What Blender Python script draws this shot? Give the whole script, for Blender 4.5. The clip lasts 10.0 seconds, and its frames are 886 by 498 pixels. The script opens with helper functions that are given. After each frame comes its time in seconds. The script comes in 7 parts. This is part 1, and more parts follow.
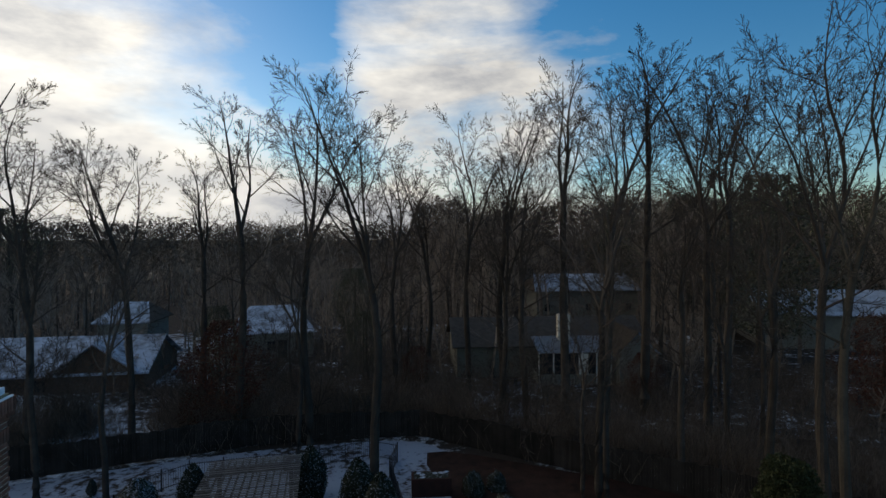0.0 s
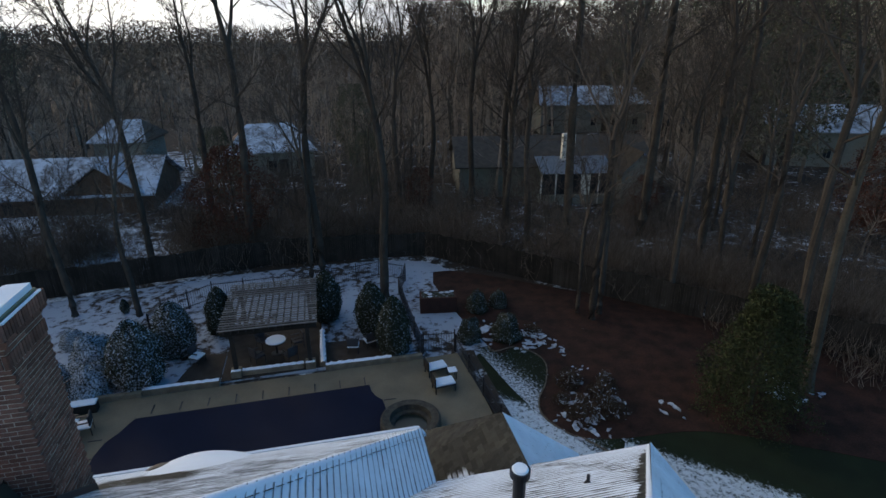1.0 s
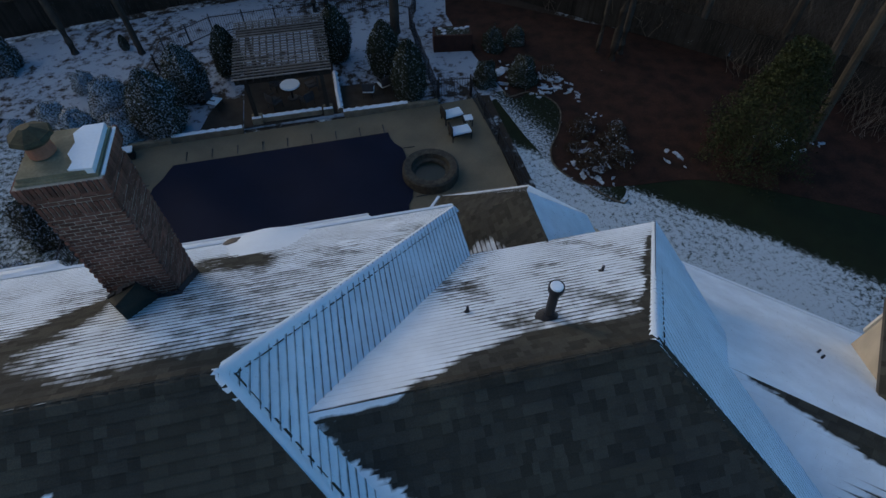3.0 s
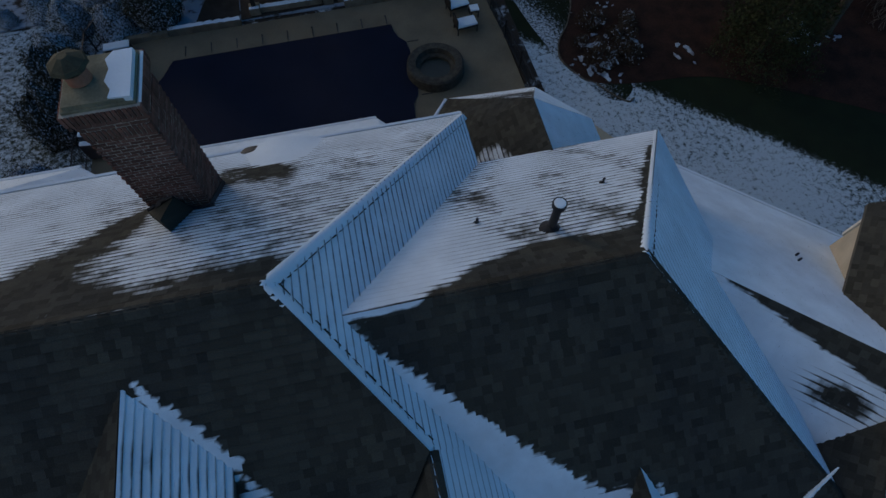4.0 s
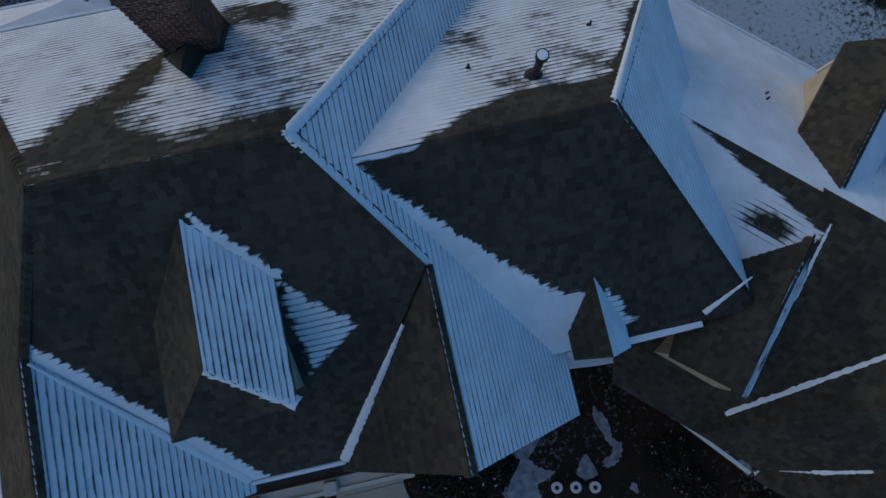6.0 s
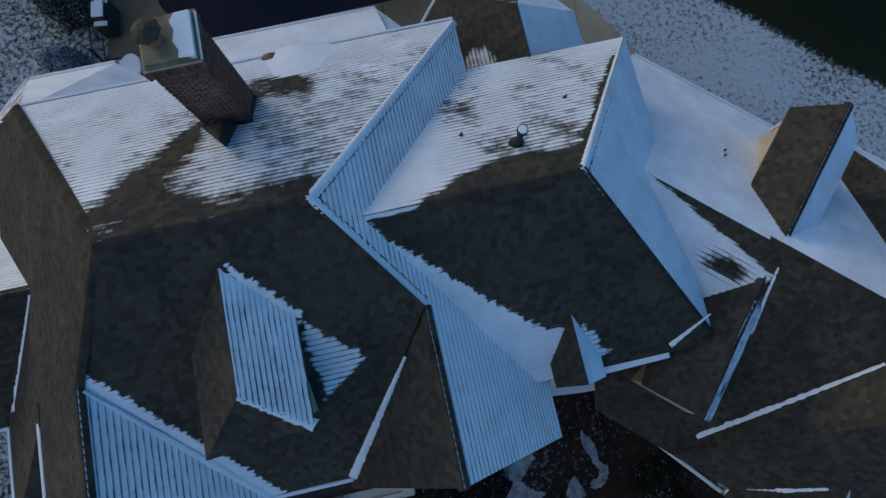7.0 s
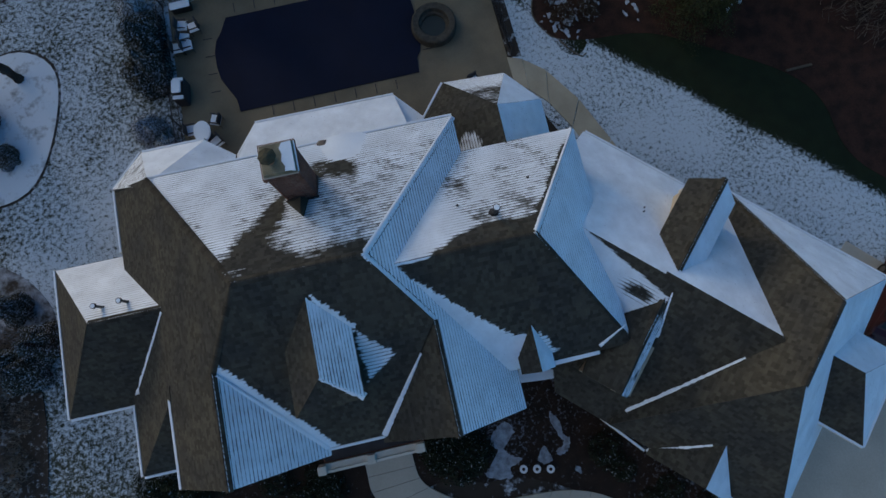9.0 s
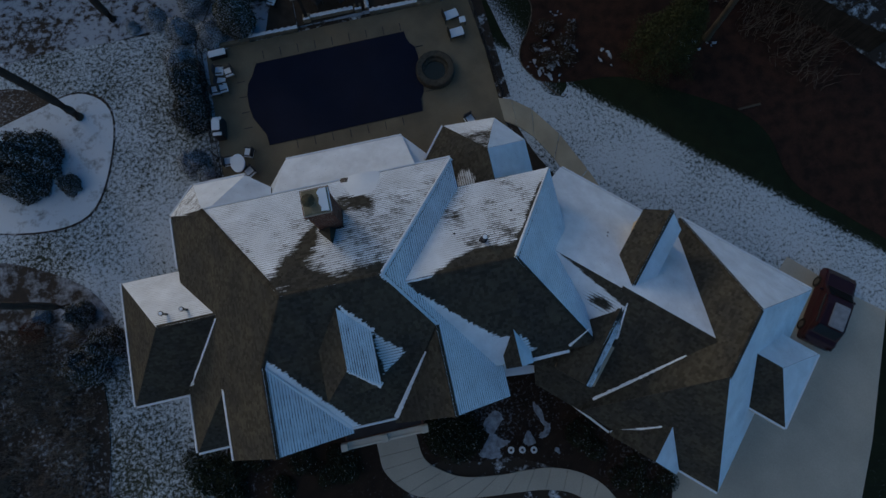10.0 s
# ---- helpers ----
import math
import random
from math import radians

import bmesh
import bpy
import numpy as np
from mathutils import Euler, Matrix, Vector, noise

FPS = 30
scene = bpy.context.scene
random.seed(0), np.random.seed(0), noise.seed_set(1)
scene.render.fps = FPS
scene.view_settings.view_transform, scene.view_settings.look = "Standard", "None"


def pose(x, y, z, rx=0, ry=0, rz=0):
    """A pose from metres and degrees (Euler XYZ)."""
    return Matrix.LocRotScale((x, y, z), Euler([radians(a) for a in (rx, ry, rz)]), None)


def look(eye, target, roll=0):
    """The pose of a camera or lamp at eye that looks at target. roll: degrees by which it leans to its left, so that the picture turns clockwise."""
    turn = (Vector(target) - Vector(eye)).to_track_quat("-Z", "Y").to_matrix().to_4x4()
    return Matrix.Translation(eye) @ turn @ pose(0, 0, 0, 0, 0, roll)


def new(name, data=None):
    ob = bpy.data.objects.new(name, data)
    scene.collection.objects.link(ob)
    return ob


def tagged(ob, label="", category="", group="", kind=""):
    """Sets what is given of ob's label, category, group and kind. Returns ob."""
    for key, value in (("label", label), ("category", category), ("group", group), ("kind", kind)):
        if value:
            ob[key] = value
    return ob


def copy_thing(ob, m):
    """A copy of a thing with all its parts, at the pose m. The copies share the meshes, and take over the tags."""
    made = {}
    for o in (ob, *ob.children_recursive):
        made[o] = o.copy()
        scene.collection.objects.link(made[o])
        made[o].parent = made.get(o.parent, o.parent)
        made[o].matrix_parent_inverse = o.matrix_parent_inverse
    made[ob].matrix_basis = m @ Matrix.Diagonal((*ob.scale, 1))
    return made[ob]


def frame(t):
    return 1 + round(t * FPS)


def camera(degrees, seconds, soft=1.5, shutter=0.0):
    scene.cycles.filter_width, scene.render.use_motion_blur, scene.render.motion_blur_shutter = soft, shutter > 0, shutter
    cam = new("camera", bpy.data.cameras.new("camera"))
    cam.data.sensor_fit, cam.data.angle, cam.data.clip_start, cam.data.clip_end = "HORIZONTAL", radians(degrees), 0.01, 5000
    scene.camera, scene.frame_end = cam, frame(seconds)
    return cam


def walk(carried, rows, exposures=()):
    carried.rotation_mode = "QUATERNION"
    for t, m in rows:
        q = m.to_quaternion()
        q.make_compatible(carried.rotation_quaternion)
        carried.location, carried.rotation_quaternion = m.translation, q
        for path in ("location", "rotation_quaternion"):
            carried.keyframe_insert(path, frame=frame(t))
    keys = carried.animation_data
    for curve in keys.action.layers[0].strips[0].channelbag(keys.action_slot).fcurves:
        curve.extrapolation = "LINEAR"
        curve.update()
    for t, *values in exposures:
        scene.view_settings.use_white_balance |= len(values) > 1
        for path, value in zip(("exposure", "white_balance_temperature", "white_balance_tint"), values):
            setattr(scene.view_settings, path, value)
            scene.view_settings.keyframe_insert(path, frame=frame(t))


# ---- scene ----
cam = camera(79.2, 10.0)
PATH = [
    (0, (0.007, 0.046, 13.684), (0.442, 1.998, 13.641), -0.1),
    (0.5, (-0.166, 0.413, 14.221), (0.269, 2.337, 13.89), 0.0),
    (1, (-0.242, 0.779, 14.679), (0.166, 2.595, 13.947), -0.2),
    (1.5, (-0.391, 1.061, 15.108), (-0.017, 2.739, 14.086), -0.2),
    (2, (-0.559, 1.266, 15.569), (-0.218, 2.789, 14.317), -0.2),
    (2.5, (-0.729, 1.384, 15.996), (-0.425, 2.744, 14.561), -0.1),
    (4, (-1.087, 1.363, 17.308), (-0.895, 2.232, 15.517), -0.1),
    (4.5, (-1.167, 1.288, 17.739), (-1.03, 1.912, 15.844), -0.2),
    (5, (-1.132, 1.254, 18.17), (-1.059, 1.594, 16.201), -0.2),
    (5.2, (-1.166, 1.247, 18.31), (-1.104, 1.49, 16.326), 1.7),
    (6.5, (-0.921, 1.327, 19.547), (-0.866, 1.562, 17.561), 0.8),
    (7, (-0.915, 1.393, 20.599), (-0.837, 1.723, 18.627), 0.8),
    (7.5, (-1.012, 1.364, 21.791), (-0.932, 1.694, 19.82), 1.1),
    (8, (-1.039, 1.352, 23.142), (-0.956, 1.682, 21.171), 1.6),
    (8.5, (-1.04, 1.359, 24.726), (-0.955, 1.697, 22.757), 1.7),
    (9, (-1.069, 1.409, 26.901), (-0.983, 1.746, 24.932), 1.7),
    (9.5, (-1.114, 1.45, 29.278), (-1.027, 1.79, 27.309), 1.7),
    (10, (-1.079, 1.383, 31.7), (-0.994, 1.724, 29.731), 1.4),
]
EXPOSURE = [(0.0, -0.55, 6600, 10), (0.5, -0.4, 6500, 10), (1.0, 0.25, 6450, 10), (1.5, 0.42, 6350, 10), (2.0, 0.5, 6300, 10), (2.5, 0.25, 6150, 10), (4.0, -0.85, 5850, 10), (4.5, -0.85, 5800, 10), (5.0, -0.65, 5800, 10), (6.5, -0.45, 5950, 10), (7.0, -0.22, 6000, 10), (7.5, -0.08, 6050, 10), (8.5, -0.08, 6100, 10), (9.5, -0.52, 6150, 10), (10.0, -0.77, 6200, 10)]
walk(cam, [(t, look(eye, target, roll)) for t, eye, target, roll in PATH], EXPOSURE)

# ---------------------------------------------------------------- world, sun
SUN_YAW = radians(33.0)      # the sun stands low behind cloud, to the left of the walk's first view
SUN_UP = radians(13.0)
sun_dir = Vector((-math.sin(SUN_YAW) * math.cos(SUN_UP), math.cos(SUN_YAW) * math.cos(SUN_UP), math.sin(SUN_UP)))

world = bpy.data.worlds.new("winter_sky")
scene.world = world
world.use_nodes = True
wn, wl = world.node_tree.nodes, world.node_tree.links
wn.clear()


def wnode(kind, **values):
    node = wn.new(kind)
    for key, value in values.items():
        node.inputs[key].default_value = value
    return node


sky = wn.new("ShaderNodeTexSky")
sky.sky_type = "NISHITA"
sky.sun_disc = False
sky.sun_elevation = SUN_UP
sky.sun_rotation = -SUN_YAW
sky.air_density, sky.dust_density, sky.ozone_density = 1.0, 0.35, 2.6
coord = wn.new("ShaderNodeTexCoord")
stretch = wnode("ShaderNodeMapping")
stretch.inputs["Scale"].default_value = (1.0, 1.0, 2.6)
stretch.inputs["Location"].default_value = (0.75, 0.35, 0.15)
stretch.inputs["Rotation"].default_value = (0.0, radians(12), 0.0)
wl.new(coord.outputs["Generated"], stretch.inputs["Vector"])
puff = wnode("ShaderNodeTexNoise", Scale=1.7, Detail=9.0, Roughness=0.56, Distortion=0.35)
wl.new(stretch.outputs[0], puff.inputs["Vector"])
cover = wn.new("ShaderNodeValToRGB")
cover.color_ramp.elements[0].position, cover.color_ramp.elements[1].position = 0.28, 0.64
shade = wnode("ShaderNodeTexNoise", Scale=5.0, Detail=6.0, Roughness=0.6)
wl.new(stretch.outputs[0], shade.inputs["Vector"])
tone = wn.new("ShaderNodeValToRGB")
tone.color_ramp.elements[0].position, tone.color_ramp.elements[1].position = 0.32, 0.66
tone.color_ramp.elements[0].color, tone.color_ramp.elements[1].color = (3.7, 3.8, 4.0, 1), (8.4, 8.1, 7.4, 1)
wl.new(shade.outputs["Fac"], tone.inputs[0])
# clouds are brighter towards the sun
toward = wn.new("ShaderNodeVectorMath")
toward.operation = "DOT_PRODUCT"
toward.inputs[1].default_value = sun_dir
wl.new(coord.outputs["Generated"], toward.inputs[0])
glow = wn.new("ShaderNodeMapRange")
glow.inputs["From Min"].default_value, glow.inputs["From Max"].default_value = -0.4, 1.0
glow.inputs["To Min"].default_value, glow.inputs["To Max"].default_value = 0.40, 1.5
wl.new(toward.outputs["Value"], glow.inputs["Value"])
lit = wn.new("ShaderNodeVectorMath")
lit.operation = "SCALE"
wl.new(tone.outputs[0], lit.inputs[0])
wl.new(glow.outputs[0], lit.inputs["Scale"])
# banks of cloud: a broad one towards the sun, a clear gap, a second bank, then open sky
across = wn.new("ShaderNodeVectorMath")
across.operation = "DOT_PRODUCT"
across.inputs[1].default_value = (0.976, -0.216, 0.26)
wl.new(coord.outputs["Generated"], across.inputs[0])
spread = wn.new("ShaderNodeMapRange")
spread.inputs["From Min"].default_value, spread.inputs["From Max"].default_value = -0.7, 0.7
wl.new(across.outputs["Value"], spread.inputs["Value"])
banks = wn.new("ShaderNodeValToRGB")
banks.color_ramp.interpolation = "EASE"
for pos, level in ((0.28, 0.60), (0.36, 0.34), (0.41, 0.32), (0.47, 0.55), (0.63, 0.54), (0.74, 0.26), (0.88, 0.12)):
    banks.color_ramp.elements.new(pos).color = (level, level, level, 1)
banks.color_ramp.elements[0].color = (0.70, 0.70, 0.70, 1)
banks.color_ramp.elements[len(banks.color_ramp.elements) - 1].color = (0.12, 0.12, 0.12, 1)
wl.new(spread.outputs[0], banks.inputs[0])
gather = wn.new("ShaderNodeMath")
gather.operation = "MULTIPLY_ADD"
gather.inputs[1].default_value = 1.0
lower = wn.new("ShaderNodeMath")
lower.operation = "MULTIPLY_ADD"
lower.inputs[1].default_value, lower.inputs[2].default_value = 1.9, -0.93
wl.new(banks.outputs[0], gather.inputs[0])
wl.new(puff.outputs["Fac"], lower.inputs[0])
height = wn.new("ShaderNodeSeparateXYZ")
wl.new(coord.outputs["Generated"], height.inputs[0])
bank = wn.new("ShaderNodeMath")
bank.operation = "MULTIPLY_ADD"
bank.inputs[1].default_value = -0.75
low_part = wn.new("ShaderNodeMath")
low_part.operation = "MINIMUM"
low_part.inputs[1].default_value = 0.30
wl.new(height.outputs["Z"], low_part.inputs[0])
wl.new(low_part.outputs[0], bank.inputs[0])
wl.new(lower.outputs[0], bank.inputs[2])
lift = wn.new("ShaderNodeMath")
lift.inputs[1].default_value = 0.20
wl.new(bank.outputs[0], lift.inputs[0])
wl.new(lift.outputs[0], gather.inputs[2])
wl.new(gather.outputs[0], cover.inputs[0])
deep = wnode("ShaderNodeHueSaturation", Saturation=1.34, Value=1.42)
wl.new(sky.outputs[0], deep.inputs["Color"])
both = wn.new("ShaderNodeMix")
both.data_type = "RGBA"
wl.new(cover.outputs[0], both.inputs["Factor"])
wl.new(deep.outputs[0], both.inputs["A"])
wl.new(lit.outputs[0], both.inputs["B"])
back = wnode("ShaderNodeBackground", Strength=0.14)
wl.new(both.outputs["Result"], back.inputs["Color"])
out = wn.new("ShaderNodeOutputWorld")
wl.new(back.outputs[0], out.inputs["Surface"])

sun = new("sun", bpy.data.lights.new("sun", "SUN"))
sun.data.energy, sun.data.angle, sun.data.color = 1.6, radians(16), (1.0, 0.78, 0.54)
sun.matrix_world = look(sun_dir * 100, (0, 0, 0))


# ---------------------------------------------------------------- materials
def material(name, base, rough=0.8, metal=0.0, vary=0.25, scale=2.0, fine=30.0, bump=0.2, tint=None, per_island=0.0, per_object=0.0):
    """A surface with broad and fine variation in tone and a fine relief."""
    m = bpy.data.materials.new(name)
    m.use_nodes = True
    n, l = m.node_tree.nodes, m.node_tree.links
    b = n["Principled BSDF"]
    b.inputs["Roughness"].default_value, b.inputs["Metallic"].default_value = rough, metal
    if rough >= 0.7:
        b.inputs["Specular IOR Level"].default_value = 0.15
    tc = n.new("ShaderNodeTexCoord")
    wide = n.new("ShaderNodeTexNoise")
    wide.inputs["Scale"].default_value, wide.inputs["Detail"].default_value = scale, 6.0
    small = n.new("ShaderNodeTexNoise")
    small.inputs["Scale"].default_value, small.inputs["Detail"].default_value = fine, 4.0
    l.new(tc.outputs["Object"], wide.inputs["Vector"])
    l.new(tc.outputs["Object"], small.inputs["Vector"])
    mixed = n.new("ShaderNodeMix")
    mixed.data_type = "RGBA"
    other = tint or tuple(c * (1 - vary) for c in base)
    mixed.inputs["A"].default_value, mixed.inputs["B"].default_value = (*base, 1), (*other, 1)
    ramp = n.new("ShaderNodeMapRange")
    ramp.inputs["From Min"].default_value, ramp.inputs["From Max"].default_value = 0.35, 0.65
    l.new(wide.outputs["Fac"], ramp.inputs["Value"])
    l.new(ramp.outputs[0], mixed.inputs["Factor"])
    hsv = n.new("ShaderNodeHueSaturation")
    l.new(mixed.outputs["Result"], hsv.inputs["Color"])
    value = n.new("ShaderNodeMapRange")
    value.inputs["To Min"].default_value, value.inputs["To Max"].default_value = 1 - vary, 1 + vary
    l.new(small.outputs["Fac"], value.inputs["Value"])
    last = value.outputs[0]
    for amount, kind, socket in ((per_island, "ShaderNodeNewGeometry", "Random Per Island"), (per_object, "ShaderNodeObjectInfo", "Random")):
        if amount:
            src = n.new(kind)
            r = n.new("ShaderNodeMapRange")
            r.inputs["To Min"].default_value, r.inputs["To Max"].default_value = 1 - amount, 1 + amount
            l.new(src.outputs[socket], r.inputs["Value"])
            mul = n.new("ShaderNodeMath")
            mul.operation = "MULTIPLY"
            l.new(last, mul.inputs[0])
            l.new(r.outputs[0], mul.inputs[1])
            last = mul.outputs[0]
    l.new(last, hsv.inputs["Value"])
    l.new(hsv.outputs[0], b.inputs["Base Color"])
    if bump:
        bp = n.new("ShaderNodeBump")
        bp.inputs["Strength"].default_value, bp.inputs["Distance"].default_value = bump, 0.02
        l.new(small.outputs["Fac"], bp.inputs["Height"])
        l.new(bp.outputs[0], b.inputs["Normal"])
    return m


SNOW = (0.79, 0.85, 0.91)


def dusted(name, base, tint, amount, scale, edge=0.06, rough=0.9, fine=40.0, vary=0.35, detail=8.0, gradient=None, bump=0.5, rough2=0.68, white=None, wide=0.5):
    """Ground under patchy snow: amount is the share that lies white."""
    m = material(name, base, rough, vary=vary, scale=1.3, fine=fine, bump=bump, tint=tint)
    n, l = m.node_tree.nodes, m.node_tree.links
    b = n["Principled BSDF"]
    tc = next(x for x in n if x.type == "TEX_COORD")
    patch = n.new("ShaderNodeTexNoise")
    patch.inputs["Scale"].default_value, patch.inputs["Detail"].default_value, patch.inputs["Roughness"].default_value = scale, detail, rough2
    l.new(tc.outputs["Object"], patch.inputs["Vector"])
    broad = n.new("ShaderNodeTexNoise")
    broad.inputs["Scale"].default_value, broad.inputs["Detail"].default_value = 0.16, 3.0
    l.new(tc.outputs["Object"], broad.inputs["Vector"])
    add = n.new("ShaderNodeMath")
    add.operation = "MULTIPLY_ADD"
    add.inputs[1].default_value = wide
    l.new(broad.outputs["Fac"], add.inputs[0])
    l.new(patch.outputs["Fac"], add.inputs[2])
    last = add.outputs[0]
    if gradient:
        (gx, gy), g0, g1, lift = gradient
        dot = n.new("ShaderNodeVectorMath")
        dot.operation = "DOT_PRODUCT"
        dot.inputs[1].default_value = (gx, gy, 0)
        l.new(tc.outputs["Object"], dot.inputs[0])
        mr = n.new("ShaderNodeMapRange")
        mr.inputs["From Min"].default_value, mr.inputs["From Max"].default_value = g0, g1
        mr.inputs["To Min"].default_value, mr.inputs["To Max"].default_value = 0.0, lift
        l.new(dot.outputs["Value"], mr.inputs["Value"])
        plus = n.new("ShaderNodeMath")
        l.new(last, plus.inputs[0])
        l.new(mr.outputs[0], plus.inputs[1])
        last = plus.outputs[0]
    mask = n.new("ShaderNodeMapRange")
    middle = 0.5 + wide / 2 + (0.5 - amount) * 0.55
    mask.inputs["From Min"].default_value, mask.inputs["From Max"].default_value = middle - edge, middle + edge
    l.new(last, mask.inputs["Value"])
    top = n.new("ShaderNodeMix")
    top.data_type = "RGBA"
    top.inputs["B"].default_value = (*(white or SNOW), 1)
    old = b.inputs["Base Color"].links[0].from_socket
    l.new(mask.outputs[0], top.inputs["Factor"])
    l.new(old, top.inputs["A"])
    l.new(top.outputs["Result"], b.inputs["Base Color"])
    return m


def shingled(name, base, tint):
    """Asphalt shingles; the mesh's "snow" attribute says how much snow lies on them, the UV's v runs up each course."""
    m = material(name, base, 0.92, vary=0.40, scale=0.7, fine=60.0, bump=0.35, tint=tint, per_island=0.30)
    n, l = m.node_tree.nodes, m.node_tree.links
    b = n["Principled BSDF"]
    tc = next(x for x in n if x.type == "TEX_COORD")
    att = n.new("ShaderNodeAttribute")
    att.attribute_name = "snow"
    uv = n.new("ShaderNodeUVMap")
    sep = n.new("ShaderNodeSeparateXYZ")
    l.new(uv.outputs[0], sep.inputs[0])
    course = n.new("ShaderNodeMath")
    course.operation = "FLOOR"
    l.new(sep.outputs["Y"], course.inputs[0])
    within = n.new("ShaderNodeMath")
    within.operation = "FRACT"
    l.new(sep.outputs["Y"], within.inputs[0])
    spread = n.new("ShaderNodeMath")
    spread.operation = "MULTIPLY"
    spread.inputs[1].default_value = 1.73
    l.new(course.outputs[0], spread.inputs[0])
    slip = n.new("ShaderNodeCombineXYZ")
    l.new(sep.outputs["X"], slip.inputs["X"])
    l.new(spread.outputs[0], slip.inputs["Y"])
    streak = n.new("ShaderNodeTexNoise")
    streak.inputs["Scale"].default_value, streak.inputs["Detail"].default_value, streak.inputs["Roughness"].default_value = 1.9, 5.0, 0.62
    l.new(slip.outputs[0], streak.inputs["Vector"])
    grain = n.new("ShaderNodeTexNoise")
    grain.inputs["Scale"].default_value, grain.inputs["Detail"].default_value, grain.inputs["Roughness"].default_value = 1.25, 6.0, 0.64
    l.new(tc.outputs["Object"], grain.inputs["Vector"])
    blend = n.new("ShaderNodeMath")
    blend.operation = "MULTIPLY_ADD"
    blend.inputs[1].default_value = 0.75
    l.new(grain.outputs["Fac"], blend.inputs[0])
    l.new(streak.outputs["Fac"], blend.inputs[2])
    g = n.new("ShaderNodeMapRange")
    g.inputs["From Min"].default_value, g.inputs["From Max"].default_value = 0.60, 1.15
    g.inputs["To Min"].default_value, g.inputs["To Max"].default_value = -0.60, 0.54
    l.new(blend.outputs[0], g.inputs["Value"])
    step = n.new("ShaderNodeMapRange")
    step.inputs["From Min"].default_value, step.inputs["From Max"].default_value = 0.0, 0.36
    step.inputs["To Min"].default_value, step.inputs["To Max"].default_value = -0.60, 0.20
    l.new(within.outputs[0], step.inputs["Value"])
    calm = n.new("ShaderNodeMapRange")      # deep snow lies more evenly than thin snow
    calm.inputs["From Min"].default_value, calm.inputs["From Max"].default_value = 0.80, 0.98
    calm.inputs["To Min"].default_value, calm.inputs["To Max"].default_value = 1.0, 0.12
    l.new(att.outputs["Fac"], calm.inputs["Value"])
    even = n.new("ShaderNodeMath")
    even.operation = "MULTIPLY"
    l.new(g.outputs[0], even.inputs[0])
    l.new(calm.outputs[0], even.inputs[1])
    one = n.new("ShaderNodeMath")
    l.new(att.outputs["Fac"], one.inputs[0])
    l.new(even.outputs[0], one.inputs[1])
    two = n.new("ShaderNodeMath")
    l.new(one.outputs[0], two.inputs[0])
    l.new(step.outputs[0], two.inputs[1])
    mask = n.new("ShaderNodeMapRange")
    mask.inputs["From Min"].default_value, mask.inputs["From Max"].default_value = 0.29, 0.85
    l.new(two.outputs[0], mask.inputs["Value"])
    white = n.new("ShaderNodeMix")
    white.data_type = "RGBA"
    drift = n.new("ShaderNodeTexNoise")      # wind-worked snow: soft shading of hollows and fine crust, put into the colour
    drift.inputs["Scale"].default_value, drift.inputs["Detail"].default_value, drift.inputs["Roughness"].default_value = 0.9, 9.0, 0.66
    l.new(tc.outputs["Object"], drift.inputs["Vector"])
    hollow_shade = n.new("ShaderNodeMapRange")
    hollow_shade.inputs["From Min"].default_value, hollow_shade.inputs["From Max"].default_value = 0.32, 0.66
    hollow_shade.inputs["To Min"].default_value, hollow_shade.inputs["To Max"].default_value = 0.84, 1.06
    l.new(drift.outputs["Fac"], hollow_shade.inputs["Value"])
    tone = n.new("ShaderNodeVectorMath")
    tone.operation = "SCALE"
    tone.inputs[0].default_value = SNOW
    l.new(hollow_shade.outputs[0], tone.inputs["Scale"])
    l.new(tone.outputs["Vector"], white.inputs["B"])
    old = b.inputs["Base Color"].links[0].from_socket
    l.new(mask.outputs[0], white.inputs["Factor"])
    l.new(old, white.inputs["A"])
    l.new(white.outputs["Result"], b.inputs["Base Color"])
    return m


M_SHINGLE = shingled("asphalt_shingle", (0.060, 0.056, 0.043), (0.042, 0.041, 0.036))
M_SHINGLE_ONE = material("single_shingle", (0.060, 0.056, 0.043), 0.92, vary=0.3, scale=0.7, fine=60.0, bump=0.35, tint=(0.042, 0.041, 0.036), per_object=0.22)
M_DECKING = material("roof_boards", (0.10, 0.09, 0.075), vary=0.2)
M_CAP = material("ridge_shingle", (0.060, 0.054, 0.042), 0.9, vary=0.3, per_island=0.3)
M_SNOW = material("snow", SNOW, 0.75, vary=0.05, scale=1.5, fine=20, bump=0.25)
M_SNOW_OLD = dusted("old_snow", (0.05, 0.035, 0.028), (0.03, 0.025, 0.02), 0.74, 4.0, 0.2, white=(0.5, 0.56, 0.64), wide=0.2)
M_SNOW_THIN = dusted("thin_old_snow", (0.045, 0.034, 0.028), (0.03, 0.025, 0.02), 0.60, 3.0, 0.22, white=(0.36, 0.41, 0.48), wide=0.2)
M_BRICK = material("red_brick", (0.17, 0.078, 0.055), 0.9, vary=0.35, scale=3.0, fine=50, tint=(0.095, 0.056, 0.044), per_object=0.35, per_island=0.3)
M_MORTAR = material("mortar", (0.50, 0.43, 0.35), 0.95, vary=0.25, fine=60)
M_STONE_DARK = material("dark_edging_stone", (0.13, 0.11, 0.085), 0.9, vary=0.35, scale=4, per_object=0.3)
M_STONE = material("cast_stone", (0.27, 0.24, 0.16), 0.9, vary=0.3, scale=4)
M_CLAY = material("clay_flue", (0.36, 0.17, 0.11), 0.8, vary=0.25)
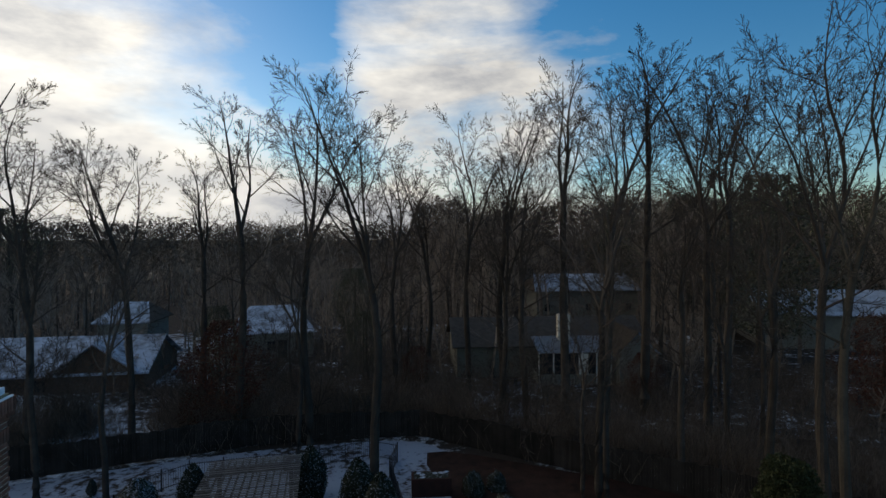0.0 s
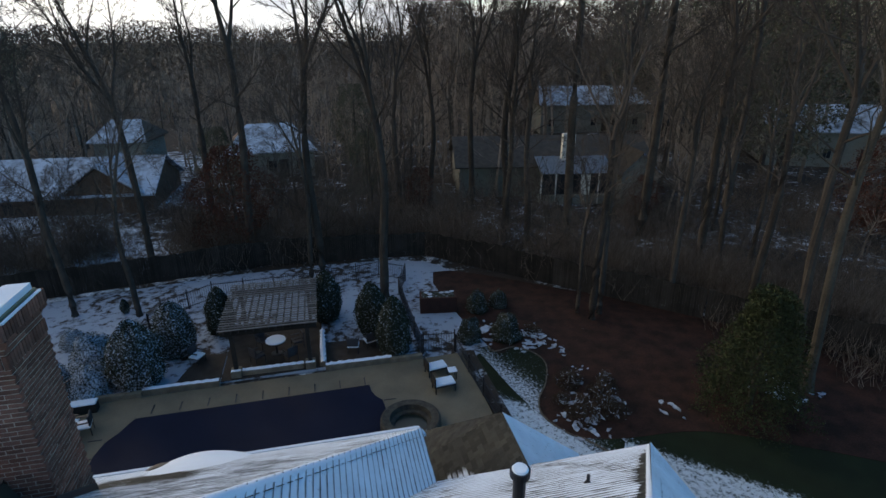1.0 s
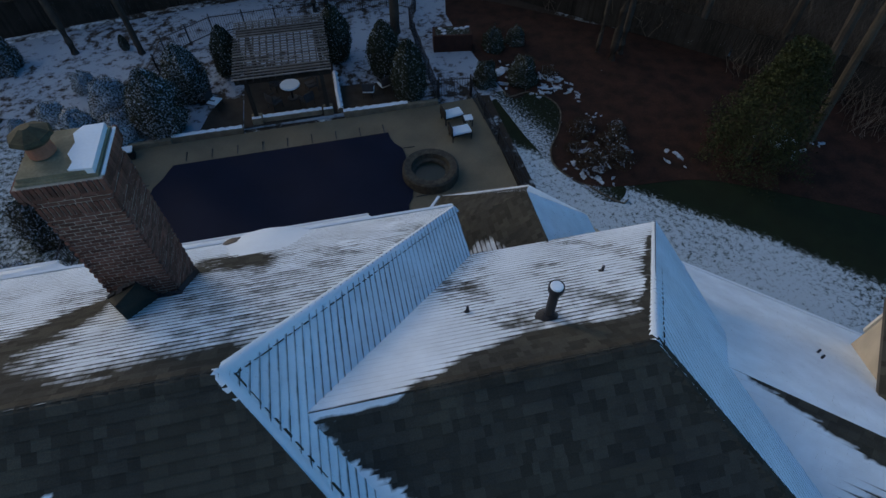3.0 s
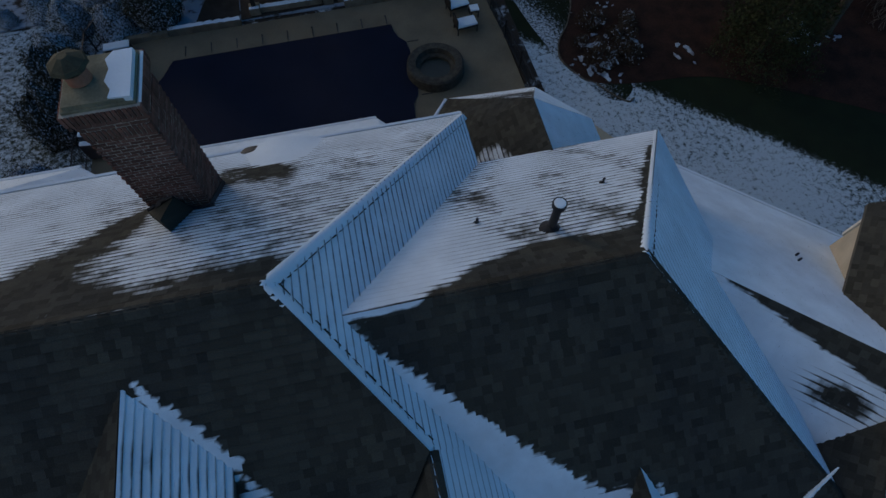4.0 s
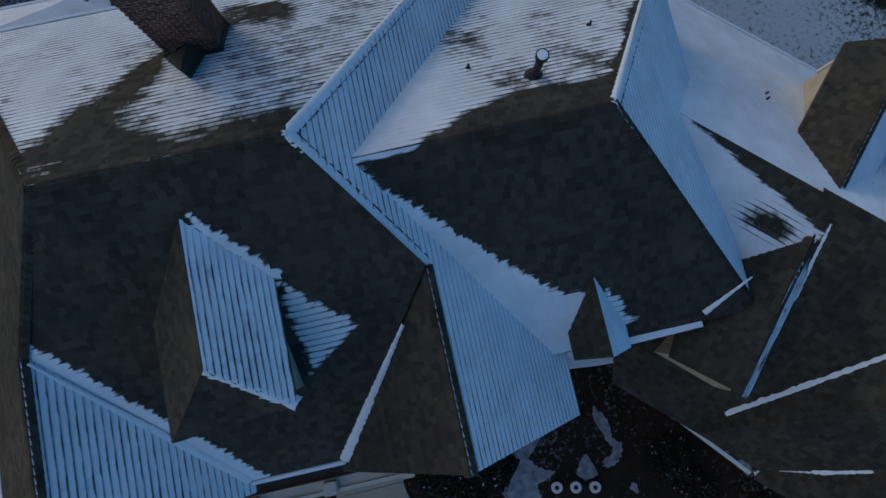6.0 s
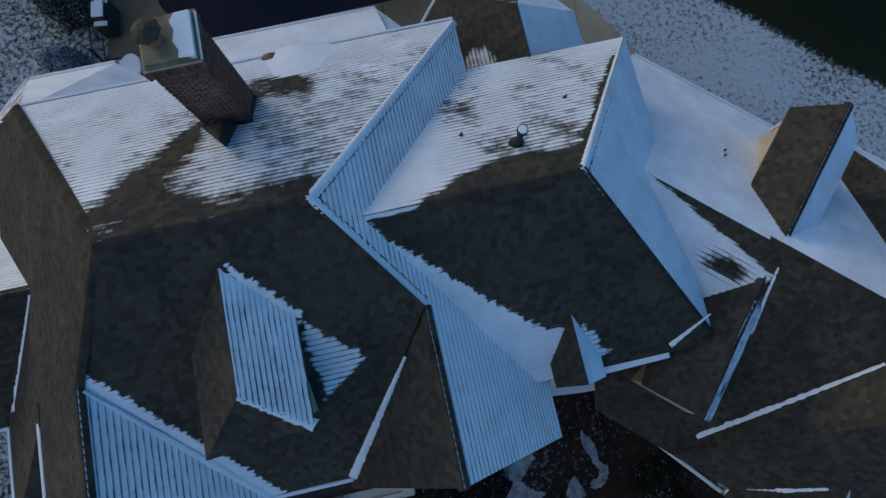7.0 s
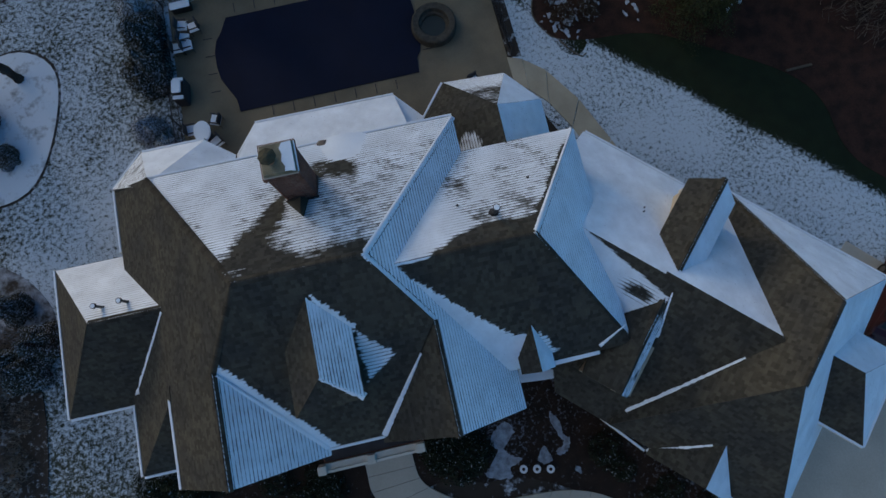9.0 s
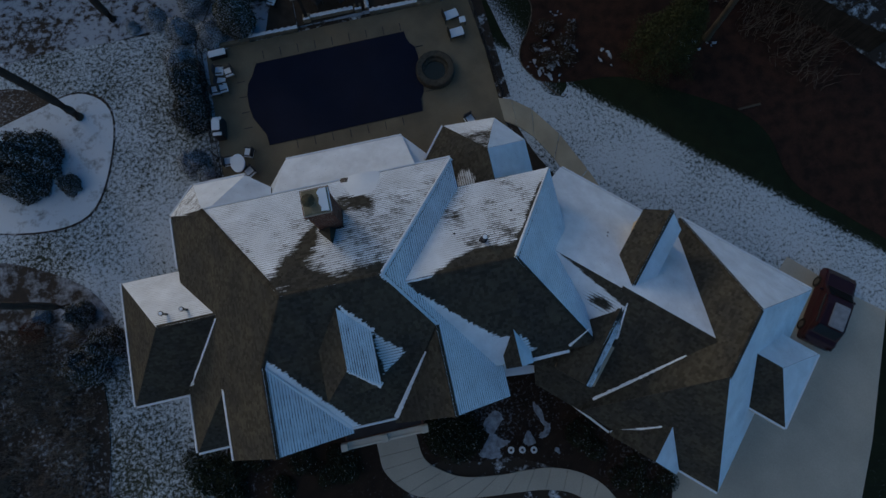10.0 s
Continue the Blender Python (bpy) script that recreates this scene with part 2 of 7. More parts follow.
M_STUCCO = material("tan_stucco", (0.52, 0.44, 0.33), 0.9, vary=0.15, fine=80)
M_TRIM = material("cream_trim", (0.66, 0.62, 0.53), 0.6, vary=0.1, bump=0.05)
M_DARKMETAL = material("dark_metal", (0.045, 0.045, 0.05), 0.5, 0.6, vary=0.3, bump=0.05)
M_HOOD = material("patinated_hood", (0.085, 0.078, 0.05), 0.7, 0.2, vary=0.35, scale=6)
M_STEEL = material("weathered_steel", (0.09, 0.085, 0.08), 0.6, 0.4, vary=0.3)
M_GLASS = material("window_glass", (0.02, 0.025, 0.03), 0.08, vary=0.1, bump=0.0)
M_CONCRETE = material("patio_concrete", (0.20, 0.168, 0.115), 0.9, vary=0.22, scale=0.5, fine=18, tint=(0.145, 0.125, 0.088))
M_WALK = material("path_concrete", (0.42, 0.37, 0.27), 0.9, vary=0.18, scale=0.8, fine=18)
M_DRIVE = material("drive_concrete", (0.46, 0.43, 0.36), 0.9, vary=0.15, scale=0.4, fine=15)
M_COPING = material("stone_coping", (0.22, 0.19, 0.14), 0.9, vary=0.3, scale=3, per_object=0.2)
M_SPA = material("dark_spa_stone", (0.080, 0.073, 0.058), 0.85, vary=0.45, scale=5, fine=30, tint=(0.045, 0.042, 0.035))
M_COVER = material("pool_cover_mesh", (0.008, 0.012, 0.030), 0.85, vary=0.15, scale=0.6, fine=200, bump=0.15)
M_WATER = material("dark_water", (0.016, 0.022, 0.013), 0.3, vary=0.2, bump=0.05)
M_SLAT = material("bleached_slats", (0.17, 0.165, 0.16), 0.9, vary=0.3, scale=1.5, fine=25, per_object=0.3)
M_CORE = dusted("shrub_growth", (0.040, 0.038, 0.027), (0.022, 0.024, 0.017), 0.32, 11.0, 0.10, detail=3.0, rough2=0.6, white=(0.50, 0.55, 0.62), wide=0.25)
M_CORE_SNOW = dusted("snowy_shrub_growth", (0.045, 0.044, 0.034), (0.028, 0.029, 0.022), 0.52, 11.0, 0.10, detail=3.0, rough2=0.6, white=(0.50, 0.55, 0.62), wide=0.25)
M_CORE_DARK = dusted("dark_shrub_growth", (0.026, 0.030, 0.019), (0.017, 0.021, 0.014), 0.26, 11.0, 0.10, detail=3.0, rough2=0.6, white=(0.42, 0.47, 0.52), wide=0.25)
M_TIMBER = material("weathered_timber", (0.045, 0.041, 0.036), 0.9, vary=0.35, scale=1.5, fine=25, per_object=0.2)
M_FENCE = material("fence_boards", (0.042, 0.036, 0.030), 0.9, vary=0.4, scale=1.0, fine=20, per_object=0.25, per_island=0.25)
M_BARK = material("bark", (0.074, 0.063, 0.052), 0.95, vary=0.4, scale=1.0, fine=12, per_object=0.25)
M_BARK_PALE = material("pale_bark", (0.088, 0.076, 0.058), 0.95, vary=0.35, scale=0.8, fine=10)
# M_WOODS is far paler than M_TWIG: woodland haze is put into its colour
M_WOODS = material("hazy_woodland_twigs", (0.28, 0.225, 0.178), 0.95, vary=0.35, per_island=0.4)
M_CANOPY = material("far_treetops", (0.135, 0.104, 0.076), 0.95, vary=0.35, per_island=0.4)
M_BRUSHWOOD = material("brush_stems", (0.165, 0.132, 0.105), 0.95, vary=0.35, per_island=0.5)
M_TWIG = material("twigs", (0.092, 0.076, 0.062), 0.95, vary=0.3, per_object=0.3)
M_RUSSET = material("russet_leaves", (0.10, 0.043, 0.028), 0.9, vary=0.4, per_island=0.4)
M_GROUND = dusted("leaf_litter", (0.046, 0.036, 0.028), (0.032, 0.027, 0.022), 0.245, 1.3, 0.09, detail=10.0, rough2=0.74, gradient=((-1.0, 0.0), 3.0, 22.0, 0.15))
M_LITTER = dusted("forest_floor", (0.060, 0.047, 0.036), (0.042, 0.034, 0.028), 0.03, 0.5, 0.1)
M_MULCH = dusted("pine_straw", (0.046, 0.022, 0.015), (0.020, 0.012, 0.009), 0.03, 1.6, 0.04, vary=0.6, fine=14)
M_FRONT = dusted("dark_front_mulch", (0.032, 0.021, 0.015), (0.020, 0.014, 0.011), 0.12, 5.0, 0.12, wide=0.6, white=(0.30, 0.34, 0.40))
M_GRASS = dusted("dark_grass", (0.014, 0.020, 0.009), (0.010, 0.014, 0.007), 0.10, 9.0, 0.08, detail=6.0, rough2=0.72, white=(0.44, 0.50, 0.56), wide=0.35, gradient=((-0.96, -0.28), -14.1, -12.8, 0.21))
M_LAWN_E = dusted("thin_snowy_lawn", (0.014, 0.021, 0.009), (0.011, 0.015, 0.007), 0.585, 5.2, 0.05, fine=60, detail=7.0, rough2=0.86, white=(0.50, 0.57, 0.62), wide=0.25, gradient=((0.682, 0.7314), 18.3, 19.5, -0.40))
M_LAWN_W = dusted("snowy_lawn", (0.040, 0.046, 0.030), (0.028, 0.034, 0.022), 0.40, 4.6, 0.06, fine=60, detail=7.0, rough2=0.82, white=(0.50, 0.57, 0.63), wide=0.4, gradient=((0.0, 1.0), -7.0, 8.0, 0.07))
M_ISLAND = dusted("smooth_bed_snow", (0.06, 0.05, 0.04), (0.04, 0.034, 0.03), 0.76, 1.1, 0.12, wide=0.3, white=(0.6, 0.66, 0.72))
M_BRUSH = dusted("shaded_leaf_litter", (0.046, 0.037, 0.030), (0.028, 0.024, 0.020), 0.23, 4.0, 0.12, detail=8.0, rough2=0.75)
M_BED_W = dusted("broken_bed_snow", (0.05, 0.04, 0.032), (0.035, 0.03, 0.026), 0.36, 1.2, 0.16, white=(0.46, 0.51, 0.58))
# white set well below SNOW: shade from trees and house is in the colour
M_GARDEN = dusted("shaded_garden_snow", (0.05, 0.038, 0.028), (0.034, 0.028, 0.022), 0.63, 2.0, 0.06, white=(0.33, 0.375, 0.44), wide=0.7)
M_TREERING = dusted("leaf_mulch", (0.075, 0.058, 0.045), (0.045, 0.036, 0.030), 0.24, 6.0, 0.10, detail=6.0, rough2=0.75, white=(0.40, 0.45, 0.50), wide=0.35)
M_YARD = dusted("patchy_yard_snow", (0.040, 0.032, 0.025), (0.028, 0.024, 0.020), 0.42, 1.3, 0.07, detail=10.0, rough2=0.74, white=(0.55, 0.61, 0.68), wide=0.8)
M_CARSNOW = material("thin_frosted_snow", (0.26, 0.28, 0.31), 0.6, vary=0.3, scale=3.0, fine=25, bump=0.2)
M_CARPAINT = material("dark_red_paint", (0.034, 0.004, 0.004), 0.35, 0.2, vary=0.1, bump=0.0)
M_RUBBER = material("rubber", (0.02, 0.02, 0.02), 0.8, vary=0.2)
M_WHITE = material("white_resin", (0.72, 0.73, 0.74), 0.6, vary=0.08)
M_FABRIC = material("grey_fabric", (0.065, 0.065, 0.07), 0.9, vary=0.2)
M_SIDING = material("grey_siding", (0.22, 0.215, 0.18), 0.85, vary=0.15)
M_SIDING_B = material("brown_siding", (0.15, 0.10, 0.07), 0.85, vary=0.2)
M_METALROOF = material("ribbed_metal", (0.36, 0.38, 0.41), 0.5, 0.3, vary=0.15)


def leafy(name, base, tint, white):
    """Evergreen leaves, part of them holding snow."""
    m = material(name, base, 0.75, vary=0.4, scale=3.0, tint=tint, per_island=0.45, bump=0.0)
    n, l = m.node_tree.nodes, m.node_tree.links
    b = n["Principled BSDF"]
    src = n.new("ShaderNodeNewGeometry")
    mask = n.new("ShaderNodeMath")
    mask.operation = "LESS_THAN"
    mask.inputs[1].default_value = white
    l.new(src.outputs["Random Per Island"], mask.inputs[0])
    mixed = n.new("ShaderNodeMix")
    mixed.data_type = "RGBA"
    mixed.inputs["B"].default_value = (0.50, 0.55, 0.62, 1)
    old = b.inputs["Base Color"].links[0].from_socket
    l.new(mask.outputs[0], mixed.inputs["Factor"])
    l.new(old, mixed.inputs["A"])
    l.new(mixed.outputs["Result"], b.inputs["Base Color"])
    return m


M_HOLLY = leafy("snowy_evergreen", (0.035, 0.048, 0.026), (0.020, 0.028, 0.018), 0.22)
M_BALL = leafy("snow_dusted_evergreen", (0.045, 0.052, 0.034), (0.030, 0.036, 0.024), 0.40)
M_LOOSE = leafy("loose_evergreen", (0.055, 0.056, 0.040), (0.034, 0.036, 0.026), 0.20)
M_CEDAR = leafy("dark_evergreen", (0.030, 0.040, 0.022), (0.022, 0.03, 0.02), 0.05)
M_PINE = leafy("pine_needles", (0.095, 0.095, 0.062), (0.068, 0.070, 0.048), 0.0)
M_FIR = leafy("conifer_sprays", (0.042, 0.050, 0.020), (0.028, 0.036, 0.015), 0.0)
M_SHED = material("shed_boards", (0.11, 0.09, 0.068), 0.85, vary=0.2)


# ---------------------------------------------------------------- building helpers
def mesh_of(bm, name, mat):
    me = bpy.data.meshes.new(name)
    bm.normal_update()
    bm.to_mesh(me)
    bm.free()
    me.materials.append(mat)
    return me


def part(name, bm, mat, parent, label=""):
    ob = new(name, mesh_of(bm, name, mat))
    ob.parent = parent
    return tagged(ob, label)


def thing(name, label, category, m=None, group="", kind=""):
    ob = new(name)
    ob.empty_display_size = 0.2
    if m:
        ob.matrix_world = m
    return tagged(ob, label, category, group, kind)


def solid(name, bm, mat, label, category, group="", kind="", m=None):
    ob = new(name, mesh_of(bm, name, mat))
    if m:
        ob.matrix_world = m
    return tagged(ob, label, category, group, kind)


def box(bm, x0, x1, y0, y1, z0, z1, m=None, bevel=0.0):
    got = bmesh.ops.create_cube(bm, size=1.0, matrix=Matrix.Translation(((x0 + x1) / 2, (y0 + y1) / 2, (z0 + z1) / 2)) @ Matrix.Diagonal((x1 - x0, y1 - y0, z1 - z0, 1)))
    vs = got["verts"]
    if bevel:
        es = list({e for v in vs for e in v.link_edges})
        vs = list({v for f in bmesh.ops.bevel(bm, geom=es, offset=bevel, segments=2, affect="EDGES")["faces"] for v in f.verts} | {v for v in vs if v.is_valid})
    if m:
        bmesh.ops.transform(bm, matrix=m, verts=vs)
    return bm


def prism(bm, plan, z0, z1):
    """An upright solid on a plan polygon; z1 may be one height or a function of x, y."""
    top = [bm.verts.new((x, y, z1(x, y) if callable(z1) else z1)) for x, y in plan]
    low = [bm.verts.new((x, y, z0)) for x, y in plan]
    area = sum(a[0] * b[1] - b[0] * a[1] for a, b in zip(plan, plan[1:] + plan[:1]))
    if area < 0:
        top.reverse(), low.reverse()
    bm.faces.new(top)
    bm.faces.new(low[::-1])
    for i in range(len(plan)):
        j = (i + 1) % len(plan)
        bm.faces.new((low[i], low[j], top[j], top[i]))
    return bm


def rod(bm, a, b, ra, rb=None, sides=8, caps=True):
    a, b = Vector(a), Vector(b)
    rb = ra if rb is None else rb
    q = (b - a).to_track_quat("Z", "Y")
    rings = []
    for p, r in ((a, ra), (b, rb)):
        rings.append([bm.verts.new(p + q @ Vector((r * math.cos(k * math.tau / sides), r * math.sin(k * math.tau / sides), 0))) for k in range(sides)])
    for k in range(sides):
        j = (k + 1) % sides
        bm.faces.new((rings[0][k], rings[0][j], rings[1][j], rings[1][k]))
    if caps:
        bm.faces.new(rings[0][::-1])
        bm.faces.new(rings[1])
    return bm


def ring_plan(cx, cy, r, n=40, ry=None):
    ry = r if ry is None else ry
    return [(cx + r * math.cos(k * math.tau / n), cy + ry * math.sin(k * math.tau / n)) for k in range(n)]


def smooth_plan(points, steps=5):
    """A closed smooth outline through plan points."""
    out, n = [], len(points)
    for i in range(n):
        p0, p1, p2, p3 = (Vector(points[(i + k) % n]) for k in (-1, 0, 1, 2))
        for s in range(steps):
            t = s / steps
            q = 0.5 * (2 * p1 + (p2 - p0) * t + (2 * p0 - 5 * p1 + 4 * p2 - p3) * t * t + (3 * p1 - p0 - 3 * p2 + p3) * t ** 3)
            out.append((q.x, q.y))
    return out


def sheet(name, plan, z, mat, label, category, thick=0.25, kind="structure"):
    bm = bmesh.new()
    prism(bm, plan, z - thick, z)
    bmesh.ops.triangulate(bm, faces=[f for f in bm.faces if len(f.verts) > 4])
    return solid(name, bm, mat, label, category, kind=kind)


def clip(poly, edges):
    """Cut a 2D polygon (tuples) by the half planes of a convex polygon."""
    for (ax, ay), (bx, by) in edges:
        nxt = []
        for i in range(len(poly)):
            p, q = poly[i], poly[(i + 1) % len(poly)]
            dp = (bx - ax) * (p[1] - ay) - (by - ay) * (p[0] - ax)
            dq = (bx - ax) * (q[1] - ay) - (by - ay) * (q[0] - ax)
            if dp >= 0:
                nxt.append(p)
            if (dp >= 0) != (dq >= 0):
                t = dp / (dp - dq)
                nxt.append((p[0] + (q[0] - p[0]) * t, p[1] + (q[1] - p[1]) * t))
        poly = nxt
        if len(poly) < 3:
            return []
    return poly


# ---------------------------------------------------------------- ground
COS_W, SIN_W = math.cos(radians(43.0)), math.sin(radians(43.0))


def wing(u, v):
    """Plan of the turned garage wing: u along it, v towards the lawn."""
    return (COS_W * u + SIN_W * v, -SIN_W * u + COS_W * v)


def rise(x, y):
    """The land climbs a little towards the woods."""
    d = math.hypot(x, y - 10)
    return -0.06 + 0.022 * max(0.0, d - 45) + 0.5 * noise.noise((x * 0.03, y * 0.03, 0)) * min(1.0, max(0.0, (d - 32) / 30))


bm = bmesh.new()
rings = [0.0, 12, 22, 30, 36, 42, 50, 60, 72, 90, 115, 150, 220, 400, 900, 2600]
spokes = 72
grid = []
for r in rings:
    row = []
    for k in range(spokes):
        x, y = r * math.cos(k * math.tau / spokes), 10 + r * math.sin(k * math.tau / spokes)
        z = min(rise(x, y), 3.2)
        row.append(bm.verts.new((x, y, z)))
    grid.append(row)
for i in range(1, len(rings) - 1):
    for k in range(spokes):
        j = (k + 1) % spokes
        bm.faces.new((grid[i][k], grid[i + 1][k], grid[i + 1][j], grid[i][j]))
hub = bm.verts.new((0, 10, -0.06))
for k in range(spokes):
    bm.faces.new((hub, grid[1][k], grid[1][(k + 1) % spokes]))
for v in grid[0]:
    bm.verts.remove(v)
bmesh.ops.recalc_face_normals(bm, faces=bm.faces)
for f in bm.faces:
    c = f.calc_center_median()
    f.material_index = 1 if math.hypot(c.x, c.y - 10) > 76 else 0
ground = solid("ground", bm, M_GROUND, "brown leaf litter with patches of thin snow", "ground", kind="structure")
ground.data.materials.append(M_LITTER)

sheet("lawn_east", smooth_plan([(6.35, 22.6), (7.2, 22.2), (7.9, 19.8), wing(-4.4, 19.4), wing(2, 21.6), wing(8, 22.9), wing(12, 21.0), wing(22, 20.4), wing(30, 18.5), wing(30, 15.2), wing(18, 15.0), wing(10, 11.5), wing(0, 12.5), (6.3, 14.6), (6.2, 18.5)]), 0.0, M_LAWN_E, "green lawn thinly dusted with snow", "lawn")
sheet("lawn_west", smooth_plan([(-11.9, 25.2), (-11.9, 14.0), (-12.6, 8.0), (-13.2, 0.0), (-13.0, -8.0), (-24.0, -10.5), (-37.0, -9.0), (-39.0, 5.0), (-37.0, 16.0), (-29.0, 22.0), (-24.0, 24.6), (-15.0, 24.7)]), 0.0, M_LAWN_W, "lawn under a thin broken layer of snow", "lawn")
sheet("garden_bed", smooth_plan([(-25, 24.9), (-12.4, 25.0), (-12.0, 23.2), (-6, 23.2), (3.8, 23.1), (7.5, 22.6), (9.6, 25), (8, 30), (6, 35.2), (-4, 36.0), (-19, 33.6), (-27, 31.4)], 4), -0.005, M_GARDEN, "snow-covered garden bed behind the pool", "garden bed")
BED_EDGE = [(7.2, 23.4), (8.43, 23.0), (9.23, 22.25), (9.42, 21.2), (8.82, 19.8), (8.1, 18.8), (7.8, 17.8), (8.1, 16.9), (8.7, 16.15), (10.3, 15.7), wing(-0.4, 20.6), wing(3.2, 21.6), wing(7.1, 22.3), wing(9.5, 21.8), wing(11.8, 19.9), wing(15, 19.5), wing(24, 20.0)]
sheet("mulch_bed", smooth_plan(BED_EDGE + [wing(26, 27), wing(12, 30), wing(0, 31.0), wing(-10, 30.4), wing(-18, 28.6)], 4), 0.012, M_MULCH, "brown pine straw bed with scraps of snow", "mulch bed")
sheet("bare_lawn", smooth_plan([(6.62, 23.1), (6.87, 21.5), (7.13, 20.0), (7.48, 18.6), (7.87, 17.4), (8.5, 16.2), (8.9, 15.3), (9.7, 14.9)] + BED_EDGE[9::-1]), 0.007, M_GRASS, "dark green grass with a few flecks of snow", "lawn")
island = smooth_plan([(-18.2, 20.0), (-18.6, 16.5), (-20.2, 13.6), (-23.5, 13.2), (-28, 14.5), (-31, 17), (-27, 19.6), (-22.9, 21.0), (-20, 21.6)])
ring_out = [(x + (x + 24.4) * 0.02, y + (y - 17.2) * 0.03) for x, y in island]
sheet("bed_edge", ring_out, 0.015, M_BRUSH, "dark cut edge round the planting bed", "bed edge")
sheet("island_bed", island, 0.03, M_ISLAND, "rounded planting bed white with snow", "garden bed")
sheet("west_bed", smooth_plan([(-19.4, 6.4), (-19.9, 4.6), (-20.7, 2.8), (-20.7, -2.7), (-24, -9), (-34, -9), (-36, 6), (-30, 11.8), (-25.7, 11.8), (-21.6, 9.8), (-19.9, 8.0)]), 0.03, M_BED_W, "leafy shrub bed with broken snow", "garden bed")
sheet("brush_bed", smooth_plan([(-20.6, 4.4), (-20.9, -3.0), (-24, -8.6), (-33.5, -8.6), (-35, 3), (-28, 7.4), (-24, 7.2)]), 0.05, M_BRUSH, "dark leaf-strewn ground under bare shrubs", "garden bed")
sheet("front_bed", smooth_plan([(-13.2, -0.6), (-6, -2.4), (-3, -2.4), (1.5, -1.6), (3.0, 0.2), (5.5, -3.0), (8.5, -7.0), (11, -9.5), (8.8, -11), (4.5, -7.2), (1.5, -5.6), (-0.4, -5.4), (-3.0, -5.0), (-8.0, -8.0), (-14, -6)], 4), 0.01, M_FRONT, "dark mulch bed with rocks beside the front walk", "mulch bed")

deck = [(-11.75, 25.0), (-11.75, 22.4), (-9.8, 22.75), (3.8, 23.0), (5.7, 23.1), (5.85, 15.6), (5.9, 11.0), (0.0, 9.5), (-11.0, 9.5), (-11.9, 12.0)]
deck[0] = (-11.75, 22.6)
sheet("patio", deck, 0.04, M_CONCRETE, "tan stamped concrete pool patio", "patio", 0.3)
walk_out = [(5.8, 15.6), (6.6, 15.3), (7.7, 14.4), (9.0, 12.4), (10.1, 9.8), (10.9, 7.6), (9.6, 6.9), (8.9, 9.4), (8.0, 11.6), (7.0, 13.2), (5.85, 14.0)]
outer, inner = walk_out[:6], walk_out[6:][::-1]
garden_walk = thing("garden_walk", "curved tan concrete path in jointed slabs beside the lawn", "path", kind="structure")
for i in range(5):
    a0, a1, b0, b1 = (Vector(p) for p in (outer[i], outer[i + 1], inner[min(i, 4)], inner[min(i + 1, 4)]))
    if i == 0:
        b0, b1 = Vector(inner[0]), Vector(inner[0]).lerp(Vector(inner[1]), 0.6)
    elif i == 1:
        b0, b1 = Vector(inner[0]).lerp(Vector(inner[1]), 0.6), Vector(inner[1]).lerp(Vector(inner[2]), 0.4)
    elif i == 2:
        b0, b1 = Vector(inner[1]).lerp(Vector(inner[2]), 0.4), Vector(inner[2]).lerp(Vector(inner[3]), 0.3)
    elif i == 3:
        b0, b1 = Vector(inner[2]).lerp(Vector(inner[3]), 0.3), Vector(inner[3]).lerp(Vector(inner[4]), 0.2)
    else:
        b0, b1 = Vector(inner[3]).lerp(Vector(inner[4]), 0.2), Vector(inner[4])
    quad = [a0.lerp(a1, 0.012), a0.lerp(a1, 0.988), b0.lerp(b1, 0.988), b0.lerp(b1, 0.012)]
    part("slab", prism(bmesh.new(), [tuple(p) for p in quad], -0.15, 0.05), M_WALK, garden_walk)
sheet("driveway", [wing(13.6, 15.3), wing(17.4, 15.1), wing(20.0, 15.25), wing(22.1, 8.0), wing(22.75, 4.9), wing(23.2, 0), wing(23.2, -6), wing(16, -6), wing(12.9, 1.2), wing(13.3, 12.0)], 0.03, M_DRIVE, "pale concrete driveway clear of snow", "driveway", 0.3)

def draped(name, plan, mat, label, category):
    """A thin sheet laid over the rolling ground inside a convex plan."""
    edges = list(zip(plan, plan[1:] + plan[:1]))
    bm = bmesh.new()
    step = 1.5
    x = min(p[0] for p in plan)
    while x < max(p[0] for p in plan):
        y = min(p[1] for p in plan)
        while y < max(p[1] for p in plan):
            cut = clip([(x, y), (x + step, y), (x + step, y + step), (x, y + step)], edges)
            if len(cut) > 2:
                bm.faces.new([bm.verts.new((px, py, min(rise(px, py), 3.2) + 0.16)) for px, py in cut])
            y += step
        x += step
    bmesh.ops.remove_doubles(bm, verts=bm.verts, dist=0.01)
    return solid(name, bm, mat, label, category, kind="structure")


draped("neighbour_yard", ring_plan(11.2, 41.2, 4.6, 14, 4.6), M_YARD, "neighbour's yard with broken patches of snow", "yard")
draped("west_yard", ring_plan(-17.5, 42.0, 9.5, 16, 4.6), M_YARD, "strip of yard behind the fence with broken snow", "yard")

sheet("lawn_south_east", [wing(20.05, 15.2), wing(34, 14.0), wing(34, -8), wing(23.3, -8), wing(23.25, 0), wing(22.8, 4.9), wing(22.15, 8.0)], 0.004, M_GRASS, "dark green lawn beside the driveway", "lawn")
sheet("tree_mulch", smooth_plan([(-21.0, 21.2), (-22.2, 22.0), (-24.4, 22.9), (-27.0, 22.6), (-27.5, 20.9), (-24.8, 20.5), (-22.6, 20.5)]), 0.02, M_TREERING, "brown leaf mulch under the lawn trees", "mulch bed")

# the front walk: a curved band of slabs
bm_walk = thing("front_walk", "curved pale concrete walk in jointed slabs", "path", kind="structure")


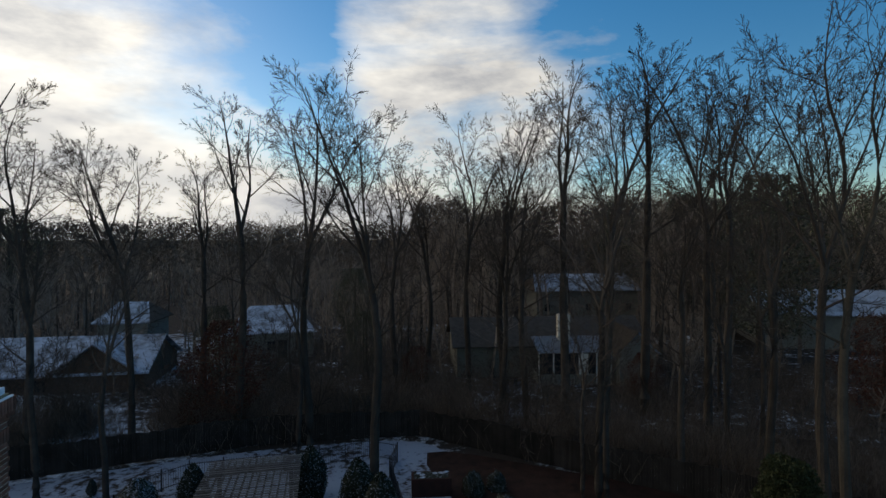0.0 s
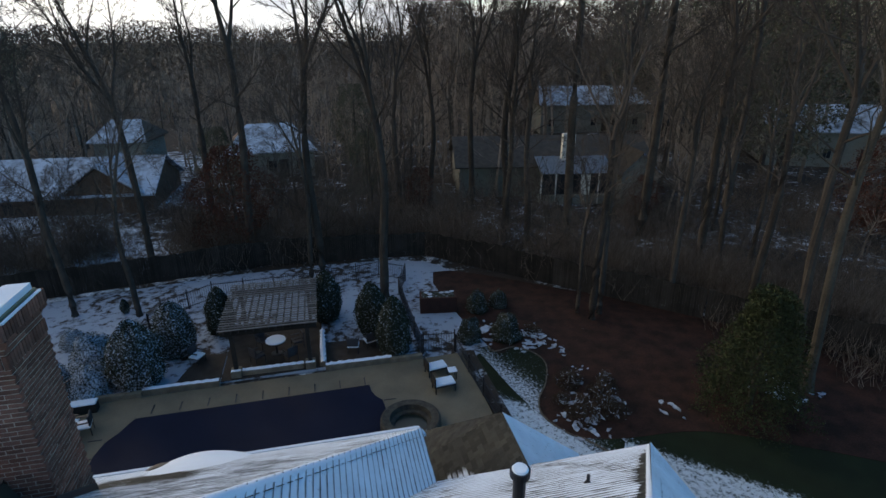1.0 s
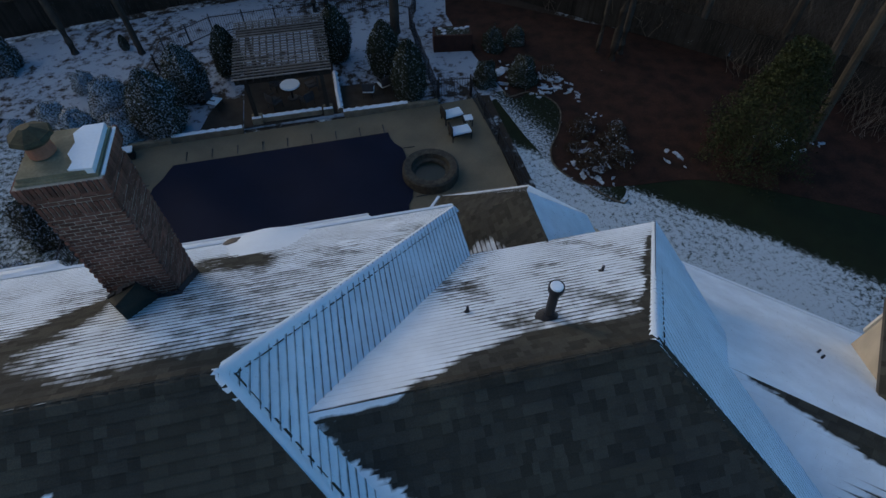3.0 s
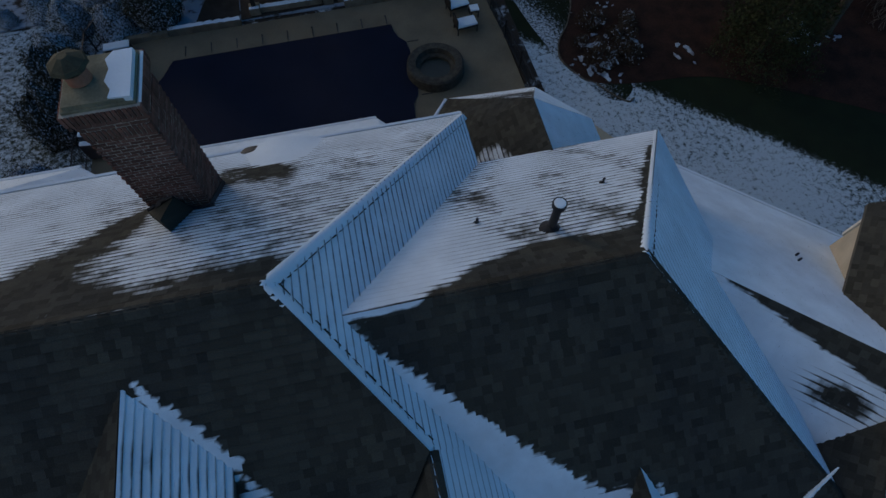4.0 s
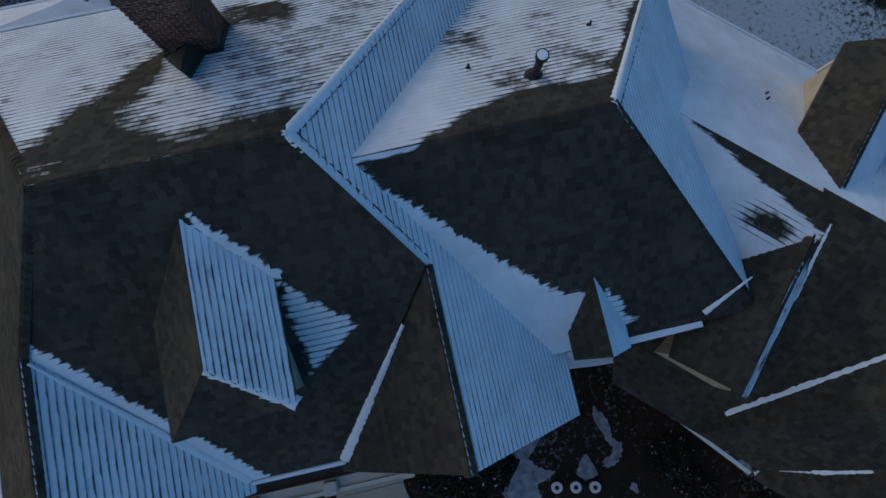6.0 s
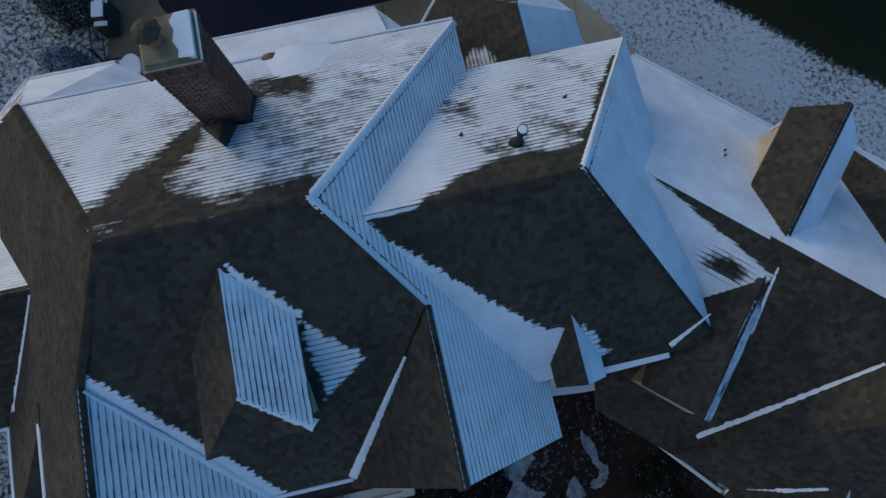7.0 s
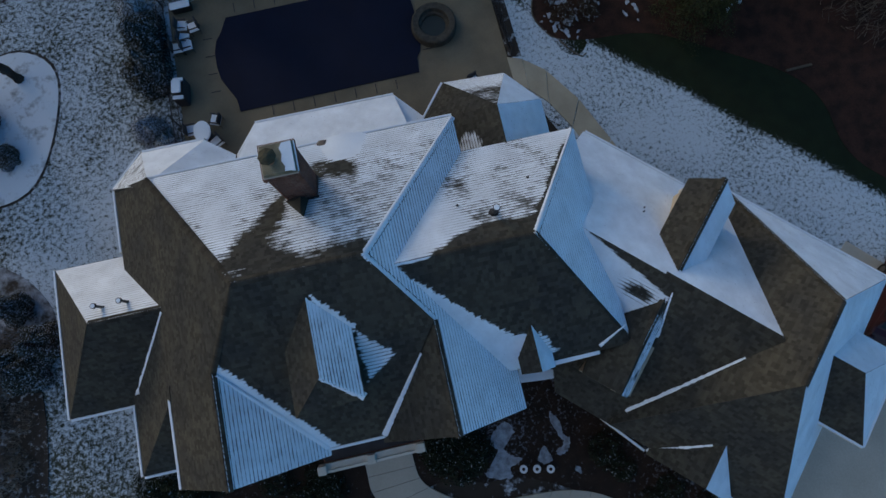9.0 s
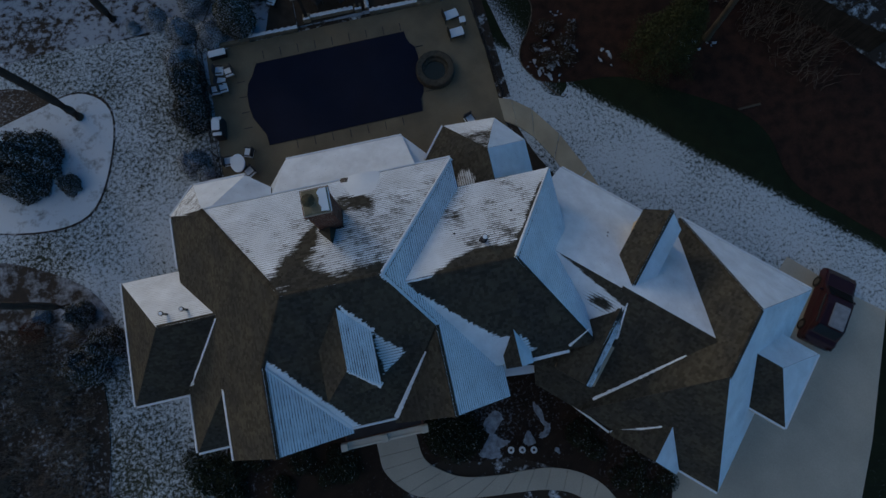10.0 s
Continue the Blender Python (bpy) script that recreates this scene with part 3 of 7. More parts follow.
def bend(points, t):
    """A point on a smooth open line through plan points, t from 0 to 1."""
    s = t * (len(points) - 1)
    i = min(int(s), len(points) - 2)
    f = s - i
    p = [Vector(points[min(max(i + k, 0), len(points) - 1)]) for k in (-1, 0, 1, 2)]
    return 0.5 * (2 * p[1] + (p[2] - p[0]) * f + (2 * p[0] - 5 * p[1] + 4 * p[2] - p[3]) * f * f + (3 * p[1] - p[0] - 3 * p[2] + p[3]) * f ** 3)


walk_in = [(-3.5, -2.2), (-3.49, -3.63), (-3.32, -4.61), (-2.58, -5.36), (-1.36, -6.02), (0.54, -6.34), (2.19, -6.43), (3.67, -6.65), (5.05, -7.22), (6.16, -8.18), (7.0, -9.8)]
walk_far = [(-5.8, -2.2), (-5.77, -3.63), (-5.64, -4.81), (-4.68, -6.03), (-3.61, -6.62), (-1.03, -7.2), (1.33, -7.45), (3.08, -7.7), (4.5, -8.3), (5.3, -9.4), (5.7, -11.5)]
slabs = 16
for i in range(slabs):
    t0, t1 = (i + 0.012) / slabs, (i + 0.988) / slabs
    edge = [tuple(bend(walk_in, t0 + (t1 - t0) * k / 4)) for k in range(5)] + [tuple(bend(walk_far, t1 + (t0 - t1) * k / 4)) for k in range(5)]
    part("slab", prism(bmesh.new(), edge, -0.15, 0.05), M_DRIVE, bm_walk)


# ---------------------------------------------------------------- the house
house = thing("house", "large brick house with steep snow-patched shingle roofs", "house")
near_shingles = []


def plane(x0, y0, z0, ux, uy, slope):
    return lambda x, y: z0 + slope * ((x - x0) * ux + (y - y0) * uy)


def wplane(u0, v0, z0, du, dv, slope):
    x0, y0 = wing(u0, v0)
    ux, uy = COS_W * du + SIN_W * dv, -SIN_W * du + COS_W * dv
    return plane(x0, y0, z0, ux, uy, slope)


def soft(x, a, b):
    t = min(1.0, max(0.0, (x - a) / (b - a)))
    return t * t * (3 - 2 * t)


def full(x, y):
    return 1.40


def faint(x, y):
    return 1.10 + 0.08 * noise.noise((x * 0.9, y * 0.9, 1.0))


def lined(x0, y0, dx, dy, near_cover=1.0, far_cover=1.5, reach=2.2):
    """Deep snow at one end of a slope, thinning across it so that the course lines show."""
    def f(x, y):
        return near_cover + (far_cover - near_cover) * soft((x - x0) * dx + (y - y0) * dy, 0.0, reach)
    return f


def bare(x, y):
    return -0.7


def roof(plan, z, snow=bare, course=0.14, owner=None, thick=0.16, pieces=None, label="", tab=0.16):
    """One slope: a boarded slab under courses of overlapping shingles."""
    area = sum(a[0] * b[1] - b[0] * a[1] for a, b in zip(plan, plan[1:] + plan[:1]))
    if area < 0:
        plan = plan[::-1]
    bm = bmesh.new()
    top = [bm.verts.new((x, y, z(x, y))) for x, y in plan]
    low = [bm.verts.new((x, y, z(x, y) - thick)) for x, y in plan]
    bm.faces.new(top)
    bm.faces.new(low[::-1])
    for i in range(len(plan)):
        j = (i + 1) % len(plan)
        bm.faces.new((low[i], low[j], top[j], top[i]))
    slope = part("roof_slope", bm, M_DECKING, owner or house, label)
    p = [Vector((x, y, z(x, y))) for x, y in plan]
    n = Vector((z(0, 0) - z(1, 0), z(0, 0) - z(0, 1), 1.0)).normalized()
    along = Vector((-n.y, n.x, 0)).normalized()
    up = n.cross(along)
    if up.z < 0:
        along, up = -along, -up
    base = p[0]
    flat = [((q - base).dot(along), (q - base).dot(up)) for q in p]
    area = sum(a[0] * b[1] - b[0] * a[1] for a, b in zip(flat, flat[1:] + flat[:1]))
    if area < 0:
        flat = flat[::-1]
    edges = list(zip(flat, flat[1:] + flat[:1]))
    a0, a1 = min(q[0] for q in flat), max(q[0] for q in flat)
    b0, b1 = min(q[1] for q in flat), max(q[1] for q in flat)
    verts, faces, uvs, white = [], [], [], []
    rng = random.Random(round(1000 * (a1 + b1)))
    row = 0
    b = b0
    while b < b1:
        a = a0 - rng.random() * tab
        while a < a1:
            w = tab * rng.choice((0.6, 0.85, 1.0, 1.25))
            whole = [(a, b), (a + w, b), (a + w, b + course), (a, b + course)]
            cut = clip(whole, edges)
            a += w
            if len(cut) < 3:
                continue
            drop = 0.004 * rng.random()
            if pieces and len(cut) == 4 and cut == whole:
                c = base + along * (whole[0][0] + w / 2) + up * (b + course / 2)
                if len(near_shingles) < 300 and pieces(c.x, c.y) and snow(c.x, c.y) <= 0.0:
                    near_shingles.append((slope, base + along * whole[0][0] + up * b, along.copy(), up.copy(), n.copy(), w, course))
                    continue
            first = len(verts)
            ids = []
            for qa, qb in cut:
                f = (qb - b) / course
                s = base + along * qa + up * qb
                verts.append(s + n * (0.005 + (0.011 + drop) * (1 - f)))
                uvs.append((qa, row + min(f, 0.999)))
                white.append(snow(s.x, s.y))
                ids.append(first + len(ids))
            faces.append(ids)
            bottom = [i for i in ids if uvs[i][1] < row + 0.001]
            if len(bottom) == 2:
                i, j = bottom
                if (verts[j] - verts[i]).dot(along) < 0:
                    i, j = j, i
                k = len(verts)
                for src in (i, j):
                    verts.append(verts[src] - n * (0.014 + drop))
                    uvs.append((uvs[src][0], float(row)))
                    white.append(white[src] - 0.75)
                faces.append([k, k + 1, j, i])
        b += course
        row += 1
    me = bpy.data.meshes.new("shingles")
    me.from_pydata(verts, [], faces)
    me.materials.append(M_SHINGLE)
    layer = me.uv_layers.new(name="UVMap")
    loops = np.empty(len(me.loops), dtype=np.int32)
    me.loops.foreach_get("vertex_index", loops)
    layer.data.foreach_set("uv", np.array(uvs, dtype=np.float32)[loops].ravel())
    att = me.attributes.new("snow", "FLOAT", "POINT")
    att.data.foreach_set("value", np.array(white, dtype=np.float32))
    me.update()
    ob = new("shingles", me)
    ob.parent = slope
    tagged(ob, kind="stuff")
    return slope


def cap(a, b, snowy=False, owner=None, seam=0):
    """A bent row of cap shingles along a ridge or hip; under snow they merge into one rounded band with a broken seam,
    gap and shadow drawn as one, on one side.
    """
    a, b = Vector(a), Vector(b)
    d = (b - a).normalized()
    side = Vector((-d.y, d.x, 0)).normalized()
    bm = bmesh.new()
    if snowy:
        count = max(4, int((b - a).length / 0.07))
        jag = random.Random(round(100 * (b - a).length))
        rows = []
        for i in range(count + 1):
            p = a + (b - a) * (i / count)
            l, e = jag.uniform(0.105, 0.130), jag.uniform(0.105, 0.125)
            rows.append([bm.verts.new(p + side * w + Vector((0, 0, h))) for w, h in ((-l - 0.012, -0.14), (-l, -0.070), (-0.05, 0.005), (0.0, 0.022), (0.05, 0.005), (e, -0.070), (e + 0.012, -0.14))])
        for p, q in zip(rows, rows[1:]):
            for k in range(6):
                bm.faces.new((p[k], p[k + 1], q[k + 1], q[k]))
        for f in bm.faces:
            f.smooth = True
        band = tagged(part("ridge_cap", bm, M_SNOW, owner or house, "snow-covered cap shingles"), kind="stuff")
        if seam:
            # dark dashes draw the gap at the cap's edge together with its shadow
            bm = bmesh.new()
            t = 0.1
            while t < (b - a).length - 0.15:
                run = jag.uniform(0.08, 0.24)
                w0, w1 = seam * jag.uniform(0.138, 0.146), seam * jag.uniform(0.156, 0.168)
                vs = [bm.verts.new(a + d * (t + k) + side * w + Vector((0, 0, -0.082))) for k, w in ((0, w0), (run, w0), (run * 0.9, w1), (0.02, w1))]
                f = bm.faces.new(vs)
                f.normal_update()
                if f.normal.z < 0:
                    f.normal_flip()
                t += run + jag.uniform(0.02, 0.07)
            tagged(part("cap_seam", bm, M_CAP, band, "dark dashes for the gap and its shadow beside the cap"), kind="stuff")
        return band
    count = max(2, int((b - a).length / 0.16))
    for i in range(count):
        p, q = a + (b - a) * (i / count), a + (b - a) * ((i + 1.25) / count)
        rows = []
        for s, lift in ((p, 0.050), (q, 0.032)):
            rows.append([bm.verts.new(s + side * w + Vector((0, 0, lift + h))) for w, h in ((-0.13, -0.10), (-0.04, -0.04), (0.04, -0.04), (0.13, -0.10))])
        for k in range(3):
            bm.faces.new((rows[0][k], rows[0][k + 1], rows[1][k + 1], rows[1][k]))
    return tagged(part("ridge_cap", bm, M_CAP, owner or house), kind="stuff")


def wall(plan, z0, z1, mat=None, name="wall"):
    return part(name, prism(bmesh.new(), plan, z0, z1), mat or M_BRICK_WALL, house)


M_BRICK_DARK = material("dark_planter_brick", (0.060, 0.028, 0.021), 0.9, vary=0.35, scale=3.0, fine=40, tint=(0.04, 0.022, 0.018))
M_BRICK_WALL = material("house_brick", (0.24, 0.105, 0.075), 0.9, vary=0.3, scale=2.0, fine=40, tint=(0.16, 0.08, 0.06))


# main block: planes
EAVE, RIDGE = 6.97, 10.85
z_n = plane(0, 4.53, RIDGE, 0, -1, 0.7350)
z_s = plane(0, -1.45, 6.90, 0, 1, 0.6605)
z_w = plane(-10.85, 0, EAVE, 1, 0, 0.958)
z_e = plane(-2.80, 0, RIDGE, -1, 0, 0.972)
AX, BX, RY = -6.80, -2.80, 4.53
WX, EX = -8.40, -1.10          # ridges of the two south wings


def snow_n(x, y):
    ragged = noise.noise((x * 0.6, y * 0.9, 3.0))
    cover = 0.79 * soft(y + 0.30 * ragged, 4.68, 5.25) + 0.22 * soft(y, 7.5, 9.6) + 0.30 * soft(1 - math.hypot((x + 7.6 + (y - 7) * 0.45) / 0.8, (y - 6.9) / 1.6), 0, 0.6)
    wedge = soft(0.75 - abs(x + 5.45 + (7.4 - y) * 0.50) / (0.30 + 0.72 * (7.6 - y)), -0.1, 0.75) if 5.0 < y < 7.7 else 0.0
    corner = soft(1.0 + 0.5 * ragged - math.hypot((x + 3.5) / 1.25, (y - 8.5) / 0.75), 0.0, 0.7)
    east = 0.16 * soft(x, -4.6, -3.6) * soft(9.6 - y, 0.0, 1.2) * (0.7 + 0.6 * ragged)
    hipside = 0.15 * soft(x - (-2.8 + (y - 4.6) * 0.76) + 0.35, 0, 0.35) * soft(8.0 - y, 0, 1.5)
    return cover - 1.1 * wedge - 0.85 * corner - east - hipside + 0.22 * noise.noise((x * 1.1 + y * 0.5, y * 0.7, 7.0)) + 0.10 * ragged


def edge_n(x, y):
    c = snow_n(x, y)
    return c if c > -0.12 else -0.7


roof([(-10.85, 10.02), (1.33, 10.02), (BX, RY), (AX, RY)], z_n, edge_n, 0.135)
near = lambda x, y: -3.7 < x < -1.9 and 2.3 < y < 4.3


def snow_s(x, y):
    """Ragged strips in the valleys and a drift in the lee of the dormer."""
    west = soft(0.36 - ((x + 8.4) * 0.784 + (y - 2.1) * 0.623), 0.0, 0.07)
    off, down = (x + 4.85) * 0.728 + (y - 3.70) * 0.685, (x + 4.85) * 0.685 - (y - 3.70) * 0.728
    lip = soft(0.20 - off, 0.0, 0.06) if 0.06 < down < 1.75 and off > -0.05 else 0.0
    lee = soft(min((x + 3.75) * 4, (2.62 - y - (x + 3.75) * 0.95) * 3, (y - 0.62 - (x + 3.75) * 0.62) * 3), 0.0, 0.5)
    return max(1.5 * west, 1.5 * lip, 0.90 * lee, 0.0) or -0.7


roof([(AX, RY), (WX, 2.10), (-5.72, -1.27), (-3.69, -1.27), (EX, 2.20), (BX, RY)], z_s, snow_s, 0.135, pieces=near)
roof([(-13.25, 2.1), (-13.25, 10.75), (-10.85, 10.0), (AX, RY), (WX, 2.1)], z_w, bare, 0.135)
roof([(-11.05, -1.55), (-11.05, 2.1), (WX, 2.1), (WX, -1.55)], z_w, bare, 0.135)
roof([(1.33, 10.02), (BX, RY), (EX, 2.2), (1.33, 2.2)], z_e, lined(-1.6, 4.6, 0.55, -0.4, 0.90, 1.2, 3.6), 0.127)
roof([(EX, 2.2), (EX, -1.55), (1.50, -1.55), (1.50, 2.2)], z_e, lined(-0.6, -0.5, 0.5, 0.6, 0.90, 1.2, 2.8), 0.127)
z_wi = plane(WX, 0, z_w(WX, 0), -1, 0, 0.86)
z_ei = plane(EX, 0, z_e(EX, 0), 1, 0, 0.86)
roof([(WX, 2.4), (WX, -1.55), (-5.65, -1.55), (-5.65, 1.2)], z_wi, lined(-7.05, 0.05, 0.784, 0.623, 0.86, 1.4, 0.5), 0.127)
roof([(EX, 2.4), (EX, -1.55), (-3.75, -1.55), (-3.75, 1.2)], z_ei, bare, 0.135)
# low south-west hip
z_lw = plane(-13.62, 0, 4.42, 1, 0, 0.93)
roof([(-13.62, -1.08), (-13.62, 2.1), (-11.0, 2.1), (-11.0, 1.6)], z_lw, bare, 0.135)
roof([(-13.62, -1.08), (-11.0, 1.6), (-11.0, -1.08)], plane(0, -1.08, 4.42, 0, 1, 0.91), bare, 0.135)
# west bay
z_bn, z_bs, z_bw = plane(0, 8.04, 3.87, 0, -1, 1.0), plane(0, 1.75, 3.87, 0, 1, 0.97), plane(-16.6, 0, 3.87, 1, 0, 1.03)
roof([(-16.6, 8.04), (-11.0, 8.04), (-10.5, 4.94), (-13.57, 4.94)], z_bn, lambda x, y: 1.10 - 0.3 * soft(5.6 - y, 0, 0.7), 0.15)
roof([(-16.6, 1.75), (-13.57, 4.94), (-10.5, 4.94), (-11.0, 1.75)], z_bs, bare, 0.135)
roof([(-16.6, 1.75), (-16.6, 8.04), (-13.57, 4.94)], z_bw, bare, 0.135)
# north-west turret corner
P = (-10.72, 9.75)
z_t = plane(0, 12.1, 4.85, 0, -1, 0.92)
roof([(-11.87, 12.1), (-9.13, 12.1), P], z_t, full, 0.15)
tx = 1 / math.sqrt(2)
roof([(-13.22, 10.72), (-11.87, 12.1), P], plane(-11.87, 12.1, 4.85, tx, -tx, 0.86), lambda x, y: 0.75, 0.15)
roof([(-9.13, 12.1), (-7.95, 11.2), (-7.95, 9.5), P], plane(-9.13, 12.1, 4.85, -0.69, -0.724, 0.80), full, 0.17)
# north porch roof
z_p = plane(0, 12.85, 3.9, 0, -1, 0.52)
roof([(-7.15, 12.85), (-0.70, 12.85), (-0.2, 9.6), (-8.3, 9.6)], z_p, full, 0.16)
roof([(-0.70, 12.85), (0.46, 11.45), (0.46, 9.6), (-2.0, 9.6)], plane(-0.70, 12.85, 3.9, -0.77, -0.64, 0.55), full, 0.16)
roof([(-7.15, 12.85), (-8.35, 11.3), (-8.35, 9.6), (-6.0, 9.6)], plane(-7.15, 12.85, 3.9, 0.79, -0.61, 0.55), full, 0.16)
# turret bay on the north side
gz = [(0.25, 11.0), (1.59, 12.68), (4.37, 12.55), (5.68, 10.97), (5.65, 8.3)]
GA, GS = (3.2, 10.1), (3.18, 7.9)


def three(a, b, c, za, zb, zc):
    """The plane through three plan points with heights."""
    d = (b[0] - a[0]) * (c[1] - a[1]) - (c[0] - a[0]) * (b[1] - a[1])
    gx = ((zb - za) * (c[1] - a[1]) - (zc - za) * (b[1] - a[1])) / d
    gy = ((zc - za) * (b[0] - a[0]) - (zb - za) * (c[0] - a[0])) / d
    return lambda x, y: za + gx * (x - a[0]) + gy * (y - a[1])


for a, b, snowy in ((1, 2, lambda x, y: 1.05 - 0.75 * soft(12.1 - y, 0, 0.9)), (2, 3, full)):
    roof([gz[a], gz[b], GA], three(gz[a], gz[b], GA, 4.42, 4.42, 6.85), snowy, 0.15)
roof([gz[0], gz[1], GA], three(gz[0], gz[1], GA, 4.42, 4.42, 6.85), bare, 0.135)
roof([gz[0], GA, GS, (0.25, 7.9)], three(gz[0], GA, GS, 4.42, 6.85, 6.85), lambda x, y: 1.45 * soft(1.0 - math.hypot((x - 1.9) / 0.62, (y - 8.95) / 0.95), 0, 0.5) - 0.7, 0.135)
roof([gz[3], gz[4], GS, GA], three(gz[3], GA, GS, 4.42, 6.85, 6.85), full, 0.15)

# east block
z2n, z2s, z2e = plane(0, 4.16, 10.04, 0, -1, 0.7477), plane(0, -0.10, 6.98, 0, 1, 0.718), plane(2.66, 0, 10.04, -1, 0, 0.990)
R2Y, R2X = 4.16, 2.66


def snow_2n(x, y):
    ragged = noise.noise((x * 0.8, y * 0.8, 8.0))
    lim = 3.96 + 0.80 * soft(x, -1.1, 0.9) - 0.14 * soft(x, 1.7, 2.9)
    east = soft(x, -0.6, 1.0)
    c = 1.30 * soft(y + 0.15 * ragged, lim, lim + 0.30) - (0.58 - 0.22 * soft(y, 7.0, 8.4)) * east + 0.50 * ragged * east
    c -= 1.3 * soft(x - (R2X + (y - R2Y) * 0.738) + 0.20, 0.0, 0.08) * soft(8.2 - y, 0.0, 0.8)
    return c if c > -0.12 else -0.7


roof([(-3.0, 8.50), (5.88, 8.50), (R2X, R2Y), (-3.0, R2Y)], z2n, snow_2n, 0.135)


def snow_2s(x, y):
    """A valley strip, and a small drift beside the little gable."""
    strip = 2.2 * soft(4.03 - 0.838 * (x + 1.9) - y, 0, 0.12) - 0.7 if x < 1.95 else -0.7
    drift = 1.75 * soft(min((x - 2.25) * 3, (1.42 - y - (x - 2.16) * 0.95) * 3, (y - 0.12) * 3, 3.2 - x + 0.2 * math.sin(y * 9)), 0, 0.4) - 0.7
    neck = 2.1 * soft(1.0 - math.hypot((x - 1.72) / 0.52, (y - 0.70) / 0.50), 0.0, 0.25) - 0.7
    over = 2.2 * soft(y - 4.16 + 0.14 * soft(-0.55 - x, 0.0, 0.8), 0.0, 0.06) - 0.7 if x < -0.5 else -0.7
    return max(strip, drift, neck, over)


near2 = lambda x, y: -0.6 < x < 2.6 and 2.2 < y < 4.0
roof([(-2.4, R2Y), (R2X, R2Y), (5.82, -0.10), (-0.4, -0.10)], z2s, snow_2s, 0.15, pieces=near2)
roof([(5.88, 8.50), (R2X, R2Y), (5.82, -0.10)], z2e, faint, 0.15)
# dormer on the main south slope
DX, DZ = -4.85, 10.30
z_de, z_dw = plane(DX, 0, DZ, -1, 0, 0.70), plane(DX, 0, DZ, 1, 0, 0.85)
roof([(DX, 3.75), (DX, 1.22), (-3.74, 0.30), (-3.74, 3.4)], z_de, lined(-4.3, 2.45, 0.55, 0.83, 0.86, 1.3, 0.8), 0.108, thick=0.10)
roof([(DX, 3.75), (DX, 1.22), (-6.0, 0.12), (-6.0, 3.4)], z_dw, bare, 0.135, thick=0.10)
roof([(DX, 1.22), (-6.0, 0.12), (-3.74, 0.30)], three((DX, 1.22), (-6.0, 0.12), (-3.74, 0.30), DZ, z_dw(-6.0, 0), z_de(-3.74, 0)), bare, 0.135, thick=0.10)
wall([(-5.85, 0.4), (-3.92, 0.5), (-3.92, 3.2), (-5.85, 3.2)], 6.0, 9.33, M_STUCCO)
# small gable on the east block's south eave
z_gw, z_ge = plane(2.16, 0, 8.02, 1, 0, 1.25), plane(2.16, 0, 8.02, -1, 0, 1.25)
roof([(2.16, 1.36), (2.16, -0.30), (1.56, -0.30), (1.56, 0.62)], z_gw, bare, 0.135, thick=0.08)
roof([(2.16, 1.36), (2.16, -0.30), (2.80, -0.30), (2.80, 0.62)], z_ge, full, 0.13, thick=0.08)

# garage wing
zw_n, zw_s = wplane(0, 11.52, 4.40, 0, -1, 0.69), wplane(0, 1.0, 4.02, 0, 1, 0.694)
W = lambda *uv: [wing(u, v) for u, v in uv]
roof(W((-0.95, 11.52), (9.2, 11.52), (9.2, 6.52), (-1.6, 6.52)), zw_n, full, 0.16)


def snow_ws(x, y):
    u, v = COS_W * x - SIN_W * y, SIN_W * x + COS_W * y
    if u > 4.6 or v < 4.0:
        return -0.7
    strip = soft(6.50 - (u - 1.4) * 0.16 - v, 0.0, 0.10)
    bald = max(0.0, 1 - math.hypot((u - 3.6) / 0.95, (v - 5.62) / 0.40))
    return 2.1 * strip - 0.7 - 1.9 * bald


roof(W((-1.0, 6.52), (9.2, 6.52), (9.0, 1.0), (3.4, 1.0)), zw_s, snow_ws, 0.135)
# garage hip
zg_w, zg_e = wplane(5.85, 0, 4.3, 1, 0, 1.245), wplane(13.32, 0, 4.3, -1, 0, 1.127)
zg_n, zg_s = wplane(0, 12.3, 4.3, 0, -1, 1.163), wplane(0, 1.0, 4.3, 0, 1, 1.04)
roof(W((5.85, 12.3), (9.4, 8.5), (9.4, 5.25), (5.85, 1.0)), zg_w, bare, 0.135)
roof(W((5.85, 12.3), (13.32, 12.3), (9.4, 8.5)), zg_n, full, 0.16)
roof(W((13.32, 12.3), (13.32, 1.0), (9.4, 5.25), (9.4, 8.5)), zg_e, full, 0.16)
roof(W((5.85, 1.0), (9.4, 5.25), (13.32, 1.0)), zg_s, bare, 0.135)
# south gable of the garage
zs_w, zs_e = wplane(9.45, 0, 5.85, 1, 0, 0.87), wplane(9.45, 0, 5.85, -1, 0, 0.87)
roof(W((9.45, 2.9), (9.45, 0.7), (7.65, 0.7), (7.65, 2.0)), zs_w, bare, 0.135, thick=0.1)
roof(W((9.45, 2.9), (9.45, 0.7), (11.25, 0.7), (11.25, 2.0)), zs_e, full, 0.16, thick=0.1)
# east side bay
zc_n, zc_s, zc_e = wplane(0, 9.15, 5.3, 0, -1, 0.925), wplane(0, 5.20, 5.3, 0, 1, 0.949), wplane(14.3, 0, 5.3, -1, 0, 0.822)
roof(W((10.2, 9.15), (14.3, 9.15), (12.05, 7.15), (10.2, 7.15)), zc_n, full, 0.16)
roof(W((10.2, 7.15), (12.05, 7.15), (14.3, 5.20), (10.2, 5.20)), zc_s, bare, 0.135)
roof(W((14.3, 9.15), (14.3, 5.20), (12.05, 7.15)), zc_e, full, 0.16)
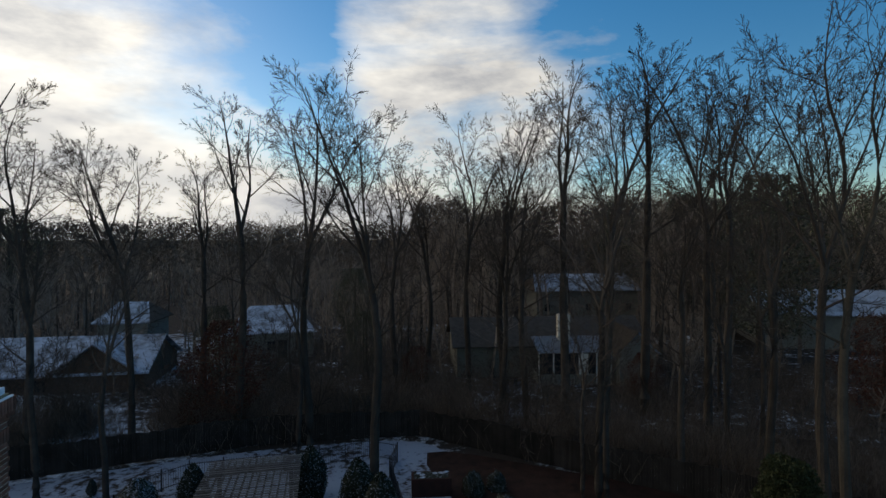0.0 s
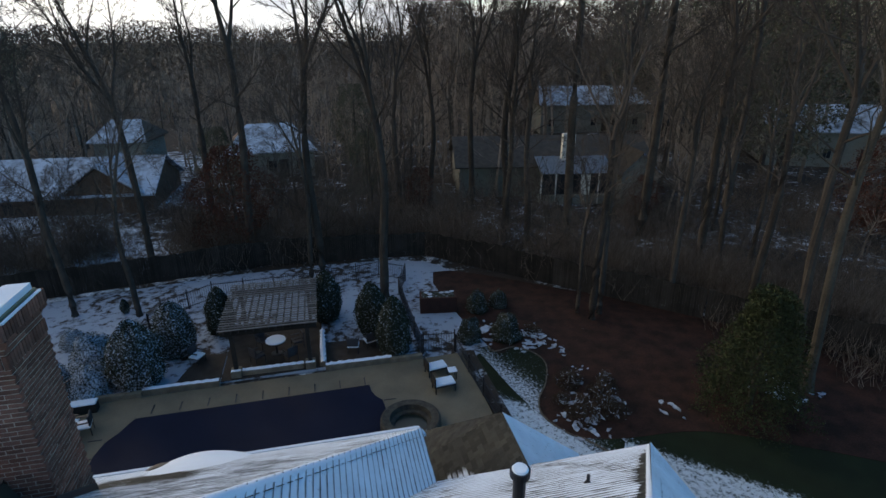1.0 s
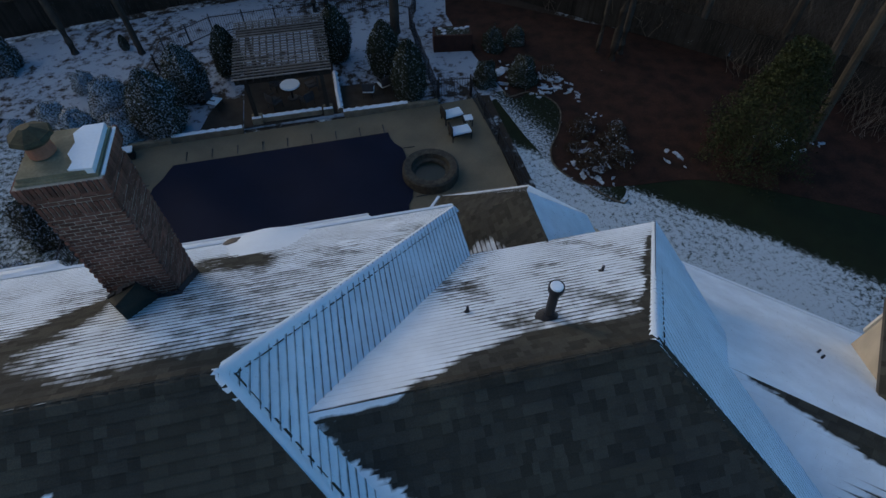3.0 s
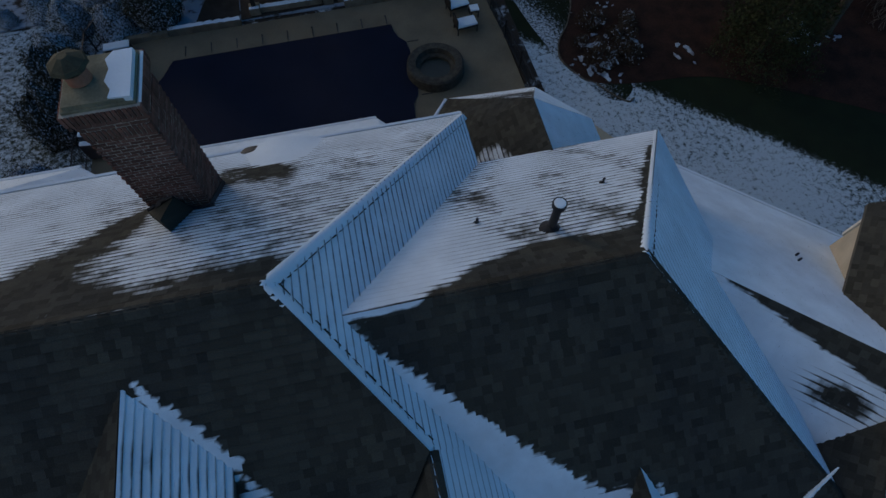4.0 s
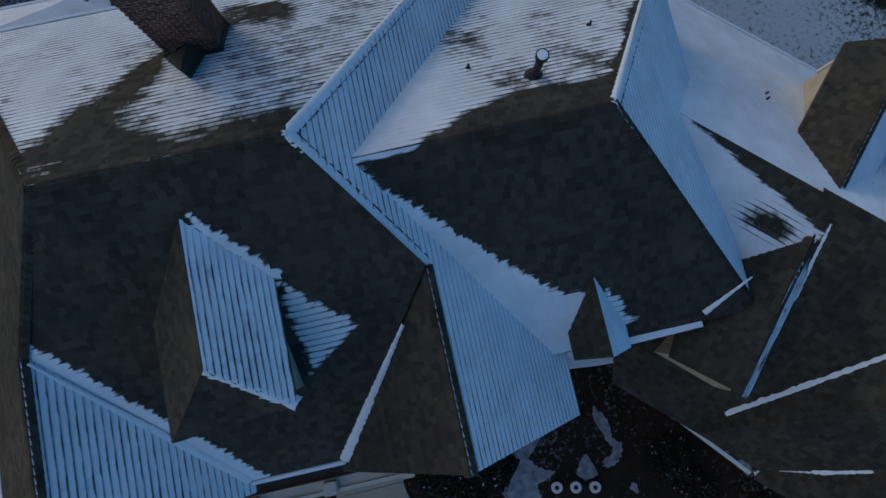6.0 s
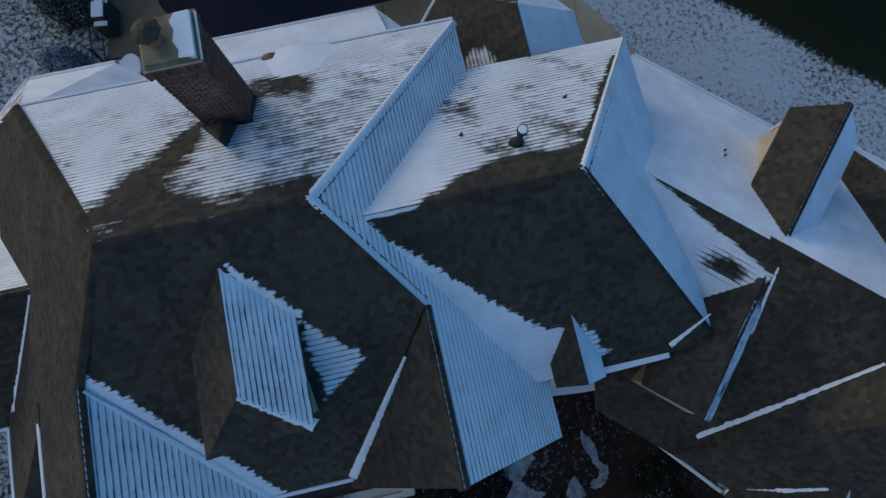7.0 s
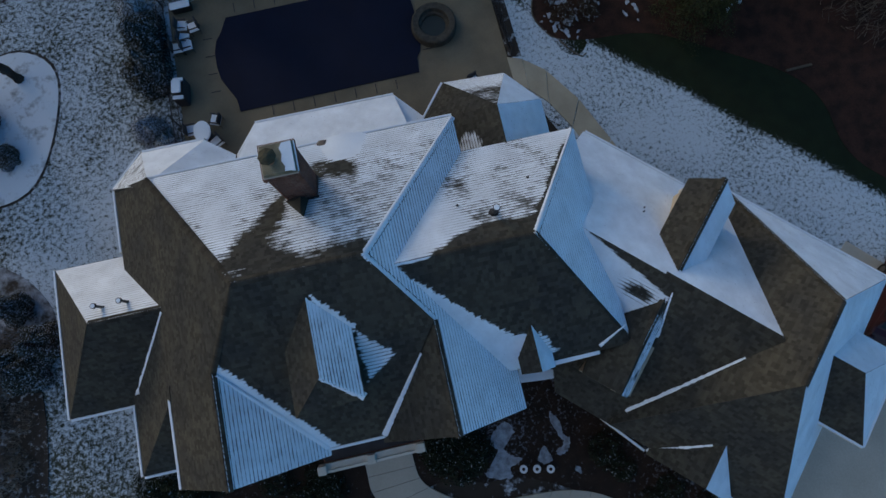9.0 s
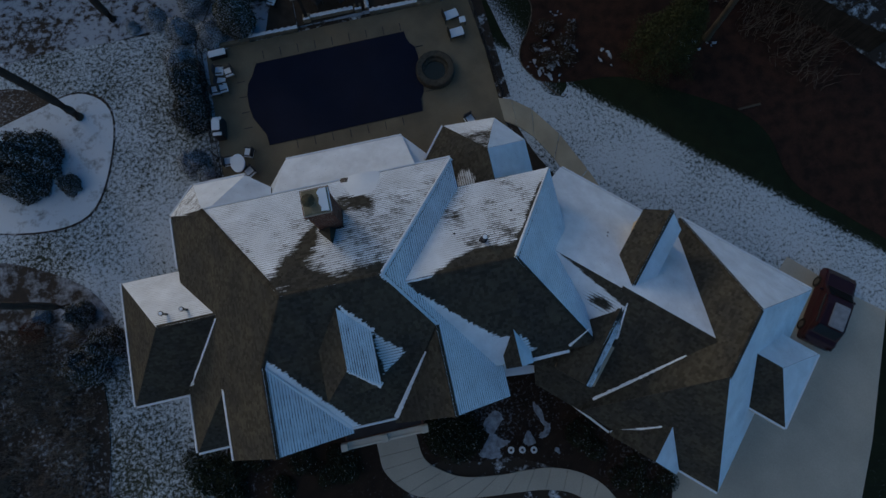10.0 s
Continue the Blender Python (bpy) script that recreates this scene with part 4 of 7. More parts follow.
# north dormer of the wing
zd_w, zd_e = wplane(4.44, 0, 7.58, 1, 0, 0.85), wplane(4.44, 0, 7.58, -1, 0, 0.85)
roof(W((4.44, 6.9), (4.44, 11.0), (3.45, 10.75), (3.45, 8.0)), zd_w, bare, 0.135, thick=0.1)
roof(W((4.44, 6.9), (4.44, 11.0), (5.43, 10.75), (5.43, 8.0)), zd_e, full, 0.17, thick=0.1)
# gable over the court
zk_w, zk_e = wplane(4.55, 0, 7.35, 1, 0, 0.80), wplane(4.55, 0, 7.35, -1, 0, 0.95)
roof(W((4.48, 6.15), (4.66, 2.0), (3.40, 2.05), (2.85, 5.4)), zk_w, bare, 0.135, thick=0.1)
roof(W((4.48, 6.15), (4.66, 2.0), (5.10, 2.05), (4.95, 5.2)), zk_e, lambda x, y: (0.85 + 0.75 * noise.noise((x * 4.0, y * 4.0, 0))) * soft(5.35 - (SIN_W * x + COS_W * y), 0.0, 0.3) - 0.05, 0.11, thick=0.1)

# caps
for a, b, s in (((AX, RY, RIDGE), (BX, RY, RIDGE), 0), ((AX, RY, RIDGE), (-10.85, 10.0, z_w(-10.85, 0)), 0), ((BX, RY, RIDGE), (1.33, 10.02, z_n(0, 10.02)), -1), ((BX, RY, RIDGE), (EX, 2.2, z_e(EX, 0)), 1),
                ((EX, 2.2, z_e(EX, 0)), (EX, -1.55, z_e(EX, 0)), 0), ((WX, 2.1, z_w(WX, 0)), (WX, -1.55, z_w(WX, 0)), 0), ((AX, RY, RIDGE), (WX, 2.1, z_w(WX, 0)), 0),
                ((-0.6, R2Y, 10.04), (R2X, R2Y, 10.04), 0), ((R2X, R2Y, 10.04), (5.88, 8.50, z2n(0, 8.50)), -1), ((R2X, R2Y, 10.04), (5.82, -0.1, 6.98), 0),
                ((DX, 1.22, DZ - 0.01), (-3.74, 0.30, 9.52), 1), ((-13.57, 4.94, 6.97), (-10.9, 4.94, 6.97), 0)):
    cap(a, b, bool(s), None, s)
for (a, b, z0, z1) in (((4.0, 6.52), (8.7, 6.52), 7.86, 7.86), ((9.4, 8.5), (9.4, 5.25), 8.72, 8.72), ((9.4, 8.5), (5.85, 12.3), 8.72, 4.3), ((4.44, 7.0), (4.44, 11.0), 7.58, 7.58), ((4.49, 6.1), (4.64, 2.0), 7.36, 7.29)):
    cap((*wing(*a), z0), (*wing(*b), z1))

# walls under the eaves
wall([(-10.4, -1.02), (0.85, -1.02), (0.85, 9.55), (-10.4, 9.55)], -0.3, 6.85)
wall([(0.85, 0.3), (5.35, 0.3), (5.35, 8.05), (0.85, 8.05)], -0.3, 6.85)
wall([(-13.1, -0.7), (-10.4, -0.7), (-10.4, 9.55), (-8.3, 9.6), (-8.3, 10.9), (-9.3, 11.65), (-11.7, 11.65), (-12.8, 10.5), (-13.1, 10.3)], -0.3, 4.3)
wall([(-16.1, 2.2), (-13.1, 2.2), (-13.1, 7.6), (-16.1, 7.6)], -0.3, 3.8)
wall([(0.8, 9.5), (0.8, 10.8), (1.85, 12.2), (4.2, 12.1), (5.25, 10.8), (5.25, 8.0), (0.9, 8.0)], -0.3, 4.3)
wall(W((0.2, 11.1), (8.9, 11.1), (8.9, 1.5), (5.2, 1.5), (5.2, 2.3), (3.7, 2.3), (3.0, 4.6)), -0.3, 4.0)
wall(W((6.3, 11.9), (13.0, 11.9), (13.0, 1.45), (8.9, 1.45), (6.3, 2.0)), -0.3, 4.2)
wall(W((11.5, 8.75), (13.9, 8.75), (13.9, 5.6), (11.5, 5.6)), -0.3, 5.2)
wall(W((3.65, 10.55), (5.25, 10.55), (5.25, 8.0), (3.65, 8.0)), 4.0, 6.75, M_STUCCO)
wall(W((3.6, 2.2), (5.35, 2.2), (5.35, 4.6), (3.6, 4.6)), 3.8, 6.3, M_STUCCO)
# gable faces of the two south wings
for x0, xr, x1, zf0, zf1 in ((-10.4, WX, -6.3, z_w, z_wi), (-3.2, EX, 0.85, z_ei, z_e)):
    bm = bmesh.new()
    tops = [(x0, 6.8), (x1, 6.8), (x1, zf1(x1, 0) - 0.17), (xr, zf0(xr, 0) - 0.17), (x0, zf0(x0, 0) - 0.17)]
    front = [bm.verts.new((x, -1.30, z)) for x, z in tops]
    rear = [bm.verts.new((x, -0.92, z)) for x, z in tops]
    bm.faces.new(front)
    bm.faces.new(rear[::-1])
    for i in range(5):
        j = (i + 1) % 5
        bm.faces.new((front[j], front[i], rear[i], rear[j]))
    part("gable_wall", bm, M_BRICK_WALL, house)


# raised brow in the north eave, deep in snow
brow = bmesh.new()
rows = []
for j in range(7):
    y = 10.16 - j * 0.22
    row = []
    for i in range(19):
        t = -1 + i / 9
        x = -3.1 + 1.0 * t * (1 - 0.05 * j)
        bump = 0.25 * (1 - t * t) ** 1.3 * (1 - j / 6) ** 1.1
        row.append(brow.verts.new((x, y, z_n(x, y) + 0.012 + bump)))
    rows.append(row)
for j in range(6):
    for i in range(18):
        brow.faces.new((rows[j][i], rows[j][i + 1], rows[j + 1][i + 1], rows[j + 1][i]))
bmesh.ops.recalc_face_normals(brow, faces=brow.faces)
for f in brow.faces:
    f.smooth = True
bm = bmesh.new()
arc = [(-4.20 + 0.95 * k / 8, 10.17 - 0.02 * k, z_n(0, 10.17) + 0.03 + 0.17 * math.sin(math.pi * k / 8)) for k in range(9)]
front = [bm.verts.new(p) for p in arc] + [bm.verts.new((x, y + 0.01, z_n(0, 10.17) - 0.02)) for x, y, z in arc[::-1]]
rear = [bm.verts.new(v.co + Vector((0, -0.25, 0.12))) for v in front]
bm.faces.new(front), bm.faces.new(rear[::-1])
for i in range(len(front)):
    j = (i + 1) % len(front)
    bm.faces.new((front[j], front[i], rear[i], rear[j]))
bmesh.ops.recalc_face_normals(bm, faces=bm.faces)
part("brow_edge", bm, M_DARKMETAL, house, "dark bare edge of the eave brow")
part("eave_brow", brow, M_SNOW, house, "curved brow of the eave under smooth snow")


# ---------------------------------------------------------------- pool
pool = thing("pool_cover", "taut dark blue mesh safety cover over the swimming pool", "pool cover")
pool_plan = [(-8.72, 21.2), (0.94, 21.36), (0.98, 20.9), (1.12, 20.5), (1.40, 20.15), (1.46, 19.6), (1.45, 17.6), (1.30, 17.0), (1.05, 16.6), (0.97, 15.76), (-8.78, 15.59), (-8.85, 16.3), (-9.15, 16.9), (-9.5, 17.6), (-9.62, 18.4), (-9.62, 19.2), (-9.45, 19.9), (-9.1, 20.4), (-8.88, 20.9)]
bm = bmesh.new()
prism(bm, pool_plan, 0.02, 0.085)
part("cover", bm, M_COVER, pool)

spa = thing("spa", "round stone hot tub beside the pool", "hot tub")
bm = bmesh.new()
n = 36
SX, SY = 2.32, 18.2
pr = [(0.62, 0.05), (0.66, 0.24), (0.80, 0.27), (0.84, 0.50), (1.14, 0.52), (1.22, 0.46), (1.24, 0.0)]
loop = [[bm.verts.new((SX + r * math.cos(k * math.tau / n), SY + r * math.sin(k * math.tau / n), z)) for k in range(n)] for r, z in pr]
for i in range(len(pr) - 1):
    for k in range(n):
        j = (k + 1) % n
        bm.faces.new((loop[i][k], loop[i][j], loop[i + 1][j], loop[i + 1][k]))
bmesh.ops.recalc_face_normals(bm, faces=bm.faces)
part("rim", bm, M_SPA, spa)
bm = bmesh.new()
prism(bm, ring_plan(SX, SY, 0.64, 32), 0.02, 0.15)
part("water", bm, M_WATER, spa)

# ---------------------------------------------------------------- pergola
perg = thing("pergola", "weathered timber pergola with dense slat roof over a round table", "pergola")
PX0, PX1, PY0, PY1, PZ = -5.26, -1.40, 23.42, 28.0, 2.28
for x in (PX0 + 0.25, PX1 - 0.25):
    for y in (PY0 + 0.14, PY1 - 0.4):
        bm = bmesh.new()
        box(bm, x - 0.09, x + 0.09, y - 0.09, y + 0.09, 0.02, PZ)
        part("post", bm, M_TIMBER, perg)
for y in (PY0 + 0.14, PY1 - 0.4):
    for o in (-0.12, 0.12):
        bm = bmesh.new()
        box(bm, PX0 - 0.2, PX1 + 0.2, y + o - 0.025, y + o + 0.025, PZ - 0.08, PZ + 0.14)
        part("beam", bm, M_TIMBER, perg)
for k in range(13):
    x = PX0 + (PX1 - PX0) * k / 12
    bm = bmesh.new()
    box(bm, x - 0.025, x + 0.025, PY0 - 0.25, PY1 + 0.2, PZ + 0.145, PZ + 0.30)
    part("rafter", bm, M_TIMBER, perg)
for k in range(22):
    y = PY0 - 0.2 + (PY1 - PY0 + 0.3) * k / 21
    bm = bmesh.new()
    box(bm, PX0 - 0.25, PX1 + 0.25, y - 0.032, y + 0.032, PZ + 0.305, PZ + 0.345)
    part("slat", bm, M_SLAT, perg)


# ---------------------------------------------------------------- trees
def tube(verts, faces, nodes, sides):
    """A bent tapering tube through (point, way, radius) nodes."""
    ring = None
    for p, d, r in nodes:
        q = d.to_track_quat("Z", "Y")
        ids = []
        for k in range(sides):
            a = k * math.tau / sides
            verts.append(p + q @ Vector((r * math.cos(a), r * math.sin(a), 0)))
            ids.append(len(verts) - 1)
        if ring:
            for k in range(sides):
                j = (k + 1) % sides
                faces.append((ring[k], ring[j], ids[j], ids[k]))
        ring = ids


def limb(verts, faces, start, way, length, radius, rng, depth, sides, lift, kids):
    """A long swaying limb whose side shoots leave it turn about, the lower ones longer."""
    steps = (2, 3, 4, 6, 8, 9)[depth]
    p, d = start.copy(), way.normalized()
    sway = Vector((rng.gauss(0, 1), rng.gauss(0, 1), rng.gauss(0, 0.4))) * 0.055
    nodes = []
    for i in range(steps + 1):
        f = i / steps
        nodes.append((p.copy(), d.copy(), max(0.009, radius * (1 - 0.86 * f))))
        if i in (steps // 3, 2 * steps // 3):
            sway = -sway + Vector((rng.gauss(0, 1), rng.gauss(0, 1), rng.gauss(0, 0.5))) * 0.05
        jolt = Vector((rng.gauss(0, 1), rng.gauss(0, 1), rng.gauss(0, 0.6))) * (0.06 if depth > 1 else 0.07)
        d = (d + sway + jolt + Vector((0, 0, lift))).normalized()
        p = p + d * (length / steps)
    tube(verts, faces, nodes, sides)
    if depth <= 0:
        return
    count = kids[depth]
    turn = rng.uniform(0, math.tau)
    for c in range(count):
        f = (0.20 if depth < 4 else 0.12) + 0.78 * (c + rng.uniform(0.1, 0.9)) / count
        i = min(steps - 1, int(f * steps))
        t = f * steps - i
        at = nodes[i][0].lerp(nodes[i + 1][0], t)
        here = nodes[i][2] + (nodes[i + 1][2] - nodes[i][2]) * t
        along = nodes[i][1]
        u = along.orthogonal().normalized()
        turn += 2.4 + rng.gauss(0, 0.5)
        side = Matrix.Rotation(turn, 3, along) @ u
        ang = rng.uniform(0.50, 0.95) * (1.0 - 0.25 * f)
        out = along * math.cos(ang) + side * math.sin(ang)
        limb(verts, faces, at, out, length * rng.uniform(0.34, 0.52) * (1.15 - 0.55 * f), max(0.010, here * rng.uniform(0.42, 0.62)), rng, depth - 1, max(3, sides - 1), lift, kids)


def bare_tree(seed, height, radius, bole=0.5, lean=(0, 0), kids=(0, 5, 6, 6, 7), leaders=3, tilt=0.30, low=3, depth=4):
    """A bare bole that parts into a few long rising stems, with some side limbs below the fork."""
    rng = random.Random(seed)
    verts, faces, trunk_v, trunk_f = [], [], [], []
    p, d = Vector((0, 0, -0.3)), Vector((lean[0], lean[1], 1)).normalized()
    steps = 10
    marks = []
    sway = Vector((rng.gauss(0, 0.012), rng.gauss(0, 0.012), 0))
    for i in range(steps + 1):
        f = i / steps
        marks.append((p.copy(), d.copy(), radius * (1.45 if i == 0 else 1.0) * (1 - 0.38 * f)))
        if i == 5:
            sway = -1.4 * sway
        d = (d + sway + Vector((rng.gauss(0, 0.022), rng.gauss(0, 0.022), 0.02))).normalized()
        p = p + d * (height * bole / steps)
    tube(trunk_v, trunk_f, marks, 9)
    turn = rng.uniform(0, math.tau)
    for c in range(leaders):
        a = turn + c * math.tau / leaders + rng.gauss(0, 0.3)
        t = tilt * (0.25 if c == 0 else rng.uniform(0.8, 1.5))
        way = marks[-1][1] * math.cos(t) + Vector((math.cos(a), math.sin(a), 0)) * math.sin(t)
        limb(verts, faces, marks[-1][0] - d * 0.1, way, height * (1 - bole) * (1.0 if c == 0 else rng.uniform(0.70, 0.95)), marks[-1][2] * (0.85 if c == 0 else rng.uniform(0.55, 0.75)), rng, depth, 6, 0.035, kids)
    for c in range(low):
        f = rng.uniform(0.62, 0.96)
        i = min(steps - 1, int(f * steps))
        at = marks[i][0].lerp(marks[i + 1][0], f * steps - i)
        a, t = rng.uniform(0, math.tau), rng.uniform(0.7, 1.15)
        way = Vector((math.cos(a) * math.sin(t), math.sin(a) * math.sin(t), math.cos(t)))
        limb(verts, faces, at, way, height * rng.uniform(0.14, 0.24), marks[i][2] * rng.uniform(0.22, 0.38), rng, depth - 1, 5, 0.045, kids)
    return (trunk_v, trunk_f), (verts, faces)


def raw_mesh(name, data, mat):
    me = bpy.data.meshes.new(name)
    me.from_pydata(data[0], [], data[1])
    me.materials.append(mat)
    me.update()
    return me


def make_tree(seed, height, radius, m, label, bark=None, **kw):
    t, l = bare_tree(seed, height, radius, **kw)
    ob = thing("tree", label, "tree", m, "bare trees round the garden")
    for name, data, mat in (("trunk", t, bark or M_BARK), ("crown", l, bark and M_BARK_PALE or M_TWIG)):
        c = new(name, raw_mesh(name, data, mat))
        c.parent = ob
    return ob


EYE_XY = Vector((0.0, 4.0))
SIGHT = [((42.0, 83.0), 9.0), ((61.0, 55.0), 9.0), ((22.6, 53.0), 9.5), ((-5.8, 66.0), 5.5), ((-21.5, 57.0), 10.0), ((-21.5, 70.0), 4.5)]


def open_sight(x, y):
    """True where the ground between the garden and a neighbour's house is only thinly wooded."""
    for (hx, hy), half in SIGHT:
        way = Vector((hx, hy)) - EYE_XY
        at = Vector((x, y)) - EYE_XY
        t = at.dot(way) / way.length
        if 0 < t < way.length + 3 and abs(at.x * way.y - at.y * way.x) / way.length < half * (0.25 + 0.75 * t / way.length):
            return True
    return False


BARE = "tall bare winter tree with thin dark branches"
TREES = [
    # x, y, height
    (-0.9, 33.9, 24.0), (2.7, 30.1, 23.0), (-5.6, 38.0, 23.4), (-12.0, 37.4, 21.5), (-17.4, 36.4, 21.8), (13.8, 39.9, 25.0),
    (16.6, 34.9, 26.0), (17.9, 31.4, 26.5), (5.9, 44.8, 22.0), (9.4, 49.0, 21.0), (24.0, 36.5, 28.5), (25.2, 31.2, 26.5),
    (-1.6, 33.5, 15.0), (-11.2, 31.0, 14.0), (-14.8, 31.8, 15.0), (13.7, 24.8, 19.0), (11.8, 43.0, 24.0), (33.0, 41.0, 24.0),
    (-9.0, 43.5, 20.0), (-24.0, 38.5, 21.0), (30.0, 35.0, 27.5), (14.4, 36.7, 21.0), (-20.1, 20.0, 21.0), (-17.3, 26.3, 22.0), (-21.5, 8.1, 20.0), (12.7, 37.4, 19.0), (14.4, 25.3, 13.0), (13.2, 25.7, 11.0), (18.6, 25.0, 17.0), (23.6, 27.4, 14.0), (21.6, 22.4, 18.0), (27.0, 28.4, 16.0),
]
fine = [make_tree(11 + k, 24.0, 0.28 + 0.02 * (k % 3), pose(0, 0, 0), BARE, bole=(0.56, 0.50, 0.62, 0.54)[k], leaders=(3, 3, 2, 4)[k], tilt=(0.34, 0.26, 0.24, 0.40)[k], low=(3, 4, 2, 3)[k]) for k in range(4)]
for k, (x, y, h) in enumerate(TREES):
    m = Matrix.Translation((x, y, min(rise(x, y), 3.2))) @ Matrix.Rotation(k * 2.4, 4, "Z") @ Matrix.Scale(h / 24.0, 4)
    ob = fine[k] if k < 4 else copy_thing(fine[k % 4], m)
    ob.matrix_world = m
# pale forked tree near the lawn
make_tree(40, 23.0, 0.22, Matrix.Translation((20.0, 16.7, 0)), "tall pale-barked bare tree forking high up", bark=M_BARK_PALE, bole=0.54, lean=(-0.02, 0.03), leaders=2, tilt=0.36, low=2)
make_tree(41, 24.5, 0.25, Matrix.Translation((22.0, 19.4, 0)), "thick dark bare tree beside the pale one", bole=0.52, lean=(-0.02, 0.02), leaders=4, tilt=0.42, low=4, kids=(0, 4, 6, 7, 8))
rng = random.Random(5)
coarse = [make_tree(51 + k, 20.0, 0.20, pose(0, 0, 0), BARE, bole=0.44 + 0.05 * k, kids=(0, 4, 5, 6), leaders=2 + k % 2, low=3, depth=3) for k in range(4)]
placed = 0
while placed < 110:
    a, r = rng.uniform(radians(28), radians(165)), rng.uniform(36, 95)
    x, y = r * math.cos(a), 10 + r * math.sin(a)
    if y < 40 and x < 15 and x > -24 or 18 < x < 34 and 26 < y < 48 and abs(x / y - 0.60) < 0.09:
        continue
    if 12 < x < 33 and 42 < y < 58 or -33 < x < -12 and 49 < y < 62 or -12 < x < 1 and 59 < y < 72 or open_sight(x, y) and rng.random() < 0.8:
        continue
    h = rng.uniform(8, 13) + (5 if x > 8 else 0)
    m = Matrix.Translation((x, y, min(rise(x, y), 3.2) - 0.1)) @ Matrix.Rotation(rng.uniform(0, 6.28), 4, "Z") @ Matrix.Scale(h / 18.5, 4)
    ob = coarse[placed] if placed < 4 else copy_thing(coarse[placed % 4], m)
    ob.matrix_world = m
    placed += 1

# thin saplings crowding behind the fence
sapling = [make_tree(81 + k, 6.5, 0.055, pose(0, 0, 0), "thin bare sapling with a tangle of twigs", bole=0.30, kids=(0, 4, 5, 6), leaders=3, tilt=0.55, low=4, depth=3) for k in range(3)]
srng = random.Random(19)
placed = 0
while placed < 64:
    x = srng.uniform(-24, 31)
    y = (36.9 if x < 6.4 else 36.9 - (x - 6.4) * 0.96) + srng.uniform(0.8, 9.0)
    if math.hypot(x + 13.3, y - 39.5) < 3.2 or math.hypot(x - 11.4, y - 43.5) < 3.0 or x > 9 and abs(x / y - 0.60) < 0.10:
        continue
    m = Matrix.Translation((x, y, min(rise(x, y), 3.2) - 0.05)) @ Matrix.Rotation(srng.uniform(0, 6.28), 4, "Z") @ Matrix.Scale(srng.uniform(0.6, 1.25), 4)
    ob = sapling[placed] if placed < 3 else copy_thing(sapling[placed % 3], m)
    ob.matrix_world = m
    placed += 1

# ---------------------------------------------------------------- fence
fence = thing("fence", "tall dark weathered board fence round the garden", "fence")
FLINE = [(-34, 31.2), (-19.4, 34.2), (-4.3, 37.0), (6.4, 36.3), (13.4, 29.6), (19.8, 23.4), (30.0, 13.4)]
for i in range(len(FLINE) - 1):
    a, b = Vector(FLINE[i]), Vector(FLINE[i + 1])
    d = (b - a)
    ang = math.atan2(d.y, d.x)
    bm = bmesh.new()
    k = 0.0
    while k < d.length - 0.1:
        m = Matrix.Translation((*(a + d.normalized() * k), 0)) @ Matrix.Rotation(ang, 4, "Z")
        box(bm, 0, 0.138, -0.01, 0.012, 0.0, 1.82 + 0.04 * math.sin(k * 7.0) + 0.10 * math.sin(k * 0.9) * math.sin(k * 0.31 + i), m)
        k += 0.145
    tagged(part("fence_run", bm, M_FENCE, fence), kind="stuff")


# ---------------------------------------------------------------- chimney, pipes and gutters of the house
CX0, CX1, CY0, CY1 = -5.10, -4.13, 7.27, 8.24
CHX, CHY = (CX0 + CX1) / 2, (CY0 + CY1) / 2
chimney = part("chimney", box(bmesh.new(), CX0 + 0.004, CX1 - 0.004, CY0 + 0.004, CY1 - 0.004, 6.6, 11.50), M_MORTAR, house, "red brick chimney with soldier courses and a stone crown")
bm = bmesh.new()
plan = [(-0.50, -0.50), (0.50, -0.50), (0.50, 0.50), (-0.50, 0.50)]
prism(bm, [(CHX + x, CHY + y) for x, y in plan], 11.58, 11.62)
prism(bm, [(CHX + x * 0.92, CHY + y * 0.92) for x, y in plan], 11.62, 11.68)
part("crown", bm, M_STONE, chimney, "stained tan stone crown")
bm = bmesh.new()
prism(bm, [(CHX + 0.17, CHY - 0.44), (CHX + 0.47, CHY - 0.47), (CHX + 0.475, CHY + 0.46), (CHX + 0.20, CHY + 0.45), (CHX + 0.10, CHY + 0.30), (CHX + 0.16, CHY + 0.10), (CHX + 0.11, CHY - 0.12), (CHX + 0.20, CHY - 0.30)], 11.60, 11.71)
part("snow_cap", bm, M_SNOW, chimney, "slab of snow on the crown")
bm = bmesh.new()
rod(bm, (CHX - 0.22, CHY, 11.70), (CHX - 0.22, CHY, 11.92), 0.17, 0.155, 18)
part("flue", bm, M_CLAY, chimney, "round clay flue pipe")
bm = bmesh.new()
rod(bm, (CHX - 0.22, CHY, 11.90), (CHX - 0.22, CHY, 11.95), 0.20, 0.20, 18)
rod(bm, (CHX - 0.22, CHY, 11.97), (CHX - 0.22, CHY, 12.02), 0.28, 0.25, 8)
rod(bm, (CHX - 0.22, CHY, 11.94), (CHX - 0.22, CHY, 11.98), 0.16, 0.16, 8)
rod(bm, (CHX - 0.22, CHY, 12.02), (CHX - 0.22, CHY, 12.12), 0.24, 0.07, 8)
part("rain_hood", bm, M_HOOD, chimney, "weathered eight-sided metal hood")
bm = bmesh.new()
box(bm, CX0 - 0.055, CX1 + 0.055, CY0 - 0.055, CY1 + 0.055, 11.375, 11.575)
box(bm, CX0 - 0.03, CX1 + 0.03, CY0 - 0.03, CY1 + 0.03, 11.305, 11.375)
part("corbel", bm, M_MORTAR, chimney)
